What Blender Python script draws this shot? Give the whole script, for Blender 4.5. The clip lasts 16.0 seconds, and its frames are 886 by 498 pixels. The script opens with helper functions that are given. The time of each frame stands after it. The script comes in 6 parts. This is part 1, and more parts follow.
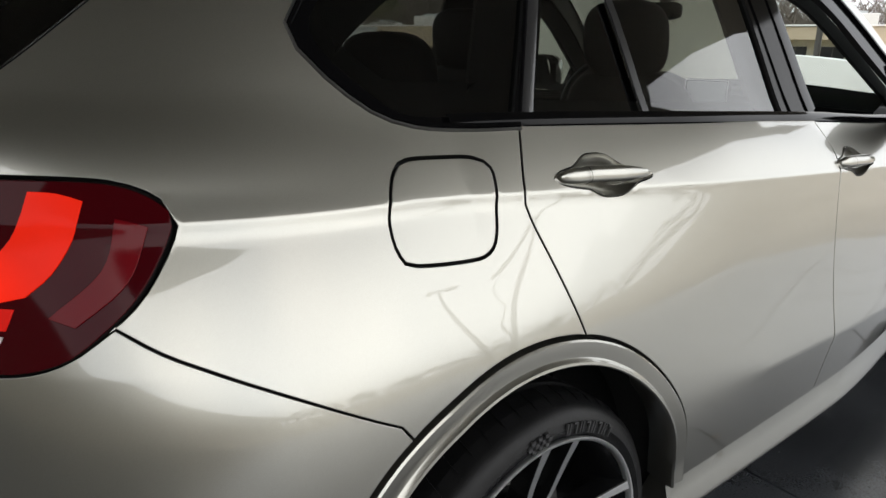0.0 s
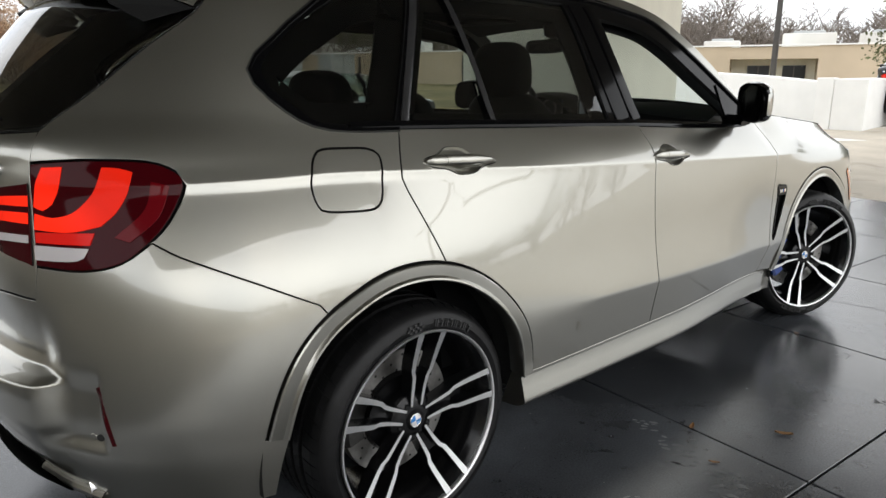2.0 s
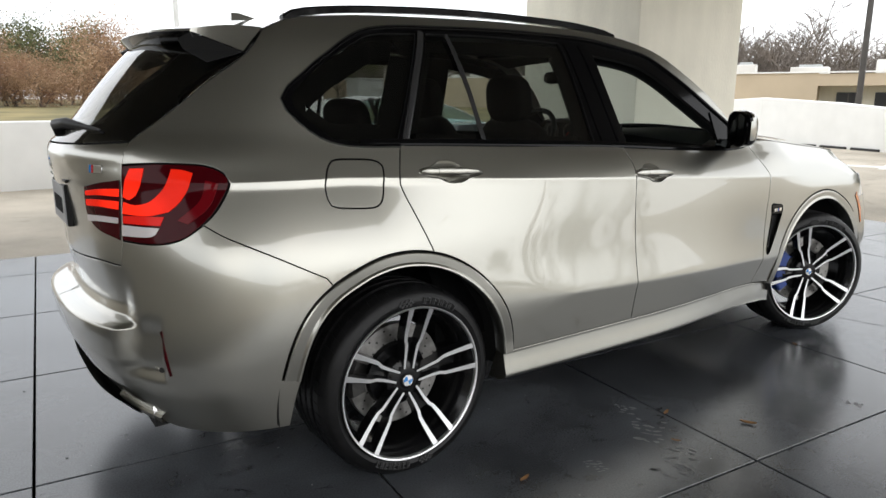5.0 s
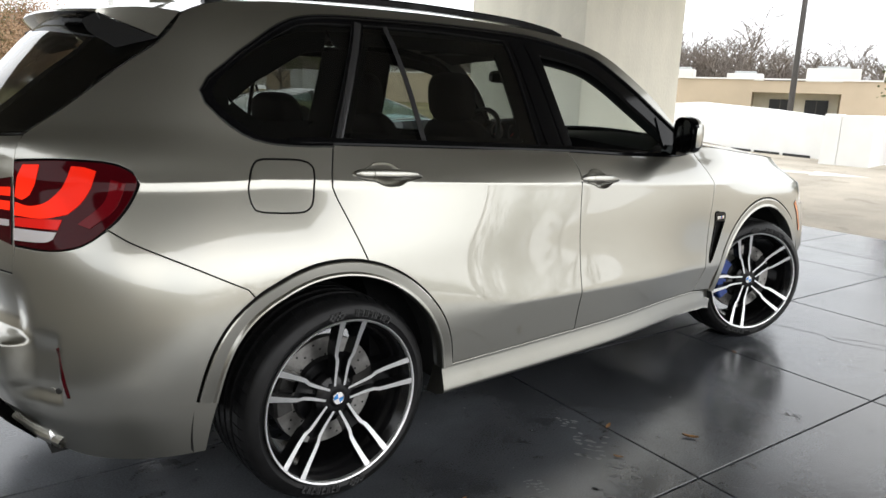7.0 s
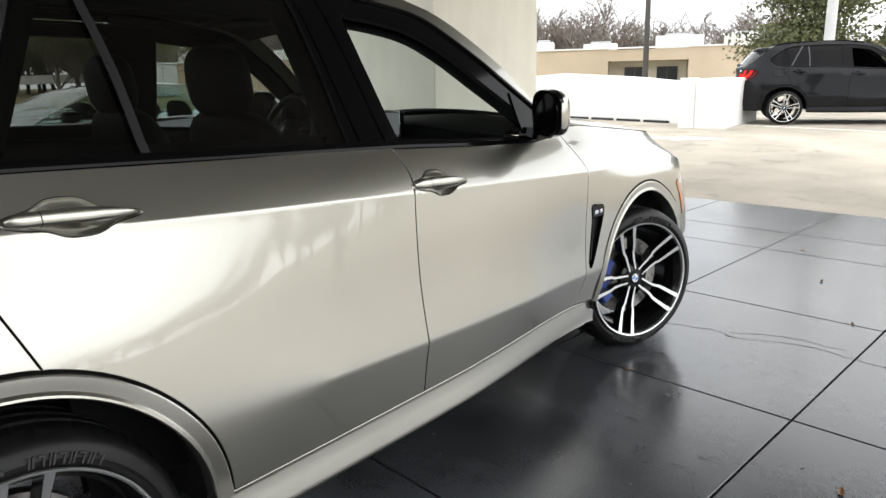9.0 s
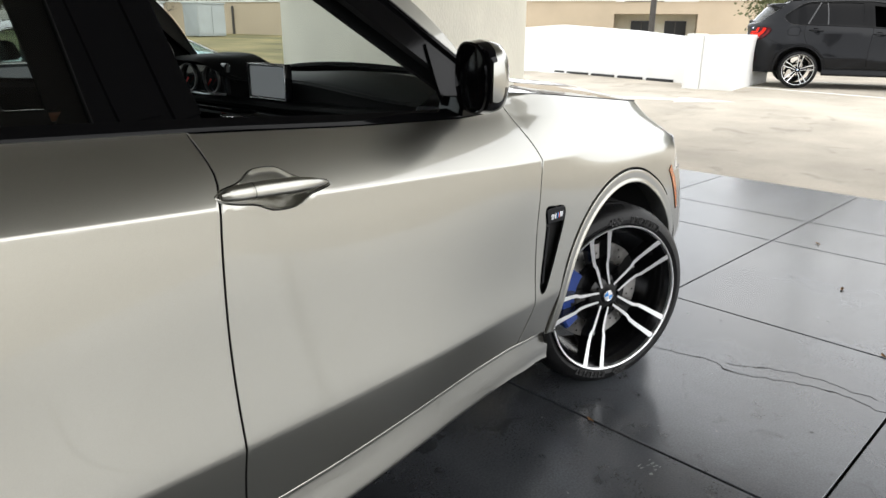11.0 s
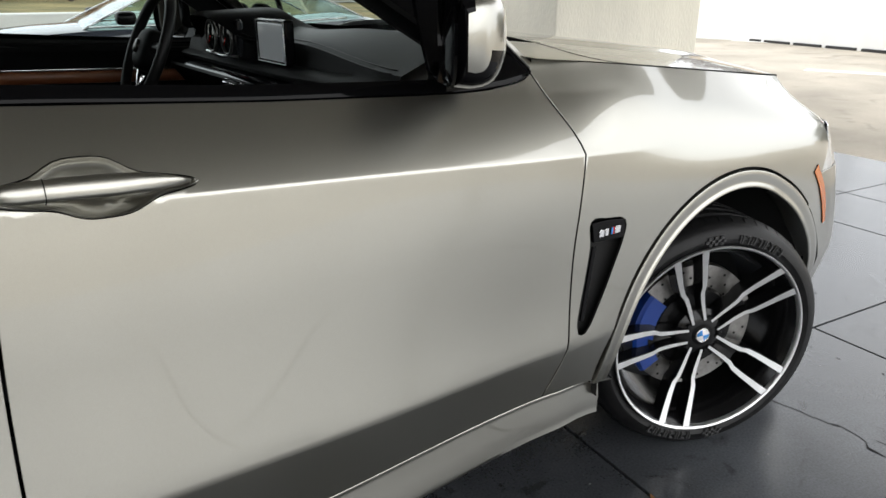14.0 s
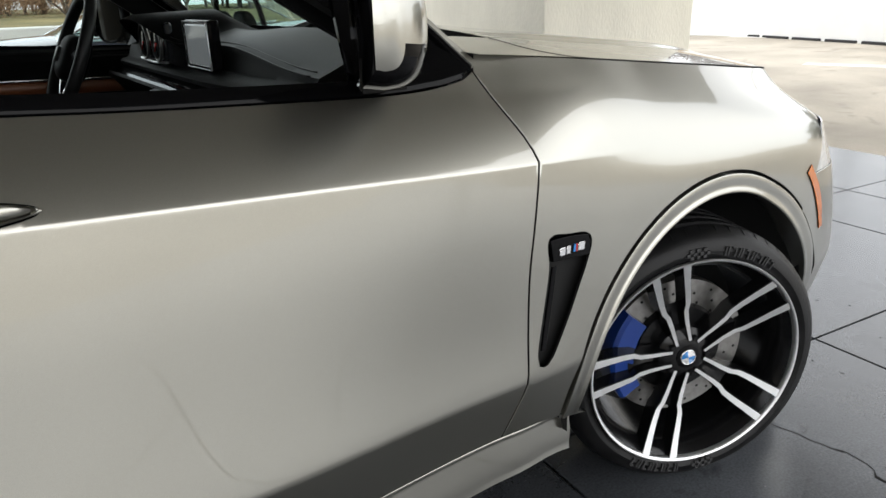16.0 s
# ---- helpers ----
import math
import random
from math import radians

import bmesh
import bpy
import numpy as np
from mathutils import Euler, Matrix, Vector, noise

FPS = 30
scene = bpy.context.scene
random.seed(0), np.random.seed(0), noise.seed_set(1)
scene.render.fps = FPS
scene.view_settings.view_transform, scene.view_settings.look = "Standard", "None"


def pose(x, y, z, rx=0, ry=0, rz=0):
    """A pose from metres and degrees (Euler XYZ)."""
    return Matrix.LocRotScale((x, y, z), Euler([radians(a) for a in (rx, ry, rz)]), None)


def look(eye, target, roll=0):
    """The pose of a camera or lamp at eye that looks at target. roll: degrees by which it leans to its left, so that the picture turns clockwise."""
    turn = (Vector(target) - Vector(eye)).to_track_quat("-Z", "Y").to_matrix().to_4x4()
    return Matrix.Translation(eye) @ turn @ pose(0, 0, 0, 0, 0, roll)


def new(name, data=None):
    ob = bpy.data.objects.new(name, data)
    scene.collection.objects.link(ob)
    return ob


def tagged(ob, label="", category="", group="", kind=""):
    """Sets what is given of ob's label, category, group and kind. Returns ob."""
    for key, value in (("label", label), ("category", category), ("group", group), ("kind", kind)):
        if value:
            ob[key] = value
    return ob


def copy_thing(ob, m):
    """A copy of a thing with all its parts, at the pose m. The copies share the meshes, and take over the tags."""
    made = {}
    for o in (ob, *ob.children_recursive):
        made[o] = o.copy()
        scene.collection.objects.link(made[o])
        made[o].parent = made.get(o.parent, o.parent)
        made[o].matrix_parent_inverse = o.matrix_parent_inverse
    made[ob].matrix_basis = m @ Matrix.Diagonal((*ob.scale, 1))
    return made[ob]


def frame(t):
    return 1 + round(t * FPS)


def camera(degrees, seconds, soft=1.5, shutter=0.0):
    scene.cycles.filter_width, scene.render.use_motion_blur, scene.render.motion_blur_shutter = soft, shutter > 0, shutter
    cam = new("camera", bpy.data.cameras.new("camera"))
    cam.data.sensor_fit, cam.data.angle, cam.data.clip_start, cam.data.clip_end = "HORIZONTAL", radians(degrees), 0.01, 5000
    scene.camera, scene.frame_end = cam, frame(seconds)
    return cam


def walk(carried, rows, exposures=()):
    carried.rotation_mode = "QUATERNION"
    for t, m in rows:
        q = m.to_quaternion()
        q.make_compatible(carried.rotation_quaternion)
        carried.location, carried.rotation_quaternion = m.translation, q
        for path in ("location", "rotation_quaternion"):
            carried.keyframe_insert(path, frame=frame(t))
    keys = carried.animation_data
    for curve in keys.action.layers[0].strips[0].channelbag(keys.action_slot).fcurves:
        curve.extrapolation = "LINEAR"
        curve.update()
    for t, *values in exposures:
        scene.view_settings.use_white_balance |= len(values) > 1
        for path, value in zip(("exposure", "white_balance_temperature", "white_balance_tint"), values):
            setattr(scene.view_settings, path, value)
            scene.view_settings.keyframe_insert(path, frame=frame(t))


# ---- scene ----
cam = camera(65.1, 16.0)
PATH = [
    (0, (-0.899, -1.685, 1.387), (0.345, -0.221, 0.829), 0.8),
    (0.5, (-0.957, -1.879, 1.404), (0.281, -0.402, 0.869), -0.0),
    (1, (-1.085, -2.081, 1.405), (0.214, -0.647, 0.898), 0.9),
    (1.5, (-1.163, -2.257, 1.401), (0.153, -0.834, 0.906), 0.4),
    (2, (-1.227, -2.412, 1.41), (0.061, -0.964, 0.917), -0.3),
    (2.5, (-1.301, -2.535, 1.39), (-0.04, -1.06, 0.906), 0.4),
    (3, (-1.348, -2.68, 1.407), (-0.154, -1.15, 0.923), -0.1),
    (3.5, (-1.319, -2.853, 1.427), (-0.174, -1.27, 1.001), 0.6),
    (4, (-1.317, -2.974, 1.43), (-0.179, -1.387, 1.001), -0.0),
    (6.5, (-1.29, -3.007, 1.417), (-0.181, -1.397, 0.993), 0.5),
    (7, (-1.19, -2.875, 1.437), (0.061, -1.378, 0.998), 1.9),
    (7.5, (-1.053, -2.748, 1.444), (0.295, -1.333, 1.019), -0.2),
    (8, (-0.824, -2.66, 1.434), (0.55, -1.271, 1.005), -0.2),
    (8.5, (-0.592, -2.512, 1.422), (0.803, -1.159, 0.951), 0.2),
    (9, (-0.361, -2.38, 1.416), (1.12, -1.125, 0.934), -1.4),
    (9.5, (-0.099, -2.235, 1.4), (1.401, -1.013, 0.894), -1.3),
    (9.7, (0.01, -2.182, 1.408), (1.511, -0.969, 0.884), -0.8),
    (11.8, (0.815, -1.935, 1.372), (2.235, -0.679, 0.736), -0.3),
    (12, (0.891, -1.879, 1.363), (2.304, -0.613, 0.733), -0.7),
    (12.5, (1.054, -1.824, 1.342), (2.424, -0.508, 0.717), 0.3),
    (13, (1.156, -1.894, 1.342), (2.365, -0.449, 0.672), 2.2),
    (13.5, (1.202, -1.954, 1.341), (2.309, -0.436, 0.656), 1.2),
    (14, (1.232, -1.984, 1.344), (2.299, -0.444, 0.646), 0.0),
    (14.5, (1.245, -1.987, 1.34), (2.314, -0.447, 0.644), -0.4),
    (15, (1.276, -1.993, 1.329), (2.357, -0.458, 0.643), 0.0),
    (15.5, (1.33, -1.979, 1.312), (2.358, -0.41, 0.618), -0.7),
    (16, (1.458, -1.899, 1.311), (2.516, -0.346, 0.625), -1.6),
]
walk(cam, [(t, look(eye, target, roll)) for t, eye, target, roll in PATH],
     ((0.0, 0.82), (4.0, 0.79), (6.5, 0.98), (9.0, 1.13), (12.0, 1.13), (13.5, 1.09), (16.0, 1.05)))

# ---- light ----
world = bpy.data.worlds.new("overcast")
scene.world = world
world.use_nodes = True
_nt = world.node_tree
_sky = _nt.nodes.new("ShaderNodeTexSky")
_sky.sky_type, _sky.sun_disc = "NISHITA", False
_sky.sun_elevation, _sky.sun_rotation = radians(37), radians(178)
_cloud = _nt.nodes.new("ShaderNodeTexNoise")
_cloud.inputs["Scale"].default_value, _cloud.inputs["Detail"].default_value = 2.2, 5.0
_ramp = _nt.nodes.new("ShaderNodeValToRGB")
_ramp.color_ramp.elements[0].position, _ramp.color_ramp.elements[0].color = 0.32, (8.2, 8.6, 9.2, 1)
_ramp.color_ramp.elements[1].position, _ramp.color_ramp.elements[1].color = 0.70, (12.5, 12.4, 12.2, 1)
_mixs = _nt.nodes.new("ShaderNodeMix")
_mixs.data_type = "RGBA"
_mixs.inputs[0].default_value = 0.88
_bg = _nt.nodes["Background"]
_nt.links.new(_cloud.outputs["Fac"], _ramp.inputs["Fac"])
_nt.links.new(_sky.outputs[0], _mixs.inputs[6])
_nt.links.new(_ramp.outputs[0], _mixs.inputs[7])
_nt.links.new(_mixs.outputs[2], _bg.inputs["Color"])
_bg.inputs["Strength"].default_value = 0.110
sun = new("sun", bpy.data.lights.new("sun", "SUN"))
sun.data.energy, sun.data.angle, sun.data.color = 0.6, radians(100), (1.0, 0.97, 0.92)
sun.matrix_world = look((0.5, -16, 12), (0, 0, 0))

# ---- materials ----
def material(name, color, rough=0.5, metal=0.0, coat=0.0, vary=0.0, scale=8.0, bump=0.0, bump_scale=60.0, tint=None,
             emit=None, strength=0.0, alpha=1.0, transmission=0.0, ior=1.45, rough_vary=0.0, stretch=None, spec=0.5):
    m = bpy.data.materials.new(name)
    m.use_nodes = True
    nt = m.node_tree
    b = nt.nodes["Principled BSDF"]
    b.inputs["Base Color"].default_value = (*color, 1)
    b.inputs["Roughness"].default_value, b.inputs["Metallic"].default_value = rough, metal
    b.inputs["Coat Weight"].default_value, b.inputs["Coat Roughness"].default_value = coat, 0.02
    b.inputs["Transmission Weight"].default_value, b.inputs["IOR"].default_value = transmission, ior
    b.inputs["Specular IOR Level"].default_value = spec
    b.inputs["Alpha"].default_value = alpha
    if emit:
        b.inputs["Emission Color"].default_value, b.inputs["Emission Strength"].default_value = (*emit, 1), strength
    if vary or bump or rough_vary:
        co = nt.nodes.new("ShaderNodeTexCoord")
        src = co.outputs["Object"]
        if stretch:
            mp = nt.nodes.new("ShaderNodeMapping")
            mp.inputs["Scale"].default_value = stretch
            nt.links.new(src, mp.inputs[0])
            src = mp.outputs[0]
        n1 = nt.nodes.new("ShaderNodeTexNoise")
        n1.inputs["Scale"].default_value, n1.inputs["Detail"].default_value = scale, 6.0
        nt.links.new(src, n1.inputs["Vector"])
        if vary:
            r = nt.nodes.new("ShaderNodeValToRGB")
            t = tint or color
            r.color_ramp.elements[0].position, r.color_ramp.elements[1].position = 0.3, 0.7
            r.color_ramp.elements[0].color = (*[c * (1 - vary) for c in color], 1)
            r.color_ramp.elements[1].color = (*[min(1, c * (1 + vary)) for c in t], 1)
            nt.links.new(n1.outputs["Fac"], r.inputs["Fac"])
            nt.links.new(r.outputs[0], b.inputs["Base Color"])
        if rough_vary:
            mr = nt.nodes.new("ShaderNodeMapRange")
            mr.inputs["To Min"].default_value, mr.inputs["To Max"].default_value = rough - rough_vary, rough + rough_vary
            nt.links.new(n1.outputs["Fac"], mr.inputs["Value"])
            nt.links.new(mr.outputs[0], b.inputs["Roughness"])
        if bump:
            n2 = nt.nodes.new("ShaderNodeTexNoise")
            n2.inputs["Scale"].default_value, n2.inputs["Detail"].default_value = bump_scale, 4.0
            nt.links.new(src, n2.inputs["Vector"])
            bp = nt.nodes.new("ShaderNodeBump")
            bp.inputs["Strength"].default_value, bp.inputs["Distance"].default_value = bump, 0.01
            nt.links.new(n2.outputs["Fac"], bp.inputs["Height"])
            nt.links.new(bp.outputs[0], b.inputs["Normal"])
    return m


def car_paint(name, color, rough, metal):
    """Metallic paint: a flaky base under a clear lacquer."""
    m = material(name, color, rough, metal, coat=1.0)
    m.node_tree.nodes["Principled BSDF"].inputs["Coat IOR"].default_value = 1.75
    nt = m.node_tree
    b = nt.nodes["Principled BSDF"]
    co = nt.nodes.new("ShaderNodeTexCoord")
    v = nt.nodes.new("ShaderNodeTexVoronoi")
    v.inputs["Scale"].default_value = 2600
    nt.links.new(co.outputs["Object"], v.inputs["Vector"])
    r = nt.nodes.new("ShaderNodeValToRGB")
    r.color_ramp.elements[0].color = (*[c * 0.9 for c in color], 1)
    r.color_ramp.elements[1].color = (*[min(1, c * 1.1) for c in color], 1)
    nt.links.new(v.outputs["Color"], r.inputs["Fac"])
    nt.links.new(r.outputs[0], b.inputs["Base Color"])
    n = nt.nodes.new("ShaderNodeTexNoise")
    n.inputs["Scale"].default_value = 900
    nt.links.new(co.outputs["Object"], n.inputs["Vector"])
    bp = nt.nodes.new("ShaderNodeBump")
    bp.inputs["Strength"].default_value, bp.inputs["Distance"].default_value = 0.02, 0.001
    nt.links.new(n.outputs["Fac"], bp.inputs["Height"])
    nt.links.new(bp.outputs[0], b.inputs["Normal"])
    return m


def tinted(name, color, gloss=0.02):
    """Thin tinted glass: it lets the light through and mirrors by Fresnel."""
    m = bpy.data.materials.new(name)
    m.use_nodes = True
    nt = m.node_tree
    nt.nodes.clear()
    out = nt.nodes.new("ShaderNodeOutputMaterial")
    tr, gl, mx, lw, pw, ma = (nt.nodes.new(k) for k in ("ShaderNodeBsdfTransparent", "ShaderNodeBsdfGlossy", "ShaderNodeMixShader", "ShaderNodeLayerWeight", "ShaderNodeMath", "ShaderNodeMath"))
    tr.inputs["Color"].default_value = (*color, 1)
    gl.inputs["Roughness"].default_value, gl.inputs["Color"].default_value = gloss, (1, 1, 1, 1)
    lw.inputs["Blend"].default_value = 0.5
    pw.operation, pw.inputs[1].default_value = "POWER", 3.8
    ma.operation, ma.inputs[1].default_value, ma.inputs[2].default_value = "MULTIPLY_ADD", 0.9, 0.055
    nt.links.new(lw.outputs["Facing"], pw.inputs[0])
    nt.links.new(pw.outputs[0], ma.inputs[0])
    nt.links.new(ma.outputs[0], mx.inputs[0])
    nt.links.new(tr.outputs[0], mx.inputs[1])
    nt.links.new(gl.outputs[0], mx.inputs[2])
    nt.links.new(mx.outputs[0], out.inputs[0])
    return m


PAINT = car_paint("champagne_grey_paint", (0.37, 0.361, 0.318), 0.29, 0.95)
BLACK_PAINT = car_paint("black_metallic_paint", (0.004, 0.0045, 0.006), 0.5, 0.0)
BLACK_PAINT.node_tree.nodes["Principled BSDF"].inputs["Coat IOR"].default_value = 1.4
BLACK_PAINT.node_tree.nodes["Principled BSDF"].inputs["Coat Weight"].default_value = 0.35
BLACK_PAINT.node_tree.nodes["Principled BSDF"].inputs["Specular IOR Level"].default_value = 0.15
GLOSS_BLACK = material("gloss_black", (0.003, 0.003, 0.0034), 0.08, spec=0.14)
TRIM_BLACK = material("black_trim", (0.007, 0.007, 0.007), 0.45, bump=0.05, bump_scale=300, spec=0.25)
RUBBER = material("tyre_rubber", (0.007, 0.007, 0.0074), 0.42, vary=0.35, scale=30, bump=0.10, bump_scale=220, spec=0.3)
# underbody parts, and the shade painted into the panel gaps
DARK = material("underbody_and_gap_shade", (0.006, 0.006, 0.006), 0.8)
RAISED = material("raised_rubber", (0.045, 0.045, 0.046), 0.4, spec=0.4)
MACHINED = material("machined_aluminium", (0.86, 0.865, 0.87), 0.42, 1.0, vary=0.05, scale=40)
WHEEL_BLACK = material("wheel_black", (0.005, 0.005, 0.0055), 0.2, spec=0.4)
DISC = material("disc_steel", (0.36, 0.35, 0.335), 0.32, 0.9, vary=0.15, scale=60)
STEEL = material("brake_steel", (0.09, 0.088, 0.085), 0.36, 0.9, vary=0.15, scale=60)
BLUE = material("caliper_blue", (0.006, 0.036, 0.21), 0.3, coat=0.5)
ENAMEL_BLUE = material("enamel_blue", (0.02, 0.22, 0.62), 0.2, coat=0.6)
ENAMEL_RED = material("enamel_red", (0.45, 0.02, 0.02), 0.25, coat=0.5)
WHITE = material("enamel_white", (0.8, 0.8, 0.8), 0.25)
CHROME = material("chrome", (0.85, 0.85, 0.86), 0.08, 1.0)
PRIVACY = tinted("privacy_glass", (0.37, 0.385, 0.37))
CLEAR = tinted("clear_glass", (0.72, 0.78, 0.76))
MIRROR = material("mirror_silver", (0.9, 0.9, 0.9), 0.02, 1.0)
LENS_RED = material("dark_red_lens", (0.045, 0.0012, 0.003), 0.06, spec=0.16)
LIT_RED = material("lit_red_lamp", (0.22, 0.004, 0.002), 0.25, spec=0.12, emit=(1.0, 0.024, 0.006), strength=0.31, vary=0.15, scale=14)
_n = LIT_RED.node_tree
_w = _n.nodes.new("ShaderNodeTexNoise")
_w.inputs["Scale"].default_value, _w.inputs["Detail"].default_value = 5.0, 0.0
_c = _n.nodes.new("ShaderNodeTexCoord")
_r = _n.nodes.new("ShaderNodeMapRange")
for _k, _v in zip(("From Min", "From Max", "To Min", "To Max"), (0.38, 0.62, 0.34, 0.62)):
    _r.inputs[_k].default_value = _v
_n.links.new(_c.outputs["Object"], _w.inputs["Vector"])
_n.links.new(_w.outputs["Fac"], _r.inputs["Value"])
_n.links.new(_r.outputs[0], _n.nodes["Principled BSDF"].inputs["Emission Strength"])
DIM_RED = material("dim_red_lamp", (0.25, 0.006, 0.006), 0.15, spec=0.2, emit=(1.0, 0.02, 0.01), strength=0.22)
LENS_WHITE = material("reversing_lens", (0.62, 0.58, 0.58), 0.15, coat=0.8)
AMBER = material("amber_lens", (0.62, 0.17, 0.03), 0.2, coat=0.8)
DASH = material("dash_leather", (0.006, 0.0085, 0.0085), 0.45, bump=0.05, bump_scale=300, spec=0.2)
SATIN = material("satin_black_trim", (0.02, 0.02, 0.021), 0.22, spec=0.8)
LEATHER = material("black_leather", (0.004, 0.0042, 0.0044), 0.55, bump=0.06, bump_scale=240, spec=0.07)
TAN = material("brown_trim", (0.16, 0.055, 0.02), 0.4, vary=0.2, scale=10)
SCREEN = material("dark_screen", (0.02, 0.022, 0.024), 0.08)

# ---- mesh helpers ----
from mathutils.geometry import delaunay_2d_cdt


def mesh_object(name, verts, faces, mat, parent=None, label="", normals=None, smooth=True, flat_angle=None, mats=None, index=None):
    me = bpy.data.meshes.new(name)
    me.from_pydata([tuple(map(float, v)) for v in verts], [], [tuple(map(int, q)) for q in faces])
    for mm in (mats or [mat]):
        me.materials.append(mm)
    if index is not None:
        me.polygons.foreach_set("material_index", list(map(int, index)))
    me.polygons.foreach_set("use_smooth", [bool(smooth)] * len(me.polygons))
    me.update()
    if normals is not None:
        me.normals_split_custom_set_from_vertices([tuple(map(float, n)) for n in normals])
    elif flat_angle:
        me.set_sharp_from_angle(angle=radians(flat_angle))
    ob = new(name, me)
    if parent is not None:
        ob.parent = parent
    if label:
        ob["label"] = label
    return ob


def part(name, bm, mat, parent=None, label="", smooth=False, angle=None):
    """Links a bmesh as one mesh object under a thing or a part."""
    me = bpy.data.meshes.new(name)
    bmesh.ops.recalc_face_normals(bm, faces=bm.faces)
    bm.to_mesh(me)
    bm.free()
    me.materials.append(mat)
    me.polygons.foreach_set("use_smooth", [bool(smooth or angle)] * len(me.polygons))
    if angle:
        me.set_sharp_from_angle(angle=radians(angle))
    ob = new(name, me)
    if parent is not None:
        ob.parent = parent
    if label:
        ob["label"] = label
    return ob


def thing(name, label, category, group="", kind="", m=None):
    ob = new(name)
    if m is not None:
        ob.matrix_world = m
    return tagged(ob, label, category, group, kind)


def box_bm(x0, x1, y0, y1, z0, z1, bevel=0.0, segs=2, m=None):
    bm = bmesh.new()
    bmesh.ops.create_cube(bm, size=1.0)
    for v in bm.verts:
        v.co = Vector((x0 + (v.co.x + 0.5) * (x1 - x0), y0 + (v.co.y + 0.5) * (y1 - y0), z0 + (v.co.z + 0.5) * (z1 - z0)))
    if bevel:
        bmesh.ops.bevel(bm, geom=bm.edges[:], offset=bevel, segments=segs, affect="EDGES", profile=0.5)
    if m is not None:
        bm.transform(m)
    return bm


def curve(points, closed=False, step=0.02):
    """Catmull-Rom through points, sampled at about step."""
    p = np.array(points, float)
    if len(p) == 2:
        n = max(1, int(np.linalg.norm(p[1] - p[0]) / step))
        return p[0] + (p[1] - p[0]) * np.linspace(0, 1, n + 1)[:, None]
    if closed:
        q = np.vstack([p[-1], p, p[0], p[1]])
    else:
        q = np.vstack([2 * p[0] - p[1], p, 2 * p[-1] - p[-2]])
    out = []
    for i in range(1, len(q) - 2):
        a, b, c, d = q[i - 1], q[i], q[i + 1], q[i + 2]
        n = max(1, int(np.linalg.norm(c - b) / step))
        t = np.arange(n)[:, None] / n
        out.append(0.5 * (2 * b + (c - a) * t + (2 * a - 5 * b + 4 * c - d) * t ** 2 + (3 * b - a - 3 * c + d) * t ** 3))
    if not closed:
        out.append(p[-1:])
    return np.vstack(out)


def outline(*runs, step=0.02):
    """A closed outline of smooth runs that meet in corners."""
    pts = []
    for i, r in enumerate(runs):
        c = curve(r, step=step) if len(r) < 40 else np.array(r)
        pts.extend(c if not pts or np.linalg.norm(c[0] - pts[-1]) > 1e-4 else c[1:])
    if np.linalg.norm(np.array(pts[0]) - pts[-1]) < 1e-4:
        pts.pop()
    p = np.array(pts)
    area = 0.5 * np.sum(p[:, 0] * np.roll(p[:, 1], -1) - np.roll(p[:, 0], -1) * p[:, 1])
    return p if area > 0 else p[::-1]


def inset(p, d):
    """An anticlockwise outline moved inwards by d."""
    a, b = p - np.roll(p, 1, 0), np.roll(p, -1, 0) - p
    a /= np.linalg.norm(a, axis=1)[:, None] + 1e-12
    b /= np.linalg.norm(b, axis=1)[:, None] + 1e-12
    t = a + b
    t /= np.linalg.norm(t, axis=1)[:, None] + 1e-9
    return p + d * np.stack([-t[:, 1], t[:, 0]], 1)


def within(pts, poly):
    x, y = pts[:, 0], pts[:, 1]
    res = np.zeros(len(pts), bool)
    j = len(poly) - 1
    for i in range(len(poly)):
        xi, yi, xj, yj = *poly[i], *poly[j]
        if yi != yj:
            res ^= ((yi > y) != (yj > y)) & (x < (xj - xi) * (y - yi) / (yj - yi) + xi)
        j = i
    return res


def grid_normals(surf, a, b, e=2e-4):
    p1, p0 = surf(a + e, b), surf(a - e, b)
    q1, q0 = surf(a, b + e), surf(a, b - e)
    n = np.cross(p1 - p0, q1 - q0)
    return n / (np.linalg.norm(n, axis=1)[:, None] + 1e-15)


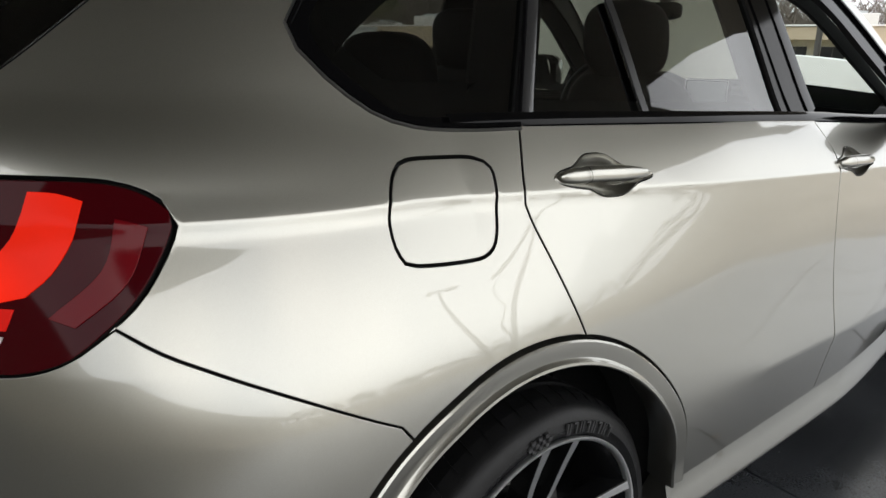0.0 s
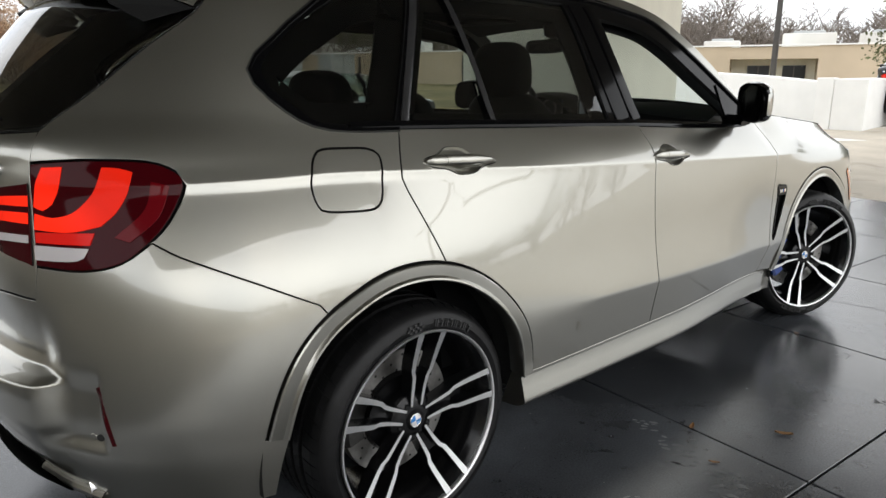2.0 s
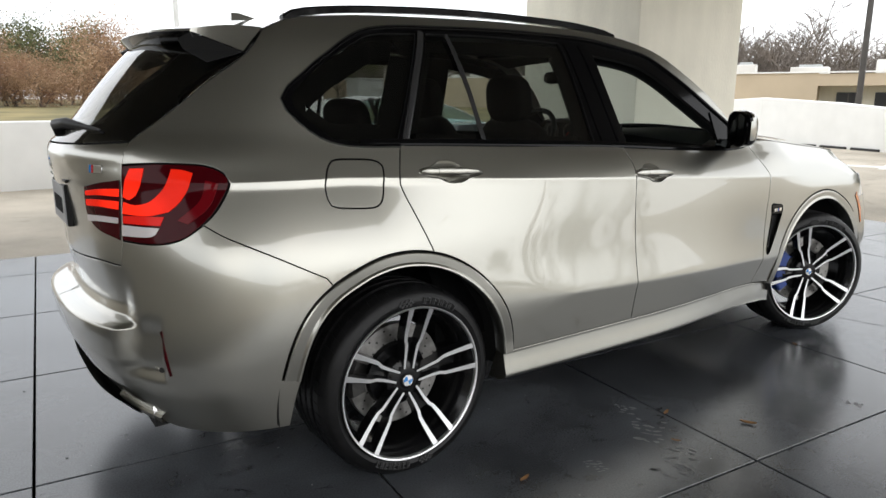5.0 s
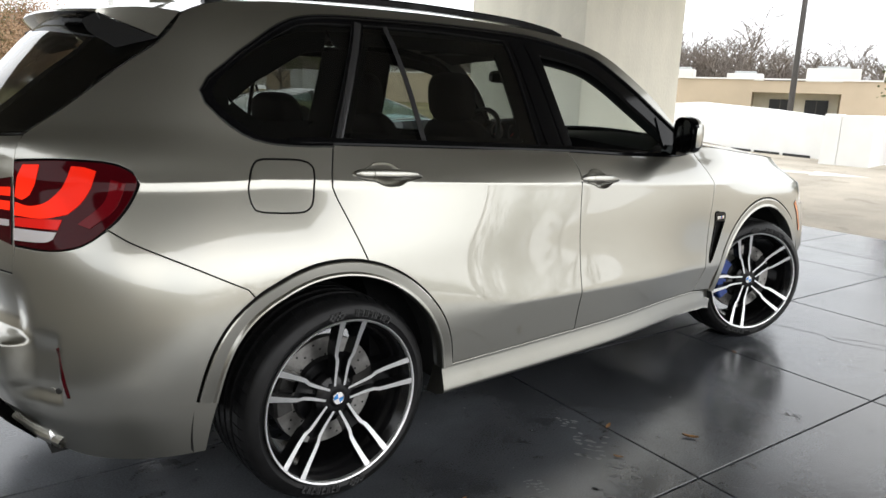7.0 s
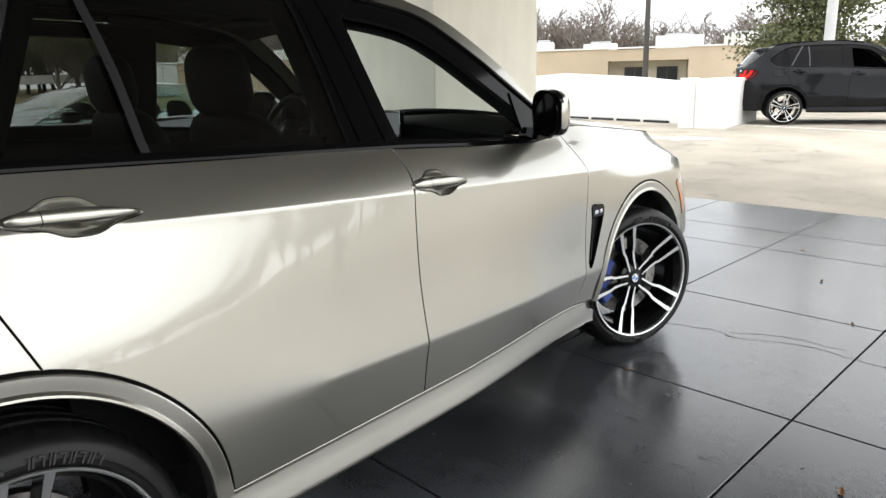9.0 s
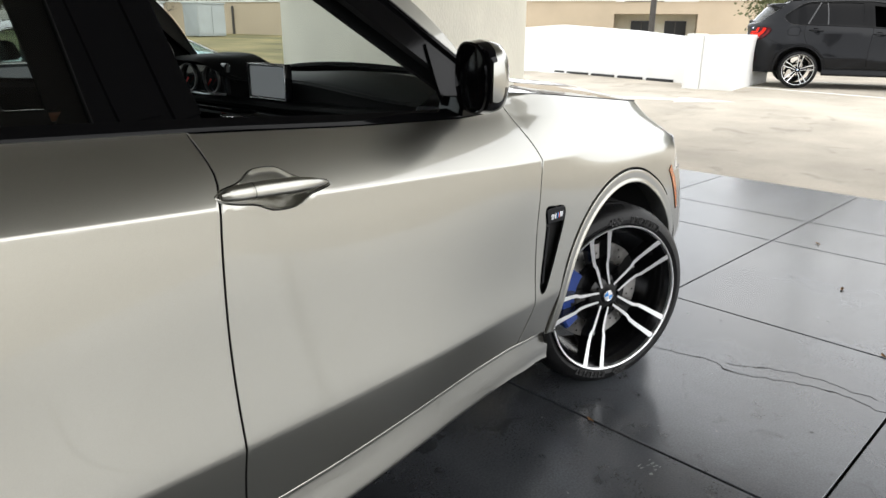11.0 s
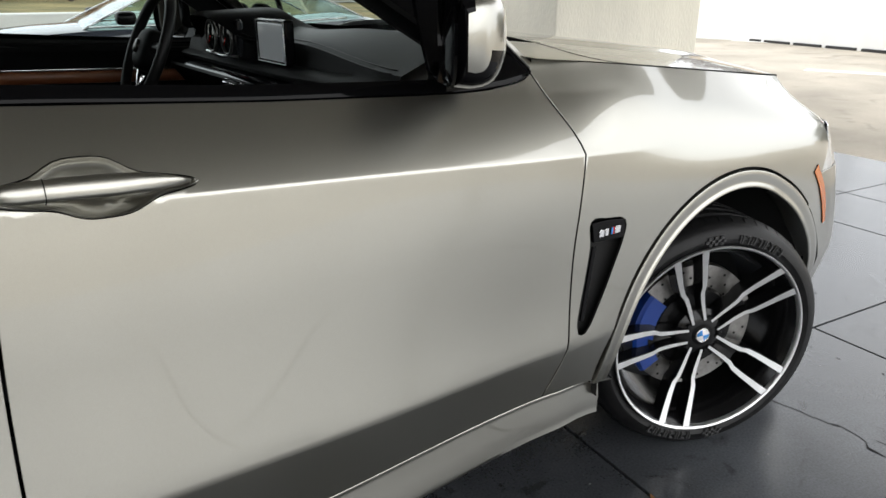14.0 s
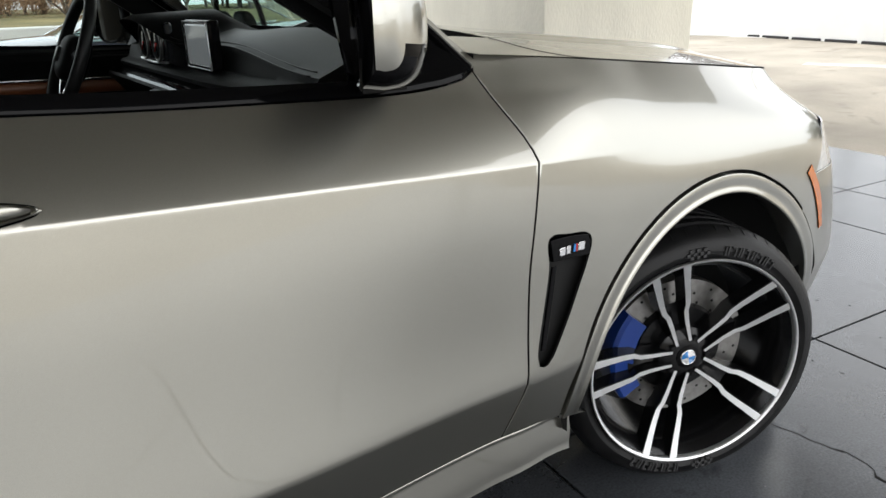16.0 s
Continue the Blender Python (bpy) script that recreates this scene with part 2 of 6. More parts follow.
def skin(surf, poly, holes=(), step=0.03, gap=0.0036, lip=0.022, lift=0.0, flip=False, mirror=False, creases=()):
    """A pressed panel cut out of a surface, its rim rounded and turned in. Returns verts, faces, normals."""
    loops = [inset(poly, gap)] + [inset(h, -gap) for h in holes]
    lo, hi = poly.min(0), poly.max(0)
    gx, gy = np.meshgrid(np.arange(lo[0], hi[0], step), np.arange(lo[1], hi[1], step * 0.87))
    gx[1::2] += step / 2
    g = np.stack([gx.ravel(), gy.ravel()], 1)
    if len(creases):
        # rows of points along the pressed creases keep them crisp
        lx = np.arange(lo[0], hi[0], step / 3)
        rows = [np.stack([lx, h(lx)], 1) for h in creases]
        flat = np.vstack(rows)
        near = np.min([np.abs(h(g[:, 0]) - g[:, 1]) for h in creases], axis=0)
        g = np.vstack([g[near > 0.008], flat])
    keep = within(g, loops[0])
    for h in loops[1:]:
        keep &= ~within(g, h)
    g = g[keep]
    ring = np.vstack(loops)
    if len(g):
        near = np.array([np.min(np.sum((ring - q) ** 2, 1)) for q in g])
        g = g[near > ((0.45 * step) ** 2 if not len(creases) else 0.006 ** 2)]
    pts, edges, k = [], [], 0
    for lp in loops:
        n = len(lp)
        edges += [(k + i, k + (i + 1) % n) for i in range(n)]
        k += n
    allp = np.vstack([ring, g]) if len(g) else ring
    vo, _, fo, _, _, _ = delaunay_2d_cdt([Vector(q) for q in allp], edges, [], 0, 1e-7)
    uv = np.array([tuple(v) for v in vo])
    tri = np.array([tuple(q) for q in fo if len(q) == 3])
    cen = uv[tri].mean(1)
    ok = within(cen, loops[0])
    for h in loops[1:]:
        ok &= ~within(cen, h)
    tri = tri[ok]
    nrm = grid_normals(surf, uv[:, 0], uv[:, 1]) * (-1 if flip else 1)
    pos = surf(uv[:, 0], uv[:, 1]) + nrm * lift
    if flip:
        tri = tri[:, ::-1]
    verts, norms, faces = [pos], [nrm], [tuple(q) for q in tri]
    base = len(pos)
    if lip:
        for li, lp in enumerate(loops):
            n = len(lp)
            nn = grid_normals(surf, lp[:, 0], lp[:, 1]) * (-1 if flip else 1)
            p0 = surf(lp[:, 0], lp[:, 1]) + nn * lift
            tan = np.roll(p0, -1, 0) - np.roll(p0, 1, 0)
            tan /= np.linalg.norm(tan, axis=1)[:, None] + 1e-12
            out = np.cross(tan, nn) * (-1 if flip else 1)
            if li:
                out = out * 1.0
            r = min(0.0014, lip / 3)
            rings = [(p0, nn), (p0 + out * r * 0.7 - nn * r * 0.3, nn * 0.7 + out * 0.7), (p0 + out * r - nn * r, out), (p0 + out * r - nn * lip, out)]
            for q, m in rings:
                verts.append(q)
                norms.append(m)
            for j in range(3):
                for i in range(n):
                    a, b = base + j * n + i, base + j * n + (i + 1) % n
                    # only the turned-in flank of the rim is made of four-sided faces
                    for f in ([(a, a + n, b + n, b)] if j == 2 else [(a, a + n, b + n), (a, b + n, b)]):
                        faces.append(f[::-1] if flip else f)
            base += 4 * n
    v, m = np.vstack(verts), np.vstack(norms)
    if mirror:
        v, m = v * (1, -1, 1), m * (1, -1, 1)
        faces = [q[::-1] for q in faces]
    return v, faces, m


def lathe(profile, n=96, a0=0.0, a1=2 * math.pi):
    """Turns a profile of (radius, y) about the y axis. Returns verts, faces."""
    pr = np.array(profile, float)
    full = abs(a1 - a0 - 2 * math.pi) < 1e-6
    k = n if full else n + 1
    ang = a0 + (a1 - a0) * np.arange(k) / n
    v = np.array([(r * math.cos(t), y, r * math.sin(t)) for t in ang for r, y in pr])
    m = len(pr)
    f = []
    for i in range(n):
        for j in range(m - 1):
            a, b = i * m + j, ((i + 1) % k) * m + j
            f.append((a, a + 1, b + 1, b))
    return v, f


def loft(sections, closed=False, caps=False):
    """Joins rows of points, all of one length, into a skin. Returns verts, faces."""
    s = [np.array(q, float) for q in sections]
    m = len(s[0])
    v = np.vstack(s)
    f = []
    for i in range(len(s) - 1):
        for j in range(m if closed else m - 1):
            a, b = i * m + j, i * m + (j + 1) % m
            f.append((a, b, b + m, a + m))
    if caps:
        f.append(tuple(range(m))[::-1])
        f.append(tuple((len(s) - 1) * m + j for j in range(m)))
    return v, f


def tube(points, radius, n=8, closed=False):
    """A round bar along points; radius may be a list."""
    p = np.array(points, float)
    rs = np.full(len(p), radius) if np.isscalar(radius) else np.array(radius)
    t = np.gradient(p, axis=0)
    if closed:
        t = np.roll(p, -1, 0) - np.roll(p, 1, 0)
    t /= np.linalg.norm(t, axis=1)[:, None] + 1e-12
    up = np.array([0, 0, 1.0]) if abs(t[:, 2]).max() < 0.95 else np.array([0, 1.0, 0.05])
    rows = []
    for q, d, r in zip(p, t, rs):
        a = np.cross(d, up)
        a /= np.linalg.norm(a) + 1e-12
        b = np.cross(a, d)
        rows.append([q + r * (math.cos(w) * a + math.sin(w) * b) for w in np.arange(n) * 2 * math.pi / n])
    if closed:
        rows.append(rows[0])
    return loft(rows, closed=True, caps=not closed)

# ---- the place ----
ROT = radians(-5.4)
FLOOR_M = pose(1.25, -0.9, 0, 0, 0, -5.4)
def weathered(m, scale, lo, hi, fine=0.0, per_object=0.0, spots=0.0):
    """Stains at a second scale, fine speckle and a change of tone from piece to piece over a material's own colour."""
    nt = m.node_tree
    b = nt.nodes["Principled BSDF"]
    src = b.inputs["Base Color"].links[0].from_socket
    co = nt.nodes.new("ShaderNodeTexCoord")
    def layer(src, fac, a, z, p0, p1):
        r = nt.nodes.new("ShaderNodeMapRange")
        for k, val in zip(("From Min", "From Max", "To Min", "To Max"), (p0, p1, a, z)):
            r.inputs[k].default_value = val
        nt.links.new(fac, r.inputs["Value"])
        x = nt.nodes.new("ShaderNodeMix")
        x.data_type, x.blend_type = "RGBA", "MULTIPLY"
        x.inputs[0].default_value = 1.0
        nt.links.new(src, x.inputs[6])
        nt.links.new(r.outputs[0], x.inputs[7])
        return x.outputs[2]
    def noise(sc, detail=8.0, dist=0.6):
        n = nt.nodes.new("ShaderNodeTexNoise")
        n.inputs["Scale"].default_value, n.inputs["Detail"].default_value, n.inputs["Distortion"].default_value = sc, detail, dist
        nt.links.new(co.outputs["Object"], n.inputs["Vector"])
        return n.outputs["Fac"]
    src = layer(src, noise(scale), lo, hi, 0.35, 0.65)
    if fine:
        src = layer(src, noise(140.0, 3.0, 0.0), 1 - fine, 1 + fine, 0.3, 0.7)
    if spots:
        src = layer(src, noise(scale * 7, 4.0, 1.2), 1 - spots, 1.0, 0.30, 0.40)
    if per_object:
        oi = nt.nodes.new("ShaderNodeObjectInfo")
        src = layer(src, oi.outputs["Random"], 1 - per_object, 1 + per_object, 0.0, 1.0)
    nt.links.new(src, b.inputs["Base Color"])
    return m


SLAB = material("dark_sealed_concrete", (0.050, 0.054, 0.060), 0.225, vary=0.4, scale=1.6, bump=0.05, bump_scale=34, rough_vary=0.09, spec=1.0)
weathered(SLAB, 0.9, 0.68, 1.45, 0.22, 0.14, 0.45)
JOINT = material("joint_filler", (0.008, 0.008, 0.008), 0.8)
PAVING = material("tan_concrete", (0.43, 0.385, 0.315), 0.8, vary=0.18, scale=0.9, bump=0.3, bump_scale=80)
weathered(PAVING, 0.25, 0.82, 1.12, 0.18, 0.0, 0.22)
WALL_WHITE = material("white_painted_wall", (0.80, 0.80, 0.78), 0.7, vary=0.04, scale=2.0, bump=0.1, bump_scale=60)
STUCCO = material("cream_stucco", (0.83, 0.795, 0.68), 0.85, vary=0.06, scale=3.0, bump=0.6, bump_scale=45, stretch=(1, 1, 0.4))
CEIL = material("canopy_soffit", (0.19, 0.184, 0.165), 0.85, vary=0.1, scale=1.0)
# for the unseen wall behind the tail
BACK = material("unseen_wall_brown", (0.34, 0.31, 0.255), 0.85, vary=0.1, scale=0.8)
BRICKISH = material("tan_block_facade", (0.50, 0.41, 0.30), 0.9, vary=0.1, scale=0.4)
GRASS = material("dry_grass", (0.13, 0.125, 0.05), 0.95, vary=0.35, scale=0.4, tint=(0.2, 0.16, 0.07))



def rise(x):
    """The apron climbs a little ahead of the drive."""
    t = np.clip((np.asarray(x, float) - 8.0) / 9.0, 0, 1)
    return 0.21 * t * t * (3 - 2 * t)


_gx = np.concatenate([[-400, -60, -20, 0, 8.0], np.linspace(8.8, 17.2, 12), [30, 100, 600]])
_gy = np.array([-400, -60, -20, -8, 0, 8, 20, 60, 400])
v, f = loft([[(x, y, float(rise(x)) - 0.012) for y in _gy] for x in _gx])
ground = tagged(mesh_object("ground", v, [q[::-1] for q in f], PAVING), "tan concrete paving with dark stains", "ground", kind="structure")

# ---- the vehicle's skin ----
XR, XF, SPAN, N_NOSE = -0.22, 3.20, 1.25, 3.0


def srelu(d, r):
    return 0.5 * (d + np.sqrt(d * d + r * r))


def eased(x, xs, ys, r=0.09):
    """A smoothed run through given heights."""
    return sum(np.interp(np.asarray(x, float) + d, xs, ys) for d in np.linspace(-r, r, 9)) / 9


def blend(x, a, b):
    t = np.clip((np.asarray(x, float) - a) / (b - a), 0, 1)
    return t * t * (3 - 2 * t)


def zcrease(x):
    return 1.135 - 0.057 * x


def zlow(x):
    return 0.592 - 0.042 * (x - 1.2)


def belt(x):
    return 1.252 - 0.035 * x


def bowed(u, m):
    """Leans in gently above the shoulder line and more so towards the belt."""
    q = np.minimum(u, 0.13)
    return u + m * (1.0 * q * q - 0.13 * q)


def W(x, z):
    """Half width of the flank at a station and a height."""
    x = np.clip(x, XR, XF)
    w = 0.954 + 0.014 * (1 - blend(x, 0.0, 0.5)) - (0.035 + 0.055 * np.clip((1.2 - x) / 1.0, 0, 1)) * (z - 0.58) - 0.015 * np.clip((x - 1.2), 0, None)
    k = 0.06 + 0.34 * np.clip((0.70 - x) / 0.8, 0, 1) ** 1.5
    zc = zcrease(x)
    w = w - k * (srelu(z - 0.89, 0.07) - srelu(z - zc + 0.020, 0.008))
    w = w - 0.045 * srelu(z - zc + 0.020, 0.008) - (0.42 + 0.22 * np.clip(x / 1.0, 0, 1) - 0.27 * np.clip((x - 2.35) / 0.4, 0, 1)) * bowed(srelu(z - zc, 0.0022), blend(x, 0.2, 1.1) * (2.0 - 0.9 * blend(x, 1.2, 1.8)))
    twist = blend(x, 1.35, 2.25)
    fore = blend(x, 1.75, 2.25)
    mid = blend(x, -0.25, 0.35) * np.clip((2.55 - x) / 0.30, 0, 1)
    w = w + mid * ((1 - 0.8 * twist) * (0.22 * srelu(0.80 - z, 0.20) - 0.012) + 0.8 * twist * (fore * (0.012 + 0.13 * srelu(0.60 - z, 0.08)) + (1 - fore) * (0.20 * srelu(0.66 - z, 0.10) - 0.001))) - (0.27 + (0.16 + 0.14 * twist * (1 - fore)) * mid) * srelu(zlow(x) - z, 0.006 + 0.10 * np.clip((0.80 - x) / 0.6, 0, 1))
    w = w - 0.065 * fore * mid * (srelu(0.93 - z, 0.08) - srelu(0.68 - z, 0.06))
    w = w + (0.11 + 0.17 * np.clip(x / 1.0, 0, 1)) * srelu(z - belt(x) - 0.02, 0.03)
    w = w - 0.55 * srelu(z - 1.66, 0.06)
    return w


def x_rear(z):
    """The tail's station at a height."""
    zs = (0.2, 0.32, 0.45, 0.56, 0.64, 0.672, 0.684, 0.73, 0.80, 0.86, 1.0, 1.1, 1.18, 1.225, 1.262, 1.30, 1.36, 1.45, 1.60, 1.66, 1.72, 1.8)
    xs = (-0.80, -0.90, -0.985, -1.035, -1.05, -1.048, -0.968, -0.955, -0.968, -0.978, -0.985, -0.998, -1.015, -1.02, -1.005, -0.955, -0.905, -0.835, -0.70, -0.61, -0.48, -0.2)
    return sum(np.interp(z + d, zs, xs) for d in (-0.008, -0.004, 0.0, 0.004, 0.008)) / 5


def x_plain(z):
    """The same at the corners, without the step."""
    return eased(z, (0.2, 0.32, 0.45, 0.58, 0.72, 0.86, 1.0, 1.1, 1.18, 1.225, 1.262, 1.30, 1.36, 1.45, 1.60, 1.66, 1.72, 1.8),
                 (-0.83, -0.90, -0.965, -0.995, -0.985, -0.98, -0.985, -0.998, -1.015, -1.02, -1.005, -0.955, -0.905, -0.835, -0.70, -0.61, -0.48, -0.2), 0.03)


def n_rear(z):
    return np.interp(z, (0.3, 0.6, 0.95, 1.19, 1.3, 1.5, 1.7), (3.0, 2.65, 2.35, 2.05, 2.0, 2.0, 2.1))


def x_nose(z):
    return sum(np.interp(z + d, (0.2, 0.4, 0.6, 0.8, 1.0, 1.2), (3.95, 4.05, 4.04, 3.95, 3.74, 3.45)) for d in (-0.06, 0, 0.06)) / 3


def flank(s, z):
    """Points of the skin on the camera's side: s runs along the car, past XR round the tail and past XF round the nose."""
    s, z = np.broadcast_arrays(np.asarray(s, float), np.asarray(z, float))
    w = W(s, z)
    x, y = s.copy(), w.copy()
    corner = blend(s, -0.95, -0.86)
    tail = x_rear(z) * (1 - corner) + x_plain(z) * corner
    for mask, x0, end, n, sg in ((s < XR, XR, tail, n_rear(z), -1.0), (s > XF, XF, x_nose(z), N_NOSE + 0 * z, 1.0)):
        phi = np.clip(np.abs(s - x0) / SPAN, 0, 1.0) * np.pi / 2
        c, d = np.cos(phi), np.sin(phi)
        rho = (np.abs(d / np.abs(end - x0)) ** n + np.abs(c / w) ** n) ** (-1 / n)
        if sg < 0:
            rho = rho - 0.017 * blend(-s, 0.776, 0.794) * (1 - blend(-s, 0.83, 1.0)) * blend(z, 0.485, 0.535) * (1 - blend(z, 0.64, 0.73))
        x = np.where(mask, x0 + sg * rho * d, x)
        y = np.where(mask, rho * c, y)
    return np.stack([x, -y, z], -1)


def deeper(surf, d):
    """The surface moved inwards by d."""
    def moved(a, b):
        a, b = np.broadcast_arrays(np.asarray(a, float), np.asarray(b, float))
        return surf(a, b) - d * grid_normals(surf, a, b)
    return moved


def shut_y(x):
    """Half width of the bonnet at its side joint."""
    return eased(x, (2.2, 2.5, 2.75, 2.94, 3.1, 3.29, 3.5, 3.65, 3.8, 4.0), (0.81, 0.80, 0.775, 0.764, 0.757, 0.738, 0.68, 0.55, 0.34, 0.15))


def shut_z(x):
    """Height of that joint."""
    return eased(x, (2.2, 2.5, 3.29, 3.5, 3.65, 3.8, 4.0), (1.212, 1.186, 1.103, 1.082, 1.05, 0.987, 0.86))


def wide(x, z):
    """Half width over the true length, the nose drawn in as an oval."""
    q = np.clip((x - XF) / (x_nose(z) - XF), 0, 0.999)
    return W(x, z) * (1 - q ** N_NOSE) ** (1 / N_NOSE)


RUN = 0.30


def wing_foot(x):
    return zcrease(x) - 0.03 - 0.05 * blend(x, 2.38, 2.85)


def wing(x, t):
    """The front wing: t is the height on its side, then runs on over the rounded shoulder to the bonnet's joint."""
    x, t = np.broadcast_arrays(np.asarray(x, float), np.asarray(t, float))
    t0 = wing_foot(x)
    q = np.clip((t - t0) / RUN, 0, 1.02)
    y0, y3, z3 = wide(x, t0), shut_y(x), shut_z(x)
    lean = (y0 - wide(x, t0 - 0.02)) / 0.02
    far = np.sqrt((y0 - y3) ** 2 + (z3 - t0) ** 2)
    full = blend(x, 2.95, 3.35)
    a, c = (0.36 + 0.10 * full) * far, (0.34 + 0.13 * full) * far
    k = np.sqrt(1 + lean * lean)
    y1, z1 = y0 + a * lean / k, t0 + a / k
    y2, z2 = y3 + c * 0.64, z3 - c * 0.77
    p = 1 - q
    yy = p ** 3 * y0 + 3 * p * p * q * y1 + 3 * p * q * q * y2 + q ** 3 * y3
    zz = p ** 3 * t0 + 3 * p * p * q * z1 + 3 * p * q * q * z2 + q ** 3 * z3
    z = np.where(t < t0, t, zz)
    b = blend(x, 2.29, 2.78)
    y = np.where(t < t0, wide(x, t), (1 - b) * wide(x, z) + b * yy)
    return np.stack([x, -y, z], -1)


def wing_t(x, z):
    """The wing's own coordinate at a height."""
    x, z = np.broadcast_arrays(np.asarray(x, float), np.asarray(z, float))
    t0 = wing_foot(x)
    lo, hi = t0.copy(), t0 + RUN
    for _ in range(24):
        mid = 0.5 * (lo + hi)
        up = wing(x, mid)[..., 2] < z
        lo, hi = np.where(up, mid, lo), np.where(up, hi, mid)
    return np.where(z < t0, z, 0.5 * (lo + hi))


def bonnet(x, y):
    """Points of the bonnet over the plan."""
    x, y = np.broadcast_arrays(np.asarray(x, float), np.asarray(y, float))
    u = np.clip(np.abs(y) / shut_y(x), 0, 1.2)
    crown = eased(x, (2.3, 3.3, 3.6, 3.9), (0.066, 0.062, 0.045, 0.01))
    ridge = 0.009 * np.exp(-((np.abs(y) - 0.50 + 0.10 * (x - 2.4)) / 0.05) ** 2) * blend(x, 2.45, 2.8) * (1 - blend(x, 3.3, 3.75))
    return np.stack([x, y, shut_z(x) + crown * (1 - u ** 2) + ridge], -1)


def arch_x(cx, t):
    """The rear arch falls more steeply at its aft end than a circle would."""
    return 0.066 * blend(np.degrees(t), 118, 168) if cx < 1 else 0.0 * t


def arc(cx, cz, r, a0, a1, n=40):
    t = np.radians(np.linspace(a0, a1, n))
    return np.stack([cx + r * np.cos(t) + (arch_x(cx, t) if n < 50 else 0), cz + r * np.sin(t)], 1)


ARCH, ARCH_IN, AXLE = 0.512, 0.457, 0.3695
RX, FX = -0.028, 2.968      # middles of the arches
REAR_AXLE, FRONT_AXLE, WHEEL_SIZE, HUB = 0.0, 2.979, 1.02, 0.3715
GAP_C = [(0.056, 1.250), (0.018, 1.140), (0.020, 1.090), (0.049, 1.007), (0.102, 0.867)]
GAP_B = [(1.232, 1.206), (1.250, 1.123), (1.232, 1.052), (1.208, 0.832), (1.196, 0.573), (1.203, 0.408)]
GAP_F = [(2.284, 1.174), (2.313, 1.110), (2.344, 1.050), (2.357, 1.003), (2.353, 0.968), (2.339, 0.869), (2.327, 0.779), (2.321, 0.654), (2.314, 0.540), (2.293, 0.470), (2.268, 0.406)]
SILL_TOP = [(0.508, 0.405), (1.203, 0.408), (2.268, 0.406), (2.44, 0.385), (2.545, 0.355)]
QUARTER_GLASS_LOW = [(0.056, 1.250), (-0.079, 1.254), (-0.178, 1.265), (-0.255, 1.292), (-0.325, 1.344), (-0.366, 1.386), (-0.378, 1.419), (-0.348, 1.456), (-0.243, 1.520), (-0.145, 1.580), (-0.045, 1.640), (0.045, 1.674), (0.18, 1.692)]
GLASS_TOP = [(0.18, 1.692), (0.35, 1.698), (0.66, 1.704), (1.00, 1.702), (1.25, 1.690), (1.46, 1.658), (1.63, 1.625), (1.775, 1.552), (1.92, 1.462), (2.07, 1.354), (2.19, 1.266), (2.278, 1.176)]
ROOF_EDGE = [(-0.422, 1.664), (-0.30, 1.700), (-0.10, 1.726), (0.2, 1.742), (0.7, 1.750), (1.15, 1.742), (1.50, 1.712), (1.72, 1.655), (1.90, 1.555), (2.07, 1.430), (2.20, 1.292), (2.305, 1.190)]
TAIL_EDGE = [(-0.422, 1.664), (-0.515, 1.573), (-0.677, 1.479), (-0.837, 1.362), (-0.920, 1.304), (-0.947, 1.276), (-0.952, 1.203)]
LAMP_TOP = [(-0.952, 1.203), (-0.870, 1.208), (-0.792, 1.210), (-0.668, 1.204), (-0.601, 1.179), (-0.580, 1.145), (-0.619, 1.063), (-0.667, 1.010)]
LAMP_LOW = [(-0.667, 1.010), (-0.722, 0.970), (-0.805, 0.950), (-0.935, 0.951)]
BUMPER_TOP = [(-0.657, 1.016), (-0.602, 0.983), (-0.537, 0.952), (-0.439, 0.901), (-0.318, 0.828)]
CENTRE = XR - SPAN


CREASES = [lambda x, d=d: zcrease(np.clip(x, XR, XF)) + d for d in (-0.040, -0.030, -0.020, -0.010, -0.0035, 0.0, 0.0035, 0.010)] + [lambda x, d=d: zlow(np.clip(x, XR, XF)) + d for d in (-0.008, 0.0, 0.008)]


def body_panel(car, name, poly, mat, holes=(), label="", step=0.03, gap=0.0036, lift=0.0, lip=0.022, surf=flank, both=True, flip=False, level=None):
    """A panel on the camera's side and its mirror image on the other."""
    made = []
    for mirror in ((False, True) if both else (False,)):
        v, f, n = skin(surf, poly, holes, step, gap, lip, lift, flip, mirror, CREASES if surf is flank and step < 0.04 and poly[:, 0].max() - poly[:, 0].min() > 0.15 and poly[:, 1].max() > 0.9 else ())
        # rim flanks are black instead of body colour: the gap's shade, painted in
        made.append(mesh_object(name, v, f, mat, car, label, normals=n, mats=[mat, DARK], index=[int(len(q) == 4) for q in f]))
    return made


def ribbon(car, name, line, width, mat, lift=0.004, thick=0.006, both=True, label="", surf=flank):
    """A narrow moulding that follows a line on the skin."""
    p = np.array(line)
    t = np.gradient(p, axis=0)
    t /= np.linalg.norm(t, axis=1)[:, None]
    nn = np.stack([-t[:, 1], t[:, 0]], 1)
    rows = []
    for k, h in ((-0.5, -0.004), (-0.5, lift * 0.5), (-0.3, lift), (0.3, lift), (0.5, lift * 0.5), (0.5, -0.004)):
        q = p + nn * width * k
        rows.append(surf(q[:, 0], q[:, 1]) + h * grid_normals(surf, q[:, 0], q[:, 1]))
    v, f = loft(rows)
    made = []
    for mirror in ((False, True) if both else (False,)):
        vv = v * (1, -1, 1) if mirror else v
        ff = f if mirror else [q[::-1] for q in f]
        made.append(mesh_object(name, vv, ff, mat, car, label, flat_angle=40))
    return made


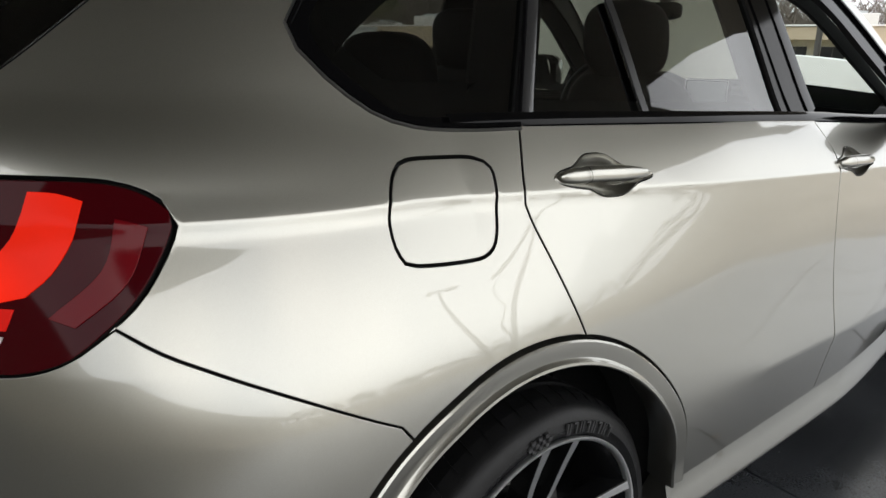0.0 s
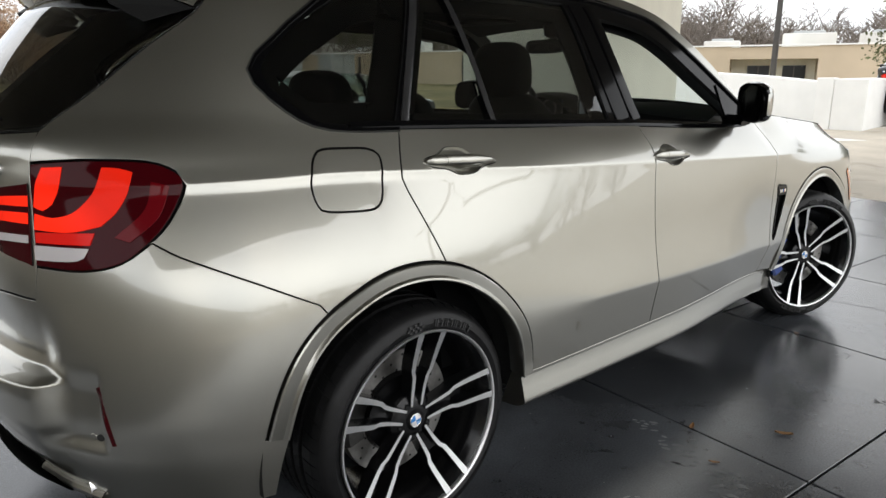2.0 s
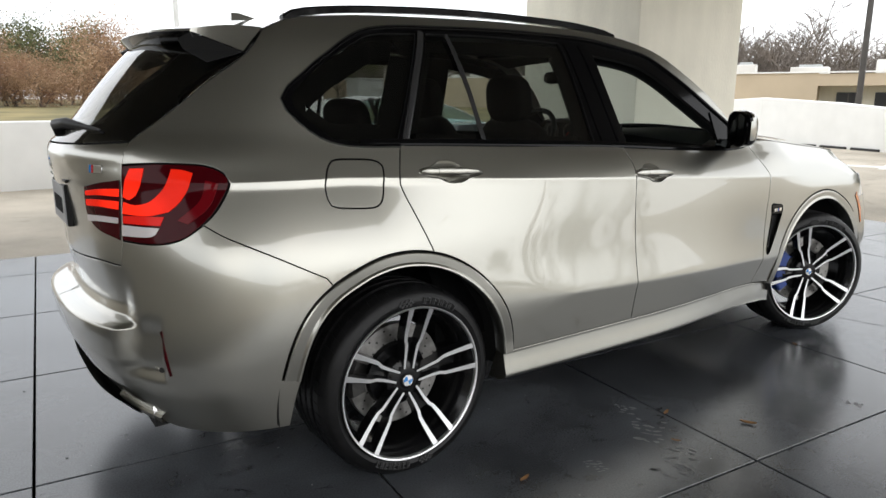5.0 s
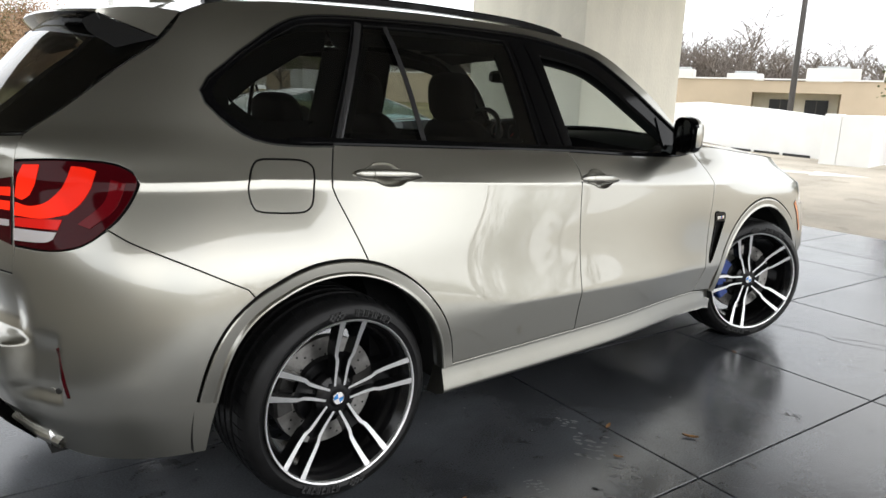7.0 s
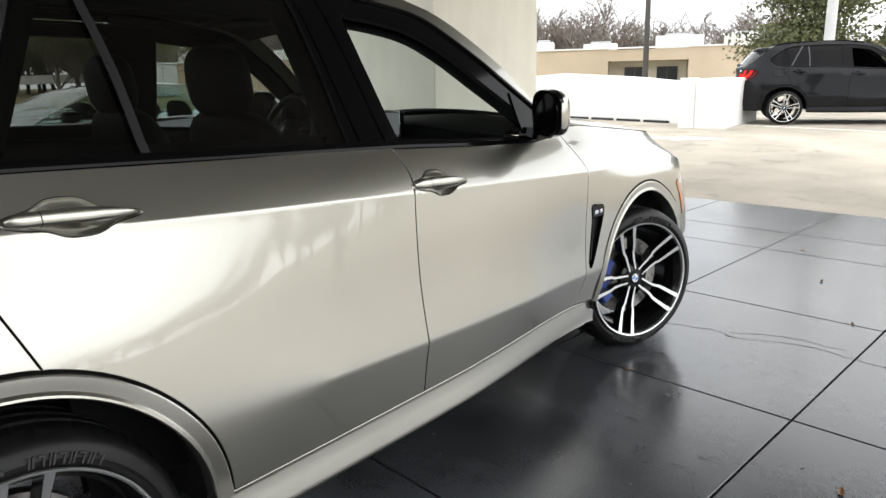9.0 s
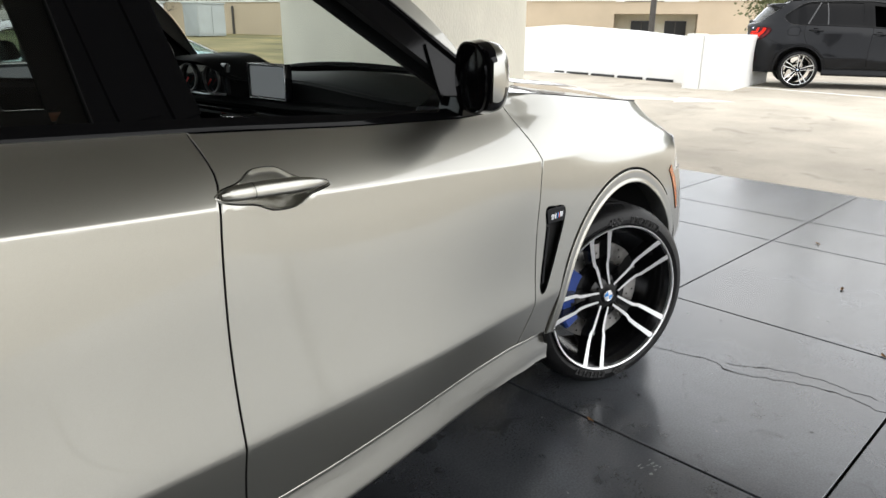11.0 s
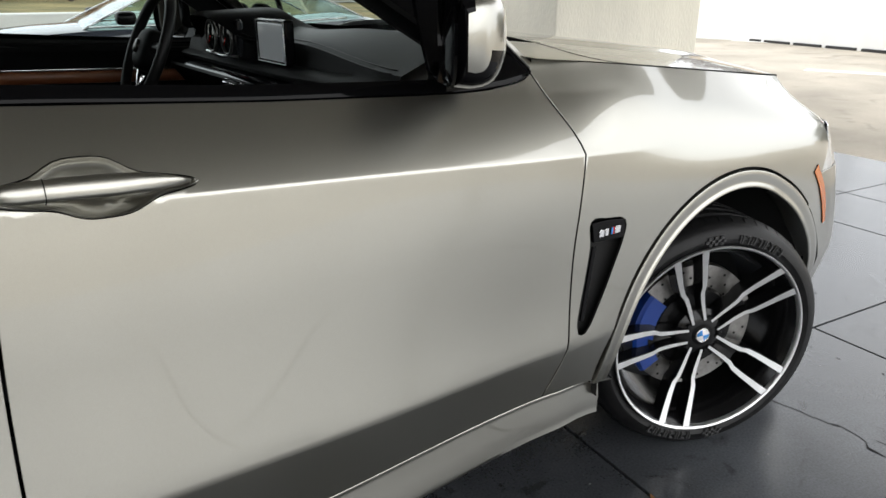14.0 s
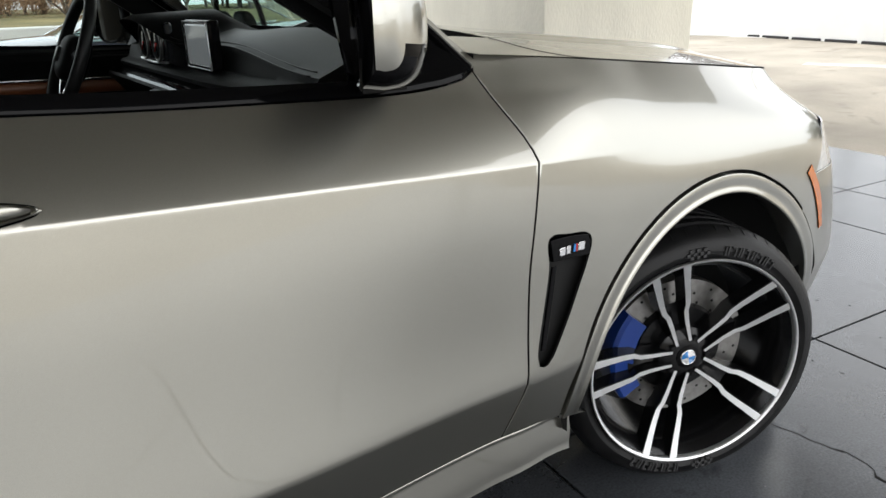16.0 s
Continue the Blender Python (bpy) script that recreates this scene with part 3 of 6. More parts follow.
def join_panels(name, pieces, mat, parent, label=""):
    """One mesh out of several skins."""
    vs, fs, ns, k = [], [], [], 0
    for v, f, n in pieces:
        vs.append(v)
        ns.append(n)
        fs += [tuple(i + k for i in q) for q in f]
        k += len(v)
    # black rim flanks again paint the shade of the joints
    return mesh_object(name, np.vstack(vs), fs, mat, parent, label, normals=np.vstack(ns), mats=[mat, DARK], index=[int(len(q) == 4) for q in fs])


def wheel_parts(root, steer, spin, half, detail):
    """Tyre, rim, five double spokes, cap, brake; the axle lies along y and the face looks to -y."""
    n = 96 if detail else 40
    w = half
    prof = [(0.280, w - 0.02), (0.295, w - 0.003), (0.315, w + 0.006), (0.338, w), (0.353, w - 0.016), (0.3605, w - 0.045)]
    for g in (0.072, 0.024):
        prof += [(0.3635, g + 0.008), (0.3555, g + 0.007), (0.3555, g - 0.007), (0.3635, g - 0.008)]
    prof += [(r, -y) for r, y in prof[::-1]]
    v, f = lathe(prof, n)
    tyre = mesh_object("tyre", v, f, RUBBER, root, "low-profile black rubber tyre", flat_angle=35)
    if detail:
        # shoulder blocks, cut across by slanting sipes
        vv, ff = [], []
        for sgn in (-1, 1):
            for i in range(56):
                a0, a1 = 2 * math.pi * i / 56, 2 * math.pi * (i + 0.86) / 56
                k = len(vv)
                for r0, r1, yy, sh in ((0.350, 0.3535, w - 0.018, 0.035), (0.3535, 0.3635, w - 0.045, 0.02), (0.355, 0.3655, 0.084, 0.0)):
                    for a in (a0 + sh, a1 + sh):
                        for r in (r0, r1):
                            vv.append((r * math.cos(a), sgn * yy, r * math.sin(a)))
                for c in (0, 4):
                    q = k + c
                    ff += [(q + 1, q + 3, q + 7, q + 5), (q, q + 1, q + 5, q + 4), (q + 2, q + 6, q + 7, q + 3)]
                ff += [(k, k + 2, k + 3, k + 1), (k + 8, k + 9, k + 11, k + 10)]
        for rib in (-0.048, 0.0, 0.048):
            for i in range(64):
                a0, a1 = 2 * math.pi * i / 64, 2 * math.pi * (i + 0.88) / 64
                k = len(vv)
                for yy, sh in ((rib - 0.015, 0.0), (rib + 0.015, 0.03)):
                    for a in (a0 + sh, a1 + sh):
                        for r in (0.356, 0.3655):
                            vv.append((r * math.cos(a), yy, r * math.sin(a)))
                q = k
                ff += [(q + 1, q + 3, q + 7, q + 5), (q, q + 1, q + 5, q + 4), (q + 2, q + 6, q + 7, q + 3), (q, q + 2, q + 3, q + 1), (q + 4, q + 5, q + 7, q + 6)]
        mesh_object("tread", vv, ff, RUBBER, tyre, smooth=False)
        # raised marks on the sidewall: a chequer and bars in place of lettering
        vv, ff = [], []
        def mark(r0, r1, a0, a1):
            k = len(vv)
            for a in (a0, a1):
                for r in (r0, r1):
                    b = 0.0085 if 0.295 < r < 0.33 else 0.005
                    yy = -(w + b - 0.0)
                    vv.extend([(r * math.cos(a), yy + 0.004, r * math.sin(a)), (r * math.cos(a), yy - 0.0012, r * math.sin(a))])
            ff.extend([(k + 1, k + 3, k + 7, k + 5), (k, k + 1, k + 5, k + 4), (k + 2, k + 6, k + 7, k + 3), (k, k + 2, k + 3, k + 1), (k + 4, k + 5, k + 7, k + 6)])
        for base in (1.35, 4.55):
            for i in range(8):
                a = base + 0.05 - i * 0.062
                mark(0.304, 0.328, a, a + 0.012)
                if i % 2:
                    mark(0.324, 0.328, a + 0.012, a + 0.04)
                else:
                    mark(0.304, 0.328, a + 0.026, a + 0.036)
            for i in range(7):
                for j in range(3):
                    if (i + j) % 2:
                        a = base + 0.22 + i * 0.028
                        mark(0.301 + j * 0.009, 0.310 + j * 0.009, a, a + 0.028)
        tagged(mesh_object("sidewall_mark", vv, ff, RAISED, tyre, "raised chequer and bars on the sidewall", smooth=False), kind="stuff")
    # rim: polished lip, black barrel
    d = -w + 0.004
    lip = [(0.288, d + 0.010), (0.2945, d - 0.006), (0.295, d - 0.011), (0.2932, d - 0.0135), (0.2900, d - 0.0130), (0.2868, d - 0.0100), (0.2855, d - 0.005), (0.2850, d + 0.002)]
    v, f = lathe(lip, n)
    rim = mesh_object("rim", v, f, MACHINED, root, "polished aluminium rim lip", flat_angle=50)
    bar = [(0.2850, d + 0.002), (0.2765, d + 0.012), (0.264, d + 0.03), (0.258, d + 0.06), (0.254, w - 0.04), (0.280, w - 0.02)]
    v, f = lathe(bar, n)
    mesh_object("barrel", v, f, WHEEL_BLACK, rim, "gloss black barrel", flat_angle=50)
    hub_y = d + 0.036
    v, f = lathe([(0.0, hub_y + 0.002), (0.035, hub_y + 0.001), (0.062, hub_y + 0.006), (0.078, hub_y + 0.018), (0.080, hub_y + 0.06), (0.0, hub_y + 0.06)], 48)
    hub = mesh_object("hub", v, f, WHEEL_BLACK, rim, "gloss black hub", flat_angle=40)
    # spokes
    rs = np.array([0.045, 0.075, 0.108, 0.140, 0.160, 0.192, 0.235, 0.284])
    off = np.array([0.0190, 0.0205, 0.0220, 0.0255, 0.0340, 0.0375, 0.0400, 0.0430])
    wid = np.array([0.0110, 0.0128, 0.0145, 0.0158, 0.0170, 0.0185, 0.0205, 0.0250])
    dep = np.array([0.030, 0.029, 0.0265, 0.023, 0.020, 0.013, 0.002, -0.0125]) + d + 0.004
    for k in range(5):
        a = radians(spin + 72 * k)
        er, et = np.array([math.cos(a), 0, math.sin(a)]), np.array([-math.sin(a), 0, math.cos(a)])
        ey = np.array([0, 1.0, 0])
        vs, fs, idx, base = [], [], [], 0
        for sg in (-1, 1):
            rows = []
            for r, o, ww, dd in zip(rs, off, wid, dep):
                c = er * r + et * (o * sg)
                hw = ww / 2
                rows.append([c + et * (-hw - 0.002) + ey * (dd + 0.045), c + et * (-hw) + ey * (dd + 0.0015), c + et * (-hw + 0.0015) + ey * dd,
                             c + et * (hw - 0.0015) + ey * dd, c + et * hw + ey * (dd + 0.0015), c + et * (hw + 0.002) + ey * (dd + 0.045)])
            v, f = loft(rows, closed=True, caps=True)
            vs.append(v)
            fs += [tuple(i + base for i in q) for q in f]
            idx += [1 if (q[0] % 6 == 2 and q[1] % 6 == 3 and len(q) == 4) else 0 for q in f]
            base += len(v)
        # the sunk web between the two blades
        rows = []
        for r, o, dd in zip(rs, off, dep):
            c = er * r
            rows.append([c + et * (-o) + ey * (dd + 0.030), c + ey * (dd + 0.036), c + et * o + ey * (dd + 0.030)])
        v, f = loft(rows[:5])
        vs.append(v)
        fs += [tuple(i + base for i in q) for q in f]
        idx += [0] * len(f)
        mesh_object("spoke", np.vstack(vs), fs, None, rim, "double spoke with machined face and black sides", mats=[WHEEL_BLACK, MACHINED], index=idx, flat_angle=25)
        if detail:
            b = radians(spin + 72 * k + 36)
            v, f = lathe([(0.0, -0.010), (0.006, -0.010), (0.0085, -0.006), (0.0085, 0.012)], 6)
            mesh_object("wheel_bolt", v + np.array([0.056 * math.cos(b), hub_y + 0.006, 0.056 * math.sin(b)]), f, WHEEL_BLACK, rim, smooth=False)
    # centre roundel in four quarters
    v, f = lathe([(0.0, hub_y - 0.004), (0.024, hub_y - 0.0035), (0.032, hub_y - 0.001), (0.033, hub_y + 0.004)], 40)
    cap = mesh_object("centre_cap", v, f, GLOSS_BLACK, rim, "round cap with blue and white quarters", flat_angle=50)
    for k in range(4):
        v, f = lathe([(0.0, hub_y - 0.0055), (0.0195, hub_y - 0.005), (0.0195, hub_y - 0.003)], 10, k * math.pi / 2 + 0.2, (k + 1) * math.pi / 2 + 0.2)
        cap_q = mesh_object("cap_quarter", v, f, ENAMEL_BLUE if k % 2 else WHITE, cap)
    v, f = lathe([(0.0225, hub_y - 0.0042), (0.0215, hub_y - 0.0058), (0.0195, hub_y - 0.0058), (0.0195, hub_y - 0.003)], 40)
    mesh_object("cap_ring", v, f, CHROME, cap)
    # brake
    if detail:
        v, f = lathe([(0.09, 0.0), (0.197, -0.002), (0.198, 0.030), (0.09, 0.032)], 64)
        disc = mesh_object("brake_disc", v + np.array([0, -0.035, 0]), f, DISC, root, "drilled steel brake disc", flat_angle=40)
        v, f = lathe([(0.0, -0.02), (0.122, -0.02), (0.130, 0.0), (0.130, 0.02)], 40)
        mesh_object("disc_bell", v + np.array([0, -0.035, 0]), f, WHEEL_BLACK, disc, flat_angle=40)
        vv, ff = [], []
        for i in range(48):
            a = 2 * math.pi * i / 48
            r = (0.134, 0.158, 0.181)[i % 3]
            k = len(vv)
            for j in range(8):
                t = 2 * math.pi * j / 8
                vv.append((r * math.cos(a) + 0.0042 * math.cos(t), -0.0378, r * math.sin(a) + 0.0042 * math.sin(t)))
            ff.append(tuple(range(k, k + 8)))
        tagged(mesh_object("drill_hole", vv, ff, DARK, disc, smooth=False), kind="stuff")


def wheel(car, x, side, steer, spin, half, detail=True):
    root = new("wheel")
    root.parent = car
    y = 0.796 if x > 1 else 0.772
    m = Matrix.Translation((x, -y * side, HUB)) @ pose(0, 0, 0, 0, 0, steer if side > 0 else 180 + steer)
    root.matrix_local = m @ Matrix.Scale(WHEEL_SIZE, 4)
    wheel_parts(root, steer, spin, half, detail)
    return root


def caliper(car, x, side, where, steer=0.0):
    """Blue brake caliper that straddles the disc."""
    spread = 36 if x > 1 else 20
    a0, a1 = radians(where - spread), radians(where + spread)
    prof = [(0.150, -0.070), (0.205, -0.074), (0.215, -0.065), (0.217, 0.02), (0.150, 0.02)]
    v, f = lathe(prof + prof[:1], 10, a0, a1)
    m = len(prof) + 1
    f += [tuple(range(m - 1)), tuple(10 * m + j for j in range(m - 1))[::-1]]
    ob = mesh_object("brake_caliper", v, f, BLUE if x > 1 else STEEL, car, "blue painted brake caliper" if x > 1 else "grey brake caliper", flat_angle=30)
    ob.matrix_local = Matrix.Translation((x, -(0.806 if x > 1 else 0.767) * side, HUB)) @ pose(0, 0, 0, 0, 0, steer if side > 0 else 180 + steer)
    return ob


def vehicle(name, label, paint, detail=True, steer=0.0, group=""):
    car = thing(name, label, "car", group)
    st = 0.03 if detail else 0.07
    # flank panels
    c_low = GAP_C[-1]
    a_c = math.degrees(math.atan2(c_low[1] - AXLE, c_low[0] - RX))
    rear_door = outline(GAP_C, arc(RX, AXLE, ARCH, a_c, 4.6, 44), SILL_TOP[:2], GAP_B[::-1], [(1.232, 1.206), (0.6, 1.228), (0.056, 1.250)])
    front_door = outline(GAP_B, SILL_TOP[1:3], GAP_F[::-1], [(2.284, 1.174), (2.255, 1.163), (2.20, 1.155), (2.12, 1.151), (2.0, 1.153), (1.7, 1.167), (1.5, 1.180), (1.232, 1.198)])
    flap = outline(curve([(-0.243, 1.196), (-0.215, 1.209), (-0.14, 1.207), (-0.072, 1.201), (-0.042, 1.183), (-0.045, 1.145), (-0.064, 1.075), (-0.090, 1.046), (-0.135, 1.041), (-0.245, 1.052), (-0.270, 1.070), (-0.275, 1.115), (-0.262, 1.165)], closed=True, step=0.012))
    a_b = math.degrees(math.atan2(0.828 - AXLE, -0.318 - RX))
    quarter = outline(GAP_C[::-1], QUARTER_GLASS_LOW, GLASS_TOP, [(2.278, 1.176), (2.288, 1.176)], [(2.288, 1.176), (2.305, 1.190)], ROOF_EDGE[::-1], TAIL_EDGE, LAMP_TOP, BUMPER_TOP, arc(RX, AXLE, ARCH, a_b, a_c, 24))
    body_panel(car, "side_panel", quarter, paint, [flap], step=st)
    body_panel(car, "fuel_flap", flap, paint, step=st)
    rd = body_panel(car, "rear_door", rear_door, paint, [handle_dish(0.110, 1.151)], step=st)
    fd = body_panel(car, "front_door", front_door, paint, [handle_dish(1.242, 1.083)], step=st)
    a_f = math.degrees(math.atan2(0.355 - AXLE, 2.545 - 2.933))
    vent = outline(curve([(2.383, 0.841), (2.44, 0.838), (2.488, 0.831), (2.503, 0.812), (2.491, 0.771), (2.466, 0.718), (2.434, 0.653), (2.388, 0.580), (2.362, 0.566), (2.349, 0.590), (2.371, 0.698), (2.384, 0.779)], closed=True, step=0.012))
    head = flank(np.array([3.41, 3.445, 3.47, 3.60, 3.75, 3.85]), np.array([0.805, 0.87, 0.938, 0.942, 0.935, 0.918]))
    arch_f = flank(*arc(FX, AXLE, ARCH, 181.5, 40, 60).T)
    rim = [curve(GAP_F, step=0.02), curve(SILL_TOP[2:], step=0.02)[1:], arch_f[1:, [0, 2]], curve(head[:3, [0, 2]], step=0.02), curve(head[2:, [0, 2]], step=0.02)[1:]]
    rim = np.vstack(rim)
    rim[:, 1] = wing_t(rim[:, 0], rim[:, 1])
    xs = np.linspace(head[-1, 0], 2.30, 80)
    edge = np.stack([xs, wing_foot(xs) + RUN], 1)
    plan = outline(rim, edge, [tuple(edge[-1]), tuple(rim[0])])
    wings = []
    folds = [lambda x, d=d: wing_t(x, zcrease(x) + d) for d in (-0.012, -0.005, 0.0, 0.005, 0.012)]
    for mirror in (False, True):
        v, f, n = skin(wing, plan, [vent], 0.022 if detail else 0.06, 0.0042, 0.007, mirror=mirror, creases=folds if detail else ())
        # the wing's rim flank is blackened for gap shade too
        wings.append(mesh_object("front_wing", v, f, paint, car, normals=n, mats=[paint, DARK], index=[int(len(q) == 4) for q in f]))
    # bonnet and the painted corner behind it
    back = [(2.66, -float(shut_y(2.66))), (2.57, -0.785), (2.515, -0.75), (2.495, -0.69), (2.50, -0.58)]
    corner_ = outline([(2.30, -float(shut_y(2.30))), (2.48, -float(shut_y(2.48))), (2.66, -float(shut_y(2.66)))], back, [(2.50, -0.58), (2.36, -0.60), (2.272, -0.70), (2.265, -0.78)], [(2.265, -0.78), (2.30, -float(shut_y(2.30)))])
    body_panel(car, "wing_corner", corner_, paint, step=st, surf=bonnet, gap=0.0, lip=0.0)
    xs = np.linspace(3.70, 2.66, 60)
    hood_line = np.vstack([curve([(3.80, -0.20), (3.765, -0.32), (3.70, -float(shut_y(3.70)))], step=0.03)[:-1], np.stack([xs, -shut_y(xs)], 1), curve(back, step=0.02)[1:]])
    under = outline([(x, -float(shut_y(x)) + 0.02) for x in np.linspace(2.27, 3.45, 30)], [(3.45, -float(shut_y(3.45)) + 0.02), (3.45, -0.3)], [(3.45, -0.3), (2.27, -0.3)], [(2.27, -0.3), (2.27, -float(shut_y(2.27)) + 0.02)], step=0.04)
    for k in (False, True):
        join_panels("wing_inner", [skin(deeper(bonnet, 0.022), under, (), 0.08, 0, 0, mirror=k)], DARK, car)
    halves = []
    hood = outline(hood_line, [(2.50, -0.58), (2.45, -0.3), (2.42, 0.0)], [(2.42, 0.0), (3.815, 0.0)], [(3.815, 0.0), (3.80, -0.20)])
    for mirror in (False, True):
        halves.append(skin(bonnet, hood, (), st, 0.0045, 0.015, mirror=mirror))
    lid = join_panels("bonnet", halves, paint, car)
    # dark bar added over the bonnet gap to draw its shut line
    seam = hood_line[4:]
    for sd in (1, -1):
        q = bonnet(seam[:, 0], seam[:, 1])
        v, f = tube(q * (1, sd, 1) - np.array((0, 0, 0.0015)), 0.0028, 6)
        mesh_object("bonnet_shut_line", v, f, DARK, lid)
    # inner shell, coloured black for the shade that shows in the joints
    low = outline([(CENTRE, 0.30), (4.24, 0.30)], [(4.24, 0.30), (4.24, 0.80)], [(4.24, 0.80), (3.3, 0.85), (2.35, 0.98)], [(2.35, 0.98), (2.25, 1.14), (1.2, 1.17), (0.0, 1.21)], [(0.0, 1.21), (-0.500, 1.229), (CENTRE, 1.23)], [(CENTRE, 1.23), (CENTRE, 0.30)], step=0.04)
    halves = [skin(deeper(flank, 0.030), low, [arc(RX, AXLE, 0.475, 0, 359, 50), arc(FX, AXLE, 0.475, 0, 359, 50)], 0.06, 0, 0, mirror=k) for k in (False, True)]
    join_panels("body_shell", halves, DARK, car)
    for x in (RX, FX):
        for sd in (1, -1):
            pr = [(0.30, 0.55), (0.46, 0.55), (0.488, 0.60), (0.488, 0.90)]
            v, f = lathe([(r, -y * sd) for r, y in pr], 40, radians(-5), radians(185))
            mesh_object("wheel_housing", v + np.array([x, 0, AXLE]), f, DARK, car, "black wheel housing liner", flat_angle=40)
    v, f = loft([[(x, y, 0.27) for y in (-0.78, 0.0, 0.78)] for x in (0.56, 2.40)])
    mesh_object("floor_pan", v, f, DARK, car)
    part("rear_floor", box_bm(-0.85, -0.4, -0.6, 0.6, 0.30, 0.34), DARK, car)
    # sills
    for sd in (1, -1):
        rows = []
        for x in np.linspace(0.44, 2.510, 48):
            top_z = np.interp(x, (0.44, 1.2, 2.268, 2.44, 2.56), (0.403, 0.404, 0.402, 0.381, 0.349))
            foot = float(W(x, 0.405)) - 0.004 - 0.020 * blend(x, 2.30, 2.535)
            fall = np.interp(x, (0.44, 1.2, 2.0, 2.3, 2.535), (0.93, 0.98, 0.97, 0.92, 0.84))
            out = 1 - 1.2 * blend(x, 1.4, 2.4)
            rows.append([(x, -sd * (foot + dy * (out if dy > 0 else 1)), top_z + dz * fall) for dy, dz in ((-0.05, 0.002), (-0.010, 0.0), (-0.005, -0.0015), (-0.004, -0.005), (-0.006, -0.010), (-0.006, -0.018), (0.003, -0.058), (0.011, -0.096), (0.0125, -0.105), (0.011, -0.113), (0.003, -0.122), (-0.03, -0.138), (-0.10, -0.146))])
        v, f = loft(rows)
        m = len(rows[0])
        f += [tuple(range(m)), tuple(range(len(v) - m, len(v)))[::-1]]
        mesh_object("sill", v, f if sd < 0 else [q[::-1] for q in f], paint, car, flat_angle=60)
    # arch mouldings
    for cx, a0, a1, nm in ((RX, 4.0, 166.0, "r"), (FX, -2.0, 179.5, "f")):
        for sd in (1, -1):
            ang = np.radians(np.linspace(a0, a1, 64))
            rows = []
            for r, h in ((ARCH - 0.0058, -0.022), (ARCH - 0.0063, 0.005), (ARCH - 0.010, 0.0075), (ARCH - 0.020, 0.006), (ARCH - 0.034, 0.0025), (ARCH_IN + 0.015, 0.0015), (ARCH_IN + 0.012, 0.004), (ARCH_IN + 0.008, 0.009), (ARCH_IN + 0.003, 0.0095), (ARCH_IN, 0.005), (ARCH_IN - 0.001, -0.03), (ARCH_IN + 0.012, -0.07)):
                q = np.stack([cx + r * np.cos(ang) + arch_x(cx, ang), AXLE + r * np.sin(ang)], 1)
                p = flank(q[:, 0], np.clip(q[:, 1], 0.60 if nm == "f" else 0.45, None))
                if nm == "f":
                    tuck = np.clip((0.60 - q[:, 1]) / 0.24, 0.0, 1.1) ** 2.5
                    p[:, 1] += (flank(q[:, 0], q[:, 1] * 0 + 0.36)[:, 1] - p[:, 1]) * tuck
                p[:, 2] = q[:, 1]
                g = grid_normals(flank, q[:, 0], np.clip(q[:, 1], 0.62, 0.86))
                g = g * (1, 1, 0.3)
                p = p + h * (0.5 if nm == "f" and h > 0 else 1.0) * g
                rows.append(p * (1, sd, 1))
            v, f = loft(rows)
            mesh_object("arch_moulding", v, f if sd > 0 else [q[::-1] for q in f], paint, car, flat_angle=32)
    # bumpers
    end_in, end_out = (tuple(arc(RX, AXLE, r, 166, 166, 1)[0]) for r in (ARCH_IN, ARCH))
    rb = outline(BUMPER_TOP[::-1], [(-0.657, 1.016), (-0.722, 0.970), (-0.805, 0.950), (-0.935, 0.951)], [(-0.935, 0.951), (-0.948, 0.867)], [(-0.948, 0.867), (-1.113, 0.867), (CENTRE, 0.840)], [(CENTRE, 0.84), (CENTRE, 0.36)],
                 [(CENTRE, 0.36), (-1.1, 0.36), (-0.95, 0.335), (-0.795, 0.310), (-0.602, 0.310), (-0.440, 0.312)], [(-0.440, 0.312), (-0.424, 0.40), end_in], [end_in, end_out], arc(RX, AXLE, ARCH - 0.0, 166, a_b + 0.2, 24))
    halves = [skin(flank, rb, (), 0.011 if detail else st, 0.002, 0.02, mirror=k) for k in (False, True)]
    bumper = join_panels("rear_bumper", halves, paint, car)
    fb = outline([(3.35, 0.70), (3.375, 0.80), (3.8, 0.79), (4.45, 0.785)], [(4.45, 0.785), (4.45, 0.25)], [(4.45, 0.25), (3.6, 0.25), (3.42, 0.28)], arc(FX, AXLE, ARCH - 0.002, -8, 40, 24))
    join_panels("front_bumper", [skin(flank, fb, (), st, 0.002, 0.02, mirror=k) for k in (False, True)], paint, car)
    front = outline([(3.885, 0.80), (4.1, 0.80), (4.45, 0.79)], [(4.45, 0.79), (4.45, 0.93)], [(4.45, 0.93), (4.1, 0.925), (3.855, 0.915)], [(3.855, 0.915), (3.885, 0.80)])
    join_panels("nose_panel", [skin(flank, front, (), st, 0.002, 0.02, mirror=k) for k in (False, True)], paint, car)
    hl = outline([(3.41, 0.805), (3.445, 0.87), (3.47, 0.935)], [(3.47, 0.935), (3.65, 0.94), (3.85, 0.915)], [(3.85, 0.915), (3.88, 0.80)], [(3.88, 0.80), (3.6, 0.80), (3.41, 0.805)])
    for k in (False, True):
        v, f, n = skin(flank, hl, (), st, 0.001, 0.004, -0.003, mirror=k)
        mesh_object("headlight", v, f, CLEAR_LAMP, car, "clear headlight lens", normals=n)
    mk = outline([(3.352, 0.815), (3.393, 0.760), (3.428, 0.690), (3.450, 0.625)], [(3.450, 0.625), (3.470, 0.630)], [(3.470, 0.630), (3.455, 0.705), (3.424, 0.772), (3.372, 0.838)], [(3.372, 0.838), (3.352, 0.815)])
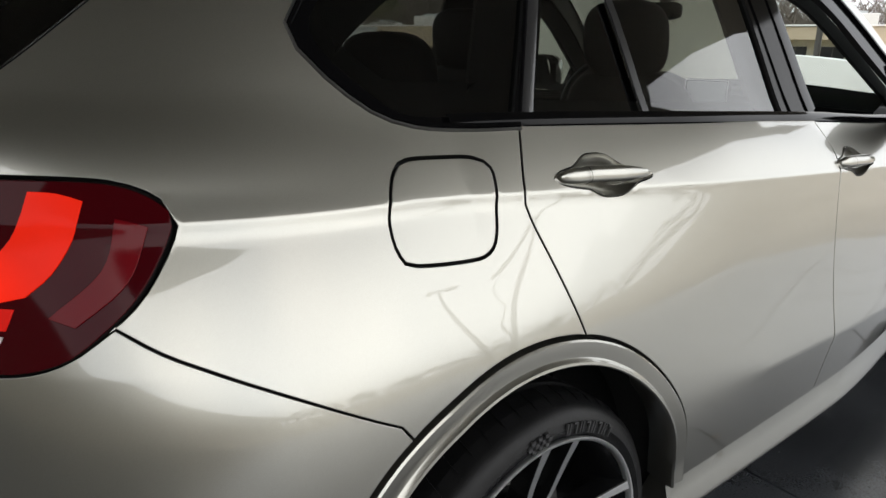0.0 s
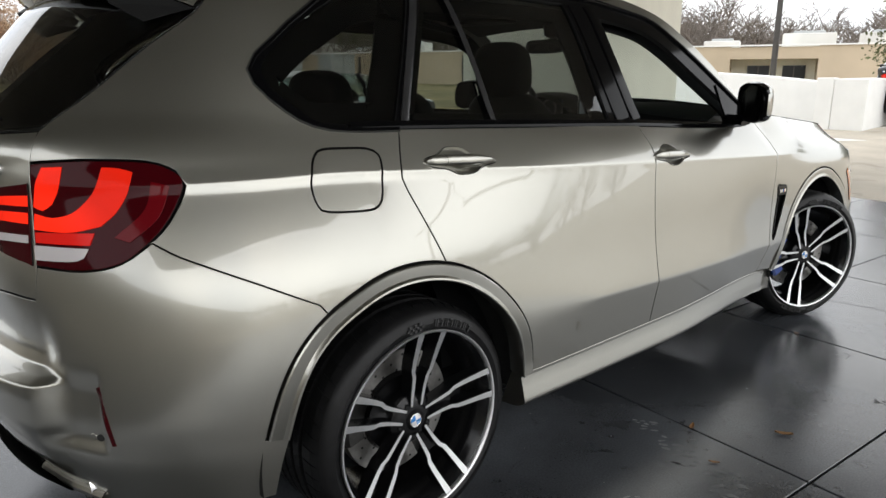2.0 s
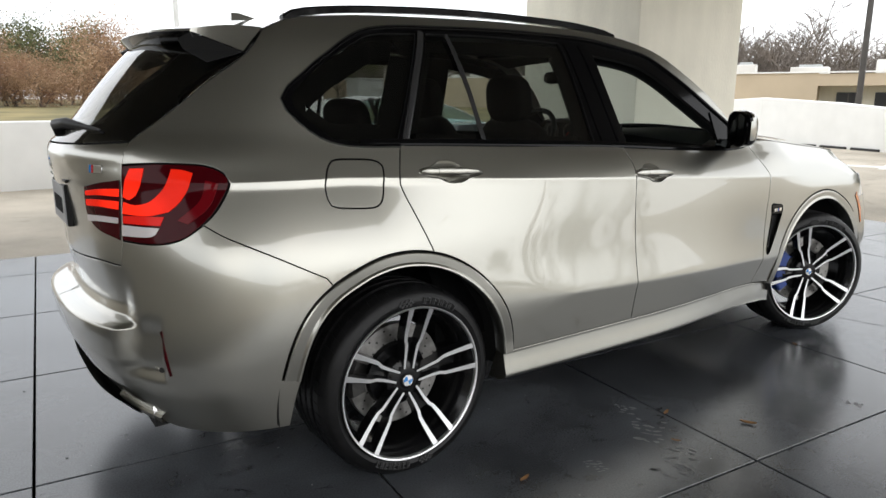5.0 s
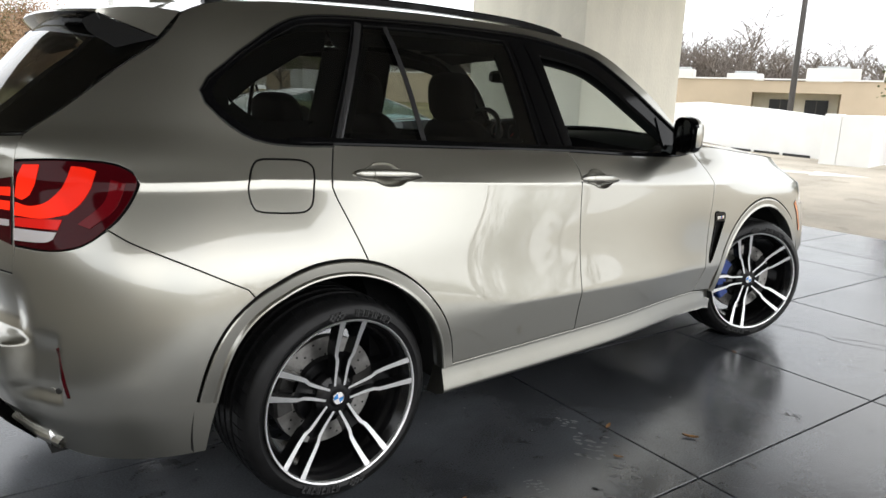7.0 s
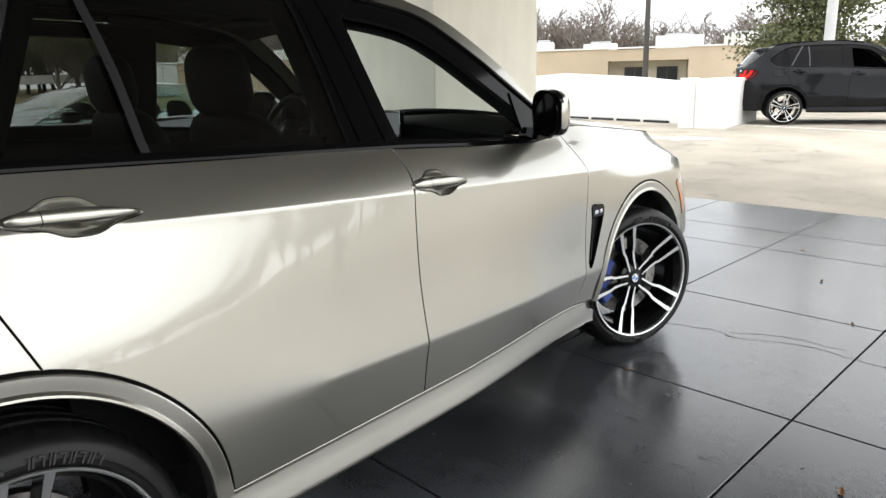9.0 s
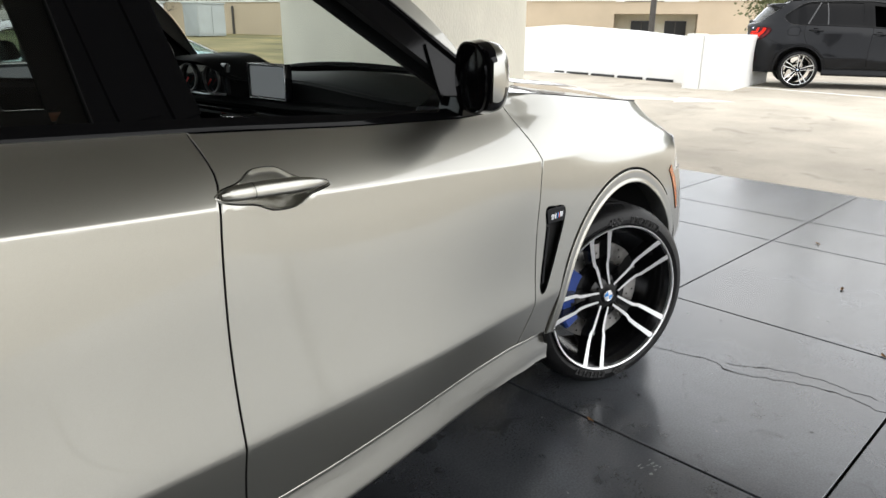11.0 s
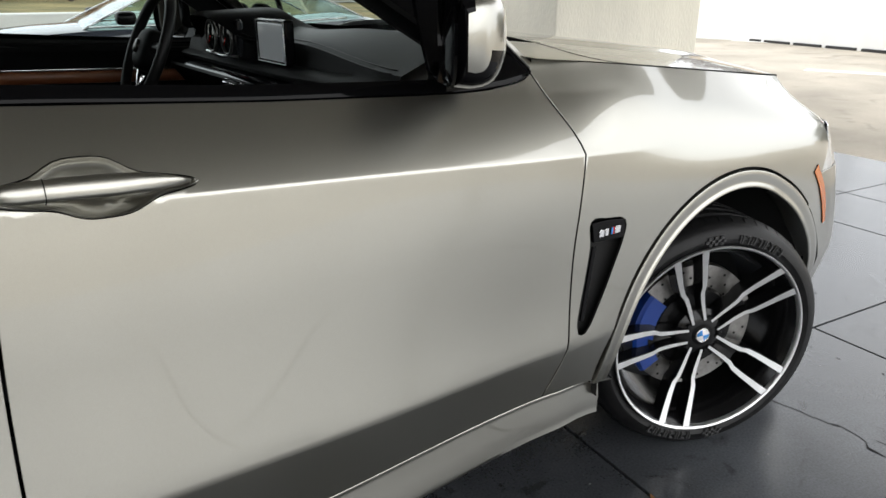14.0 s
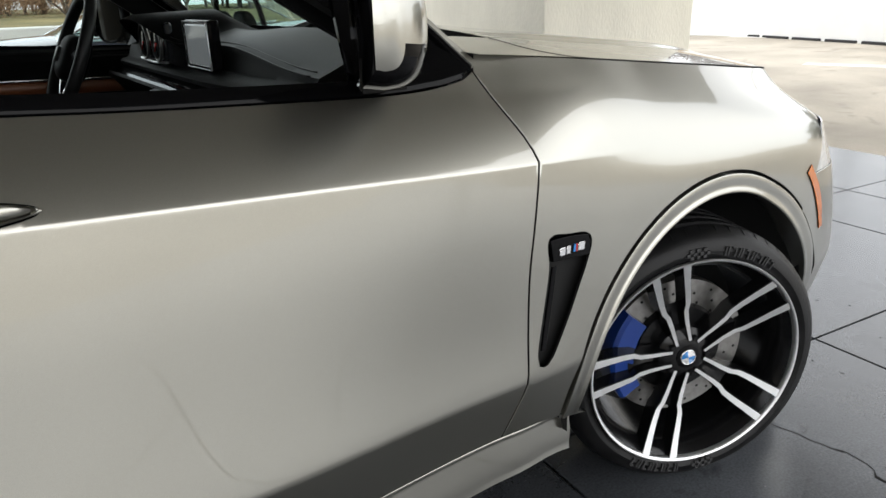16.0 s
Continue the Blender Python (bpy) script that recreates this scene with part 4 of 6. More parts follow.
    body_panel(car, "side_marker", mk, AMBER, step=st, lift=0.004, label="amber side marker")
    # tail lamps
    lamp = outline([(-0.949, 1.200), (-0.870, 1.206), (-0.792, 1.208), (-0.668, 1.202), (-0.603, 1.178), (-0.583, 1.145), (-0.621, 1.063), (-0.670, 1.008), (-0.722, 0.970), (-0.804, 0.952), (-0.935, 0.955)], [(-0.935, 0.955), (-0.944, 1.079), (-0.949, 1.200)], step=0.015)
    lamps = body_panel(car, "tail_light", lamp, LENS_RED, step=st, lift=0.004, label="dark red tail light, lit")
    inner = outline([(-0.955, 1.155), (-1.05, 1.142), (-1.138, 1.123)], [(-1.138, 1.123), (-1.146, 1.075), (-1.138, 1.027)], [(-1.138, 1.027), (-1.11, 0.998), (-1.059, 0.974), (-0.945, 0.953)], [(-0.945, 0.953), (-0.950, 1.06), (-0.955, 1.155)], step=0.015)
    inners = body_panel(car, "inner_tail_light", inner, LENS_RED, step=st, lift=0.004, label="dark red tailgate light, lit")
    bars = [
        ("light_bar", outline([(-0.915, 1.190), (-0.865, 1.192)], [(-0.865, 1.192), (-0.871, 1.145), (-0.888, 1.106)], [(-0.888, 1.106), (-0.912, 1.090), (-0.937, 1.098)], [(-0.937, 1.098), (-0.930, 1.150), (-0.915, 1.190)], step=0.01), LIT_RED),
        ("light_bar", outline([(-0.768, 1.190), (-0.730, 1.187), (-0.698, 1.178)], [(-0.698, 1.178), (-0.710, 1.130), (-0.735, 1.086), (-0.768, 1.056)], [(-0.768, 1.056), (-0.842, 1.041), (-0.935, 1.044)], [(-0.935, 1.044), (-0.934, 1.080)], [(-0.934, 1.080), (-0.888, 1.072), (-0.836, 1.084), (-0.797, 1.118), (-0.777, 1.152), (-0.768, 1.190)], step=0.012), LIT_RED),
        ("light_bar", outline([(-0.655, 1.155), (-0.615, 1.145)], [(-0.615, 1.145), (-0.641, 1.074), (-0.702, 1.019)], [(-0.702, 1.019), (-0.735, 1.030)], [(-0.735, 1.030), (-0.671, 1.090), (-0.655, 1.155)], step=0.012), LENS_DARK),
        ("light_bar", outline([(-0.933, 1.036), (-0.782, 1.039)], [(-0.782, 1.039), (-0.792, 1.012)], [(-0.792, 1.012), (-0.931, 1.013)], [(-0.931, 1.013), (-0.933, 1.036)], step=0.012), DIM_RED),
        ("reversing_lamp", outline([(-0.936, 1.005), (-0.795, 1.003)], [(-0.795, 1.003), (-0.820, 0.976), (-0.934, 0.971)], [(-0.934, 0.971), (-0.936, 1.005)], step=0.012), LENS_WHITE),
    ]
    for nm, p, mt in bars:
        for k, lm in zip((False, True), lamps):
            v, f, n = skin(flank, p, (), 0.02, 0.0, 0.003, 0.0065, mirror=k)
            mesh_object(nm, v, f, mt, lm, normals=n)
    for a, b, c, d, mt in ((1.107, 1.123, 1.098, 1.092, LIT_RED), (1.077, 1.081, 1.056, 1.057, LIT_RED), (1.023, 1.027, 1.010, 1.002, LENS_WHITE)):
        p = outline([(-1.128, a), (-1.05, 0.5 * (a + b) + 0.002), (-0.957, b)], [(-0.957, b), (-0.957, c)], [(-0.957, c), (-1.05, 0.5 * (c + d) + 0.003), (-1.128, d)], [(-1.128, d), (-1.131, 0.5 * (a + d)), (-1.128, a)], step=0.015)
        for k, lm in zip((False, True), inners):
            v, f, n = skin(flank, p, (), 0.02, 0.0, 0.003, 0.0065, mirror=k)
            mesh_object("light_bar", v, f, mt, lm, normals=n)
    # tailgate, rear window, spoiler
    tg = outline([(-0.947, 1.274), (-0.952, 1.203)], [(-0.952, 1.203), (-0.945, 1.069), (-0.937, 0.952), (-0.947, 0.871)], [(-0.947, 0.871), (-1.111, 0.872), (CENTRE, 0.845)], [(CENTRE, 0.845), (CENTRE, 1.258)], [(CENTRE, 1.258), (-1.2, 1.262), (-0.947, 1.274)], step=0.03)
    gate = join_panels("tailgate", [skin(flank, tg, (), st, 0.002, 0.012, mirror=k) for k in (False, True)], paint, car)
    rw = outline([(-0.946, 1.278), (-1.2, 1.266), (CENTRE, 1.262)], [(CENTRE, 1.262), (CENTRE, 1.64)], [(CENTRE, 1.64), (-1.0, 1.64), (-0.461, 1.629)], [(-0.461, 1.629), (-0.515, 1.573), (-0.677, 1.479), (-0.837, 1.362), (-0.920, 1.304), (-0.946, 1.278)], step=0.03)
    join_panels("rear_window", [skin(flank, rw, (), 0.05, 0.002, 0.006, mirror=k) for k in (False, True)], PRIVACY, car, "dark tinted rear window")
    # spoiler: a painted skin that runs on from the roof, black underneath
    corner, foot = flank(-0.422, 1.664), flank(-0.515, 1.573)
    sides = np.concatenate([[-1.0, -1.0, -1.0], np.linspace(-0.97, 0.97, 25), [1.0, 1.0, 1.0]])
    drop = np.concatenate([[1.0, 0.5, 0.0], np.zeros(25), [0.0, 0.5, 1.0]])
    rows = []
    for u in np.linspace(0, 1, 9):
        row = []
        for t, dr in zip(sides, drop):
            e = abs(t)
            sg = 1 if t < 0 else -1
            root = np.array([corner[0] - 0.004, corner[1] * e * sg, corner[2] + 0.028 * (1 - t * t) + 0.002])
            root = root + dr * np.array([foot[0] - corner[0] - 0.004, sg * (foot[1] - corner[1] - 0.002), foot[2] - corner[2] + 0.006])
            trail = np.array([-0.60 - 0.09 * (1 - e ** 2.5), sg * -0.50 * e, 1.652 + 0.010 * (1 - t * t) - 0.010 * dr])
            row.append(root + (trail - root) * u + np.array([0, 0, 0.010 * math.sin(math.pi * u)]) * (1 - dr))
        rows.append(row)
    last = rows[-1]
    lip = [[p + np.array(o) for p in last] for o in ((-0.005, 0, -0.008), (0.004, 0, -0.020))]
    under = [[np.array((p[0] + dx, p[1] * k, z)) for p in last] for dx, z, k in ((0.030, 1.612, 0.97), (0.10, 1.606, 0.96), (0.20, 1.60, 0.95))]
    v, f = loft(rows + lip + under)
    m = len(sides)
    spoiler = mesh_object("roof_spoiler", v, f, None, car, "painted roof spoiler with a black underside", mats=[paint, GLOSS_BLACK], index=[1 if q[0] // m >= 9 else 0 for q in f], flat_angle=40)
    for sd in (1, -1):
        a = np.array([foot + (-0.004, 0.004, 0.004), (-0.604, -0.498, 1.640), (-0.640, -0.470, 1.618), (-0.625, -0.475, 1.585), (-0.56, -0.520, 1.540)]) * (1, sd, 1)
        b = a + np.array((0.01, 0.03 * sd, 0.0))
        v, f = loft([a, b], closed=True, caps=True)
        mesh_object("spoiler_fin", v, f if sd > 0 else [q[::-1] for q in f], TRIM_BLACK, spoiler, "black side fin", smooth=False)
    # roof, rails, screen
    edge = curve(ROOF_EDGE[:8], step=0.05)
    p = flank(edge[:, 0], edge[:, 1])
    rows = []
    for q in p:
        ts = np.linspace(-1, 1, 15)
        rows.append([(q[0], -q[1] * t, q[2] + 0.028 * (1 - t * t)) for t in ts])
    v, f = loft(rows)
    mesh_object("roof", v, [q[::-1] for q in f], paint, car, flat_angle=60)
    v, f = loft([[(x, y, z - 0.05) for x, y, z in r] for r in rows])
    mesh_object("headliner", v, f, TRIM_BLACK, car)
    edge = curve(ROOF_EDGE[7:], step=0.05)
    p = flank(edge[:, 0], edge[:, 1])
    rows = [[(q[0] + 0.10 * (1 - t * t), -q[1] * t, q[2] + 0.01 * (1 - t * t)) for t in np.linspace(-0.985, 0.985, 15)] for q in p]
    v, f = loft(rows)
    mesh_object("windscreen", v, [q[::-1] for q in f], CLEAR, car, "clear laminated windscreen").visible_shadow = False
    for sd in (1, -1):
        ln = curve([(-0.30, 1.700), (-0.1, 1.728), (0.3, 1.748), (0.7, 1.752), (1.15, 1.744), (1.48, 1.716)], step=0.06)
        q = flank(ln[:, 0], ln[:, 1]) * (1, sd, 1)
        h = np.sin(np.linspace(0, np.pi, len(q))) ** 0.3 * 0.022
        q = q + np.stack([0 * h, 0.03 * sd * np.ones_like(h), h + 0.006], 1)
        rows = []
        for a in q:
            rows.append([a + np.array(o) for o in ((0, -0.017 * sd, -0.018), (0, -0.018 * sd, 0.004), (0, -0.010 * sd, 0.011), (0, 0.010 * sd, 0.011), (0, 0.018 * sd, 0.004), (0, 0.017 * sd, -0.018))])
        v, f = loft(rows, closed=True, caps=True)
        mesh_object("roof_rail", v, f if sd > 0 else [k[::-1] for k in f], GLOSS_BLACK, car, "gloss black roof rail", flat_angle=40)
    # side glass, its frames and pillars
    frame_out = outline(QUARTER_GLASS_LOW, GLASS_TOP, [(2.278, 1.176), (2.25, 1.167), (2.20, 1.160), (2.12, 1.157), (2.0, 1.160), (1.7, 1.174), (1.5, 1.187), (1.232, 1.206), (0.6, 1.230), (0.056, 1.252)])
    qg = outline([(0.055, 1.272), (-0.155, 1.276), (-0.238, 1.310), (-0.338, 1.415), (-0.225, 1.512), (-0.030, 1.625), (0.075, 1.664), (0.262, 1.676)], [(0.262, 1.676), (0.16, 1.47), (0.055, 1.272)])
    rg = outline([(0.105, 1.268), (0.62, 1.246), (1.075, 1.228)], [(1.075, 1.228), (1.065, 1.45), (1.045, 1.672)], [(1.045, 1.672), (0.66, 1.682), (0.315, 1.678)], [(0.315, 1.678), (0.21, 1.47), (0.105, 1.268)])
    fg = outline([(1.285, 1.207), (1.5, 1.195), (1.7, 1.186), (2.10, 1.178)], [(2.10, 1.178), (2.12, 1.222), (2.00, 1.308), (1.855, 1.406), (1.72, 1.495), (1.58, 1.563), (1.43, 1.597), (1.235, 1.620)], [(1.235, 1.620), (1.26, 1.43), (1.285, 1.207)])
    frames = body_panel(car, "window_frame", frame_out, GLOSS_BLACK, [qg, rg, fg], step=st, lift=-0.004, gap=0.0015, lip=0.02, label="gloss black window surround and pillars")
    for nm, g, sides in (("quarter_window", qg, (False, True)), ("rear_door_window", rg, (False, True)), ("front_door_window", fg, (True,))):
        for k in sides:
            v, f, n = skin(flank, g, (), 0.05, -0.006, 0.004, -0.014, mirror=k)
            mesh_object(nm, v, f, (CLEAR if nm[0] == "f" else PRIVACY) if detail else GLOSS_BLACK, car, "clear door glass" if nm[0] == "f" else "dark privacy glass", normals=n)
    if detail:
        # black trim inside the pillars, which leaves small openings
        body_panel(car, "pillar_liner", inset(frame_out, 0.012), LEATHER, [inset(qg, 0.075), inset(rg, 0.045), inset(fg, 0.004)], step=0.06, gap=0.0, lip=0.012, surf=deeper(flank, 0.055), label="black trim inside the pillars")
    # bright edge of the surround, pillar bars, belt moulding
    ribbon(car, "window_moulding", curve(QUARTER_GLASS_LOW + GLASS_TOP[1:], step=0.03), 0.010, GLOSS_BLACK, lift=0.006)
    rim_line = curve(QUARTER_GLASS_LOW + GLASS_TOP[1:], step=0.03)
    along = np.gradient(rim_line, axis=0)
    along /= np.linalg.norm(along, axis=1)[:, None]
    ribbon(car, "bright_edge", rim_line + 0.0075 * np.stack([-along[:, 1], along[:, 0]], 1), 0.005, STEEL, lift=0.005)
    ribbon(car, "belt_moulding", curve([(-0.10, 1.262), (0.056, 1.260), (0.6, 1.239), (1.232, 1.209), (1.5, 1.191), (1.7, 1.178), (2.0, 1.165), (2.12, 1.163), (2.20, 1.167), (2.25, 1.174)], step=0.05), 0.024, GLOSS_BLACK, lift=0.005)
    ribbon(car, "belt_line", curve([(-0.08, 1.2545), (0.056, 1.2525), (0.6, 1.2315), (1.232, 1.2020), (1.5, 1.1845), (1.7, 1.1715), (2.0, 1.1575), (2.12, 1.1555), (2.20, 1.1595), (2.25, 1.1675)], step=0.05), 0.005, STEEL, lift=0.004)
    ribbon(car, "division_bar", curve([(0.445, 1.245), (0.436, 1.45), (0.405, 1.675)], step=0.05), 0.022, SATIN, lift=0.0)
    ribbon(car, "pillar_trim", curve([(0.082, 1.262), (0.185, 1.47), (0.288, 1.680)], step=0.05), 0.026, SATIN, lift=0.003)
    ribbon(car, "pillar_trim", curve([(1.160, 1.228), (1.135, 1.45), (1.105, 1.672)], step=0.05), 0.080, GLOSS_BLACK, lift=0.0)
    ribbon(car, "pillar_trim", curve([(1.255, 1.224), (1.222, 1.45), (1.182, 1.668)], step=0.05), 0.058, GLOSS_BLACK, lift=0.001)
    # vents, door handles
    for k, wg in zip((False, True), wings):
        v, f, n = skin(deeper(flank, 0.03), inset(vent, -0.012), (), 0.04, 0.0, 0, mirror=k)
        vb = mesh_object("side_vent", v, f, DARK, wg, "black side vent behind the wheel", normals=n)
        plate = outline([(2.384, 0.838), (2.44, 0.836), (2.492, 0.829)], [(2.492, 0.829), (2.500, 0.812), (2.494, 0.785)], [(2.494, 0.785), (2.44, 0.789), (2.392, 0.792)], [(2.392, 0.792), (2.384, 0.838)], step=0.012)
        v, f, n = skin(flank, plate, (), 0.03, 0.0, 0.012, 0.002, mirror=k)
        vp = mesh_object("vent_badge", v, f, GLOSS_BLACK, wg, "gloss black badge plate with small chrome bars", normals=n)
        for s0, s1, mt in ((2.406, 2.421, CHROME), (2.426, 2.436, CHROME), (2.447, 2.451, ENAMEL_BLUE), (2.453, 2.457, ENAMEL_RED), (2.460, 2.478, CHROME)):
            p = outline([(s0, 0.802), (s1, 0.801)], [(s1, 0.801), (s1 + 0.002, 0.817)], [(s1 + 0.002, 0.817), (s0 + 0.002, 0.818)], [(s0 + 0.002, 0.818), (s0, 0.802)], step=0.01)
            v, f, n = skin(flank, p, (), 0.03, 0.0, 0.002, 0.0045, mirror=k)
            mesh_object("badge_bar", v, f, mt, vp, normals=n)
        blade = curve([(2.395, 0.780), (2.382, 0.70), (2.362, 0.60)], step=0.02)
        ribbon(wg, "vent_edge", blade, 0.012, GLOSS_BLACK, lift=0.002, both=False, surf=flank if not k else (lambda a, b: flank(a, b) * (1, -1, 1)))
    for door_pair, sx, sz in ((rd, 0.110, 1.151), (fd, 1.242, 1.083)):
        for k, dr in zip((False, True), door_pair):
            door_handle(dr, sx, sz, paint, k)
    # mirrors
    for sd in (1, -1):
        door_mirror(fd[0 if sd > 0 else 1], sd, paint)
    tail_details(car, bumper, gate, paint)
    for x, half, sp_r in ((REAR_AXLE, 0.164, 82.5), (FRONT_AXLE, 0.142, 109.5)):
        for sd in (1, -1):
            a = steer if x > 1 else 0.0
            wheel(car, x, sd, a, sp_r, half, detail)
            if detail:
                caliper(car, x, sd, (178 if sd > 0 else 2) if x > 1 else (172 if sd > 0 else 8), a)
    return car


HANDLE_LONG, HANDLE_FALL = 0.262, -0.057


def handle_dish(sx, sz, k=1.0):
    """Outline of the dish behind a handle, in the skin's own coordinates."""
    pts = []
    for a in np.linspace(0, 2 * math.pi, 72, endpoint=False):
        c, w = math.cos(a), math.sin(a)
        u = 0.5 + 0.525 * c * (1 - 0.0 * w)
        mid = 0.45 if w > 0 else 0.54
        lump = math.exp(-((u - mid) / 0.215) ** 4)
        taper = np.interp(u, (-0.03, 0.2, 0.6, 1.03), (1.0, 1.0, 0.9, 0.55))
        z = w * (0.0215 * taper + (0.021 if w > 0 else 0.017) * lump)
        pts.append((sx + (0.5 + (u - 0.5) * k) * HANDLE_LONG, sz + u * HANDLE_LONG * HANDLE_FALL + z * k))
    return np.array(pts)


def door_handle(door, sx, sz, paint, mirror):
    """A pull handle over a dished recess."""
    sg = (1, -1, 1) if mirror else (1, 1, 1)
    def at(u, w, h):
        s, z = sx + u * HANDLE_LONG, sz + u * HANDLE_LONG * HANDLE_FALL + w
        a = flank(np.array([s]), np.array([z]))[0]
        n = grid_normals(flank, np.array([s]), np.array([z]))[0]
        return (a + n * h) * sg
    rows = []
    for u in np.linspace(0.0, 1.0, 33):
        t = np.interp(u, (0, 0.04, 0.12, 0.3, 0.6, 0.8, 0.93, 1.0), (0.005, 0.0105, 0.013, 0.0135, 0.0135, 0.0108, 0.006, 0.002))
        h = np.interp(u, (0, 0.06, 0.3, 0.7, 0.92, 1.0), (0.006, 0.018, 0.024, 0.024, 0.015, 0.006))
        rows.append([at(u, -t * 0.9, h - 0.016), at(u, -t, h - 0.006), at(u, -t * 0.8, h - 0.002), at(u, t * 0.25, h + 0.002), at(u, t * 0.75, h + 0.0008), at(u, t, h - 0.005), at(u, t * 0.9, h - 0.016)])
    v, f = loft(rows, closed=True, caps=True)
    hd = mesh_object("door_handle", v, f if mirror else [q[::-1] for q in f], paint, door, flat_angle=50)
    rings = []
    for k, h in ((1.05, -0.0004), (1.035, 0.0020), (1.015, 0.0026), (0.998, 0.0004), (0.985, -0.005), (0.95, -0.0095), (0.82, -0.0165), (0.5, -0.0255), (0.1, -0.0285)):
        q = handle_dish(sx, sz, k)
        n = grid_normals(flank, q[:, 0], q[:, 1])
        rings.append((flank(q[:, 0], q[:, 1]) + n * h) * sg)
    v, f = loft(rings, closed=True)
    f.append(tuple(range(len(v) - 72, len(v))))
    mesh_object("handle_recess", v, [q[::-1] for q in f] if mirror else f, paint, hd, "dished recess behind the handle", flat_angle=60)
    rows = [[at(u, w, h) for w, h in ((-0.0132, 0.0), (-0.0134, 0.019), (-0.0098, 0.0242), (0, 0.0276), (0.0098, 0.0242), (0.0134, 0.019), (0.0132, 0.0))] for u in (0.236, 0.242)]
    v, f = loft(rows)
    mesh_object("handle_joint", v, f, DARK, hd)


def door_mirror(door, sd, paint):
    """Wing mirror: painted cap, black foot and lower shell, silvered glass facing aft."""
    def row(o, dp, z0, z1, back):
        y, cx, zc, hz = 0.845 + o, 2.045 - 0.45 * o, (z0 + z1) / 2, (z1 - z0) / 2
        r = [(cx + dp * math.cos(radians(a)) ** 0.65, -sd * y, zc + hz * math.copysign(abs(math.sin(radians(a))) ** 0.8, a)) for a in np.linspace(-90, 90, 17)]
        return r + [(cx - back, -sd * y, zc + hz * 0.93), (cx - back, -sd * y, zc - hz * 0.93)]
    shape = ((0.0, 0.030, 1.215, 1.315, 0.02), (0.012, 0.055, 1.195, 1.340, 0.03), (0.04, 0.078, 1.180, 1.357, 0.035), (0.09, 0.088, 1.175, 1.362, 0.035), (0.135, 0.083, 1.180, 1.355, 0.035), (0.162, 0.066, 1.190, 1.340, 0.03), (0.176, 0.036, 1.212, 1.312, 0.015))
    v, f = loft([row(*q) for q in shape], closed=True, caps=True)
    idx = [1 if np.mean([v[i][2] for i in q]) < 1.243 or (len(q) == 4 and all(i % 19 in (0, 16, 17, 18) for i in q)) else 0 for q in f]
    cap = mesh_object("door_mirror", v, f if sd < 0 else [q[::-1] for q in f], None, door, "painted mirror cap over a black lower shell", mats=[paint, GLOSS_BLACK], index=idx, flat_angle=55)
    rows = []
    for k, dx in ((1.0, -0.036), (0.93, -0.040), (0.86, -0.030)):
        q = []
        for a in np.linspace(0, 360, 32, endpoint=False):
            c, w = math.cos(radians(a)), math.sin(radians(a))
            o = 0.090 + 0.082 * k * math.copysign(abs(c) ** 0.78, c)
            q.append((2.045 - 0.45 * o + dx, -sd * (0.845 + o), 1.268 + 0.088 * k * math.copysign(abs(w) ** 0.8, w) - 0.012 * c))
        rows.append(q)
    v, f = loft(rows, closed=True)
    mesh_object("mirror_bezel", v, f if sd < 0 else [q[::-1] for q in f], GLOSS_BLACK, cap, flat_angle=40)
    n = len(rows[2])
    rows[2] = [(2.008 + 0.10 * (abs(y) - 0.935) - 0.16 * (z - 1.268), y, z) for x, y, z in rows[2]]
    mesh_object("mirror_glass", rows[2], [tuple(range(n)) if sd < 0 else tuple(range(n))[::-1]], MIRROR, cap, "silvered mirror glass", smooth=False)
    foot = [[(x + 0.03 * k, -sd * y, z) for x, z in ((2.00, 1.164 + k * 0.008), (2.085, 1.164 + k * 0.008), (2.08, 1.205), (2.01, 1.210))] for k, y in ((1, 0.775), (0.6, 0.82), (0.2, 0.85), (0, 0.885))]
    v, f = loft(foot, closed=True, caps=True)
    mesh_object("mirror_foot", v, f if sd > 0 else [q[::-1] for q in f], GLOSS_BLACK, cap, "gloss black mirror foot", flat_angle=40)
    sail = outline([(2.02, 1.190), (2.26, 1.170)], [(2.26, 1.170), (2.285, 1.182)], [(2.285, 1.182), (2.15, 1.260), (2.03, 1.345)], [(2.03, 1.345), (2.02, 1.190)], step=0.04)
    v, f, nn = skin(flank, sail, (), 0.05, 0.0, 0.01, 0.003, mirror=sd < 0)
    mesh_object("mirror_sail", v, f, GLOSS_BLACK, cap, "gloss black corner panel", normals=nn)


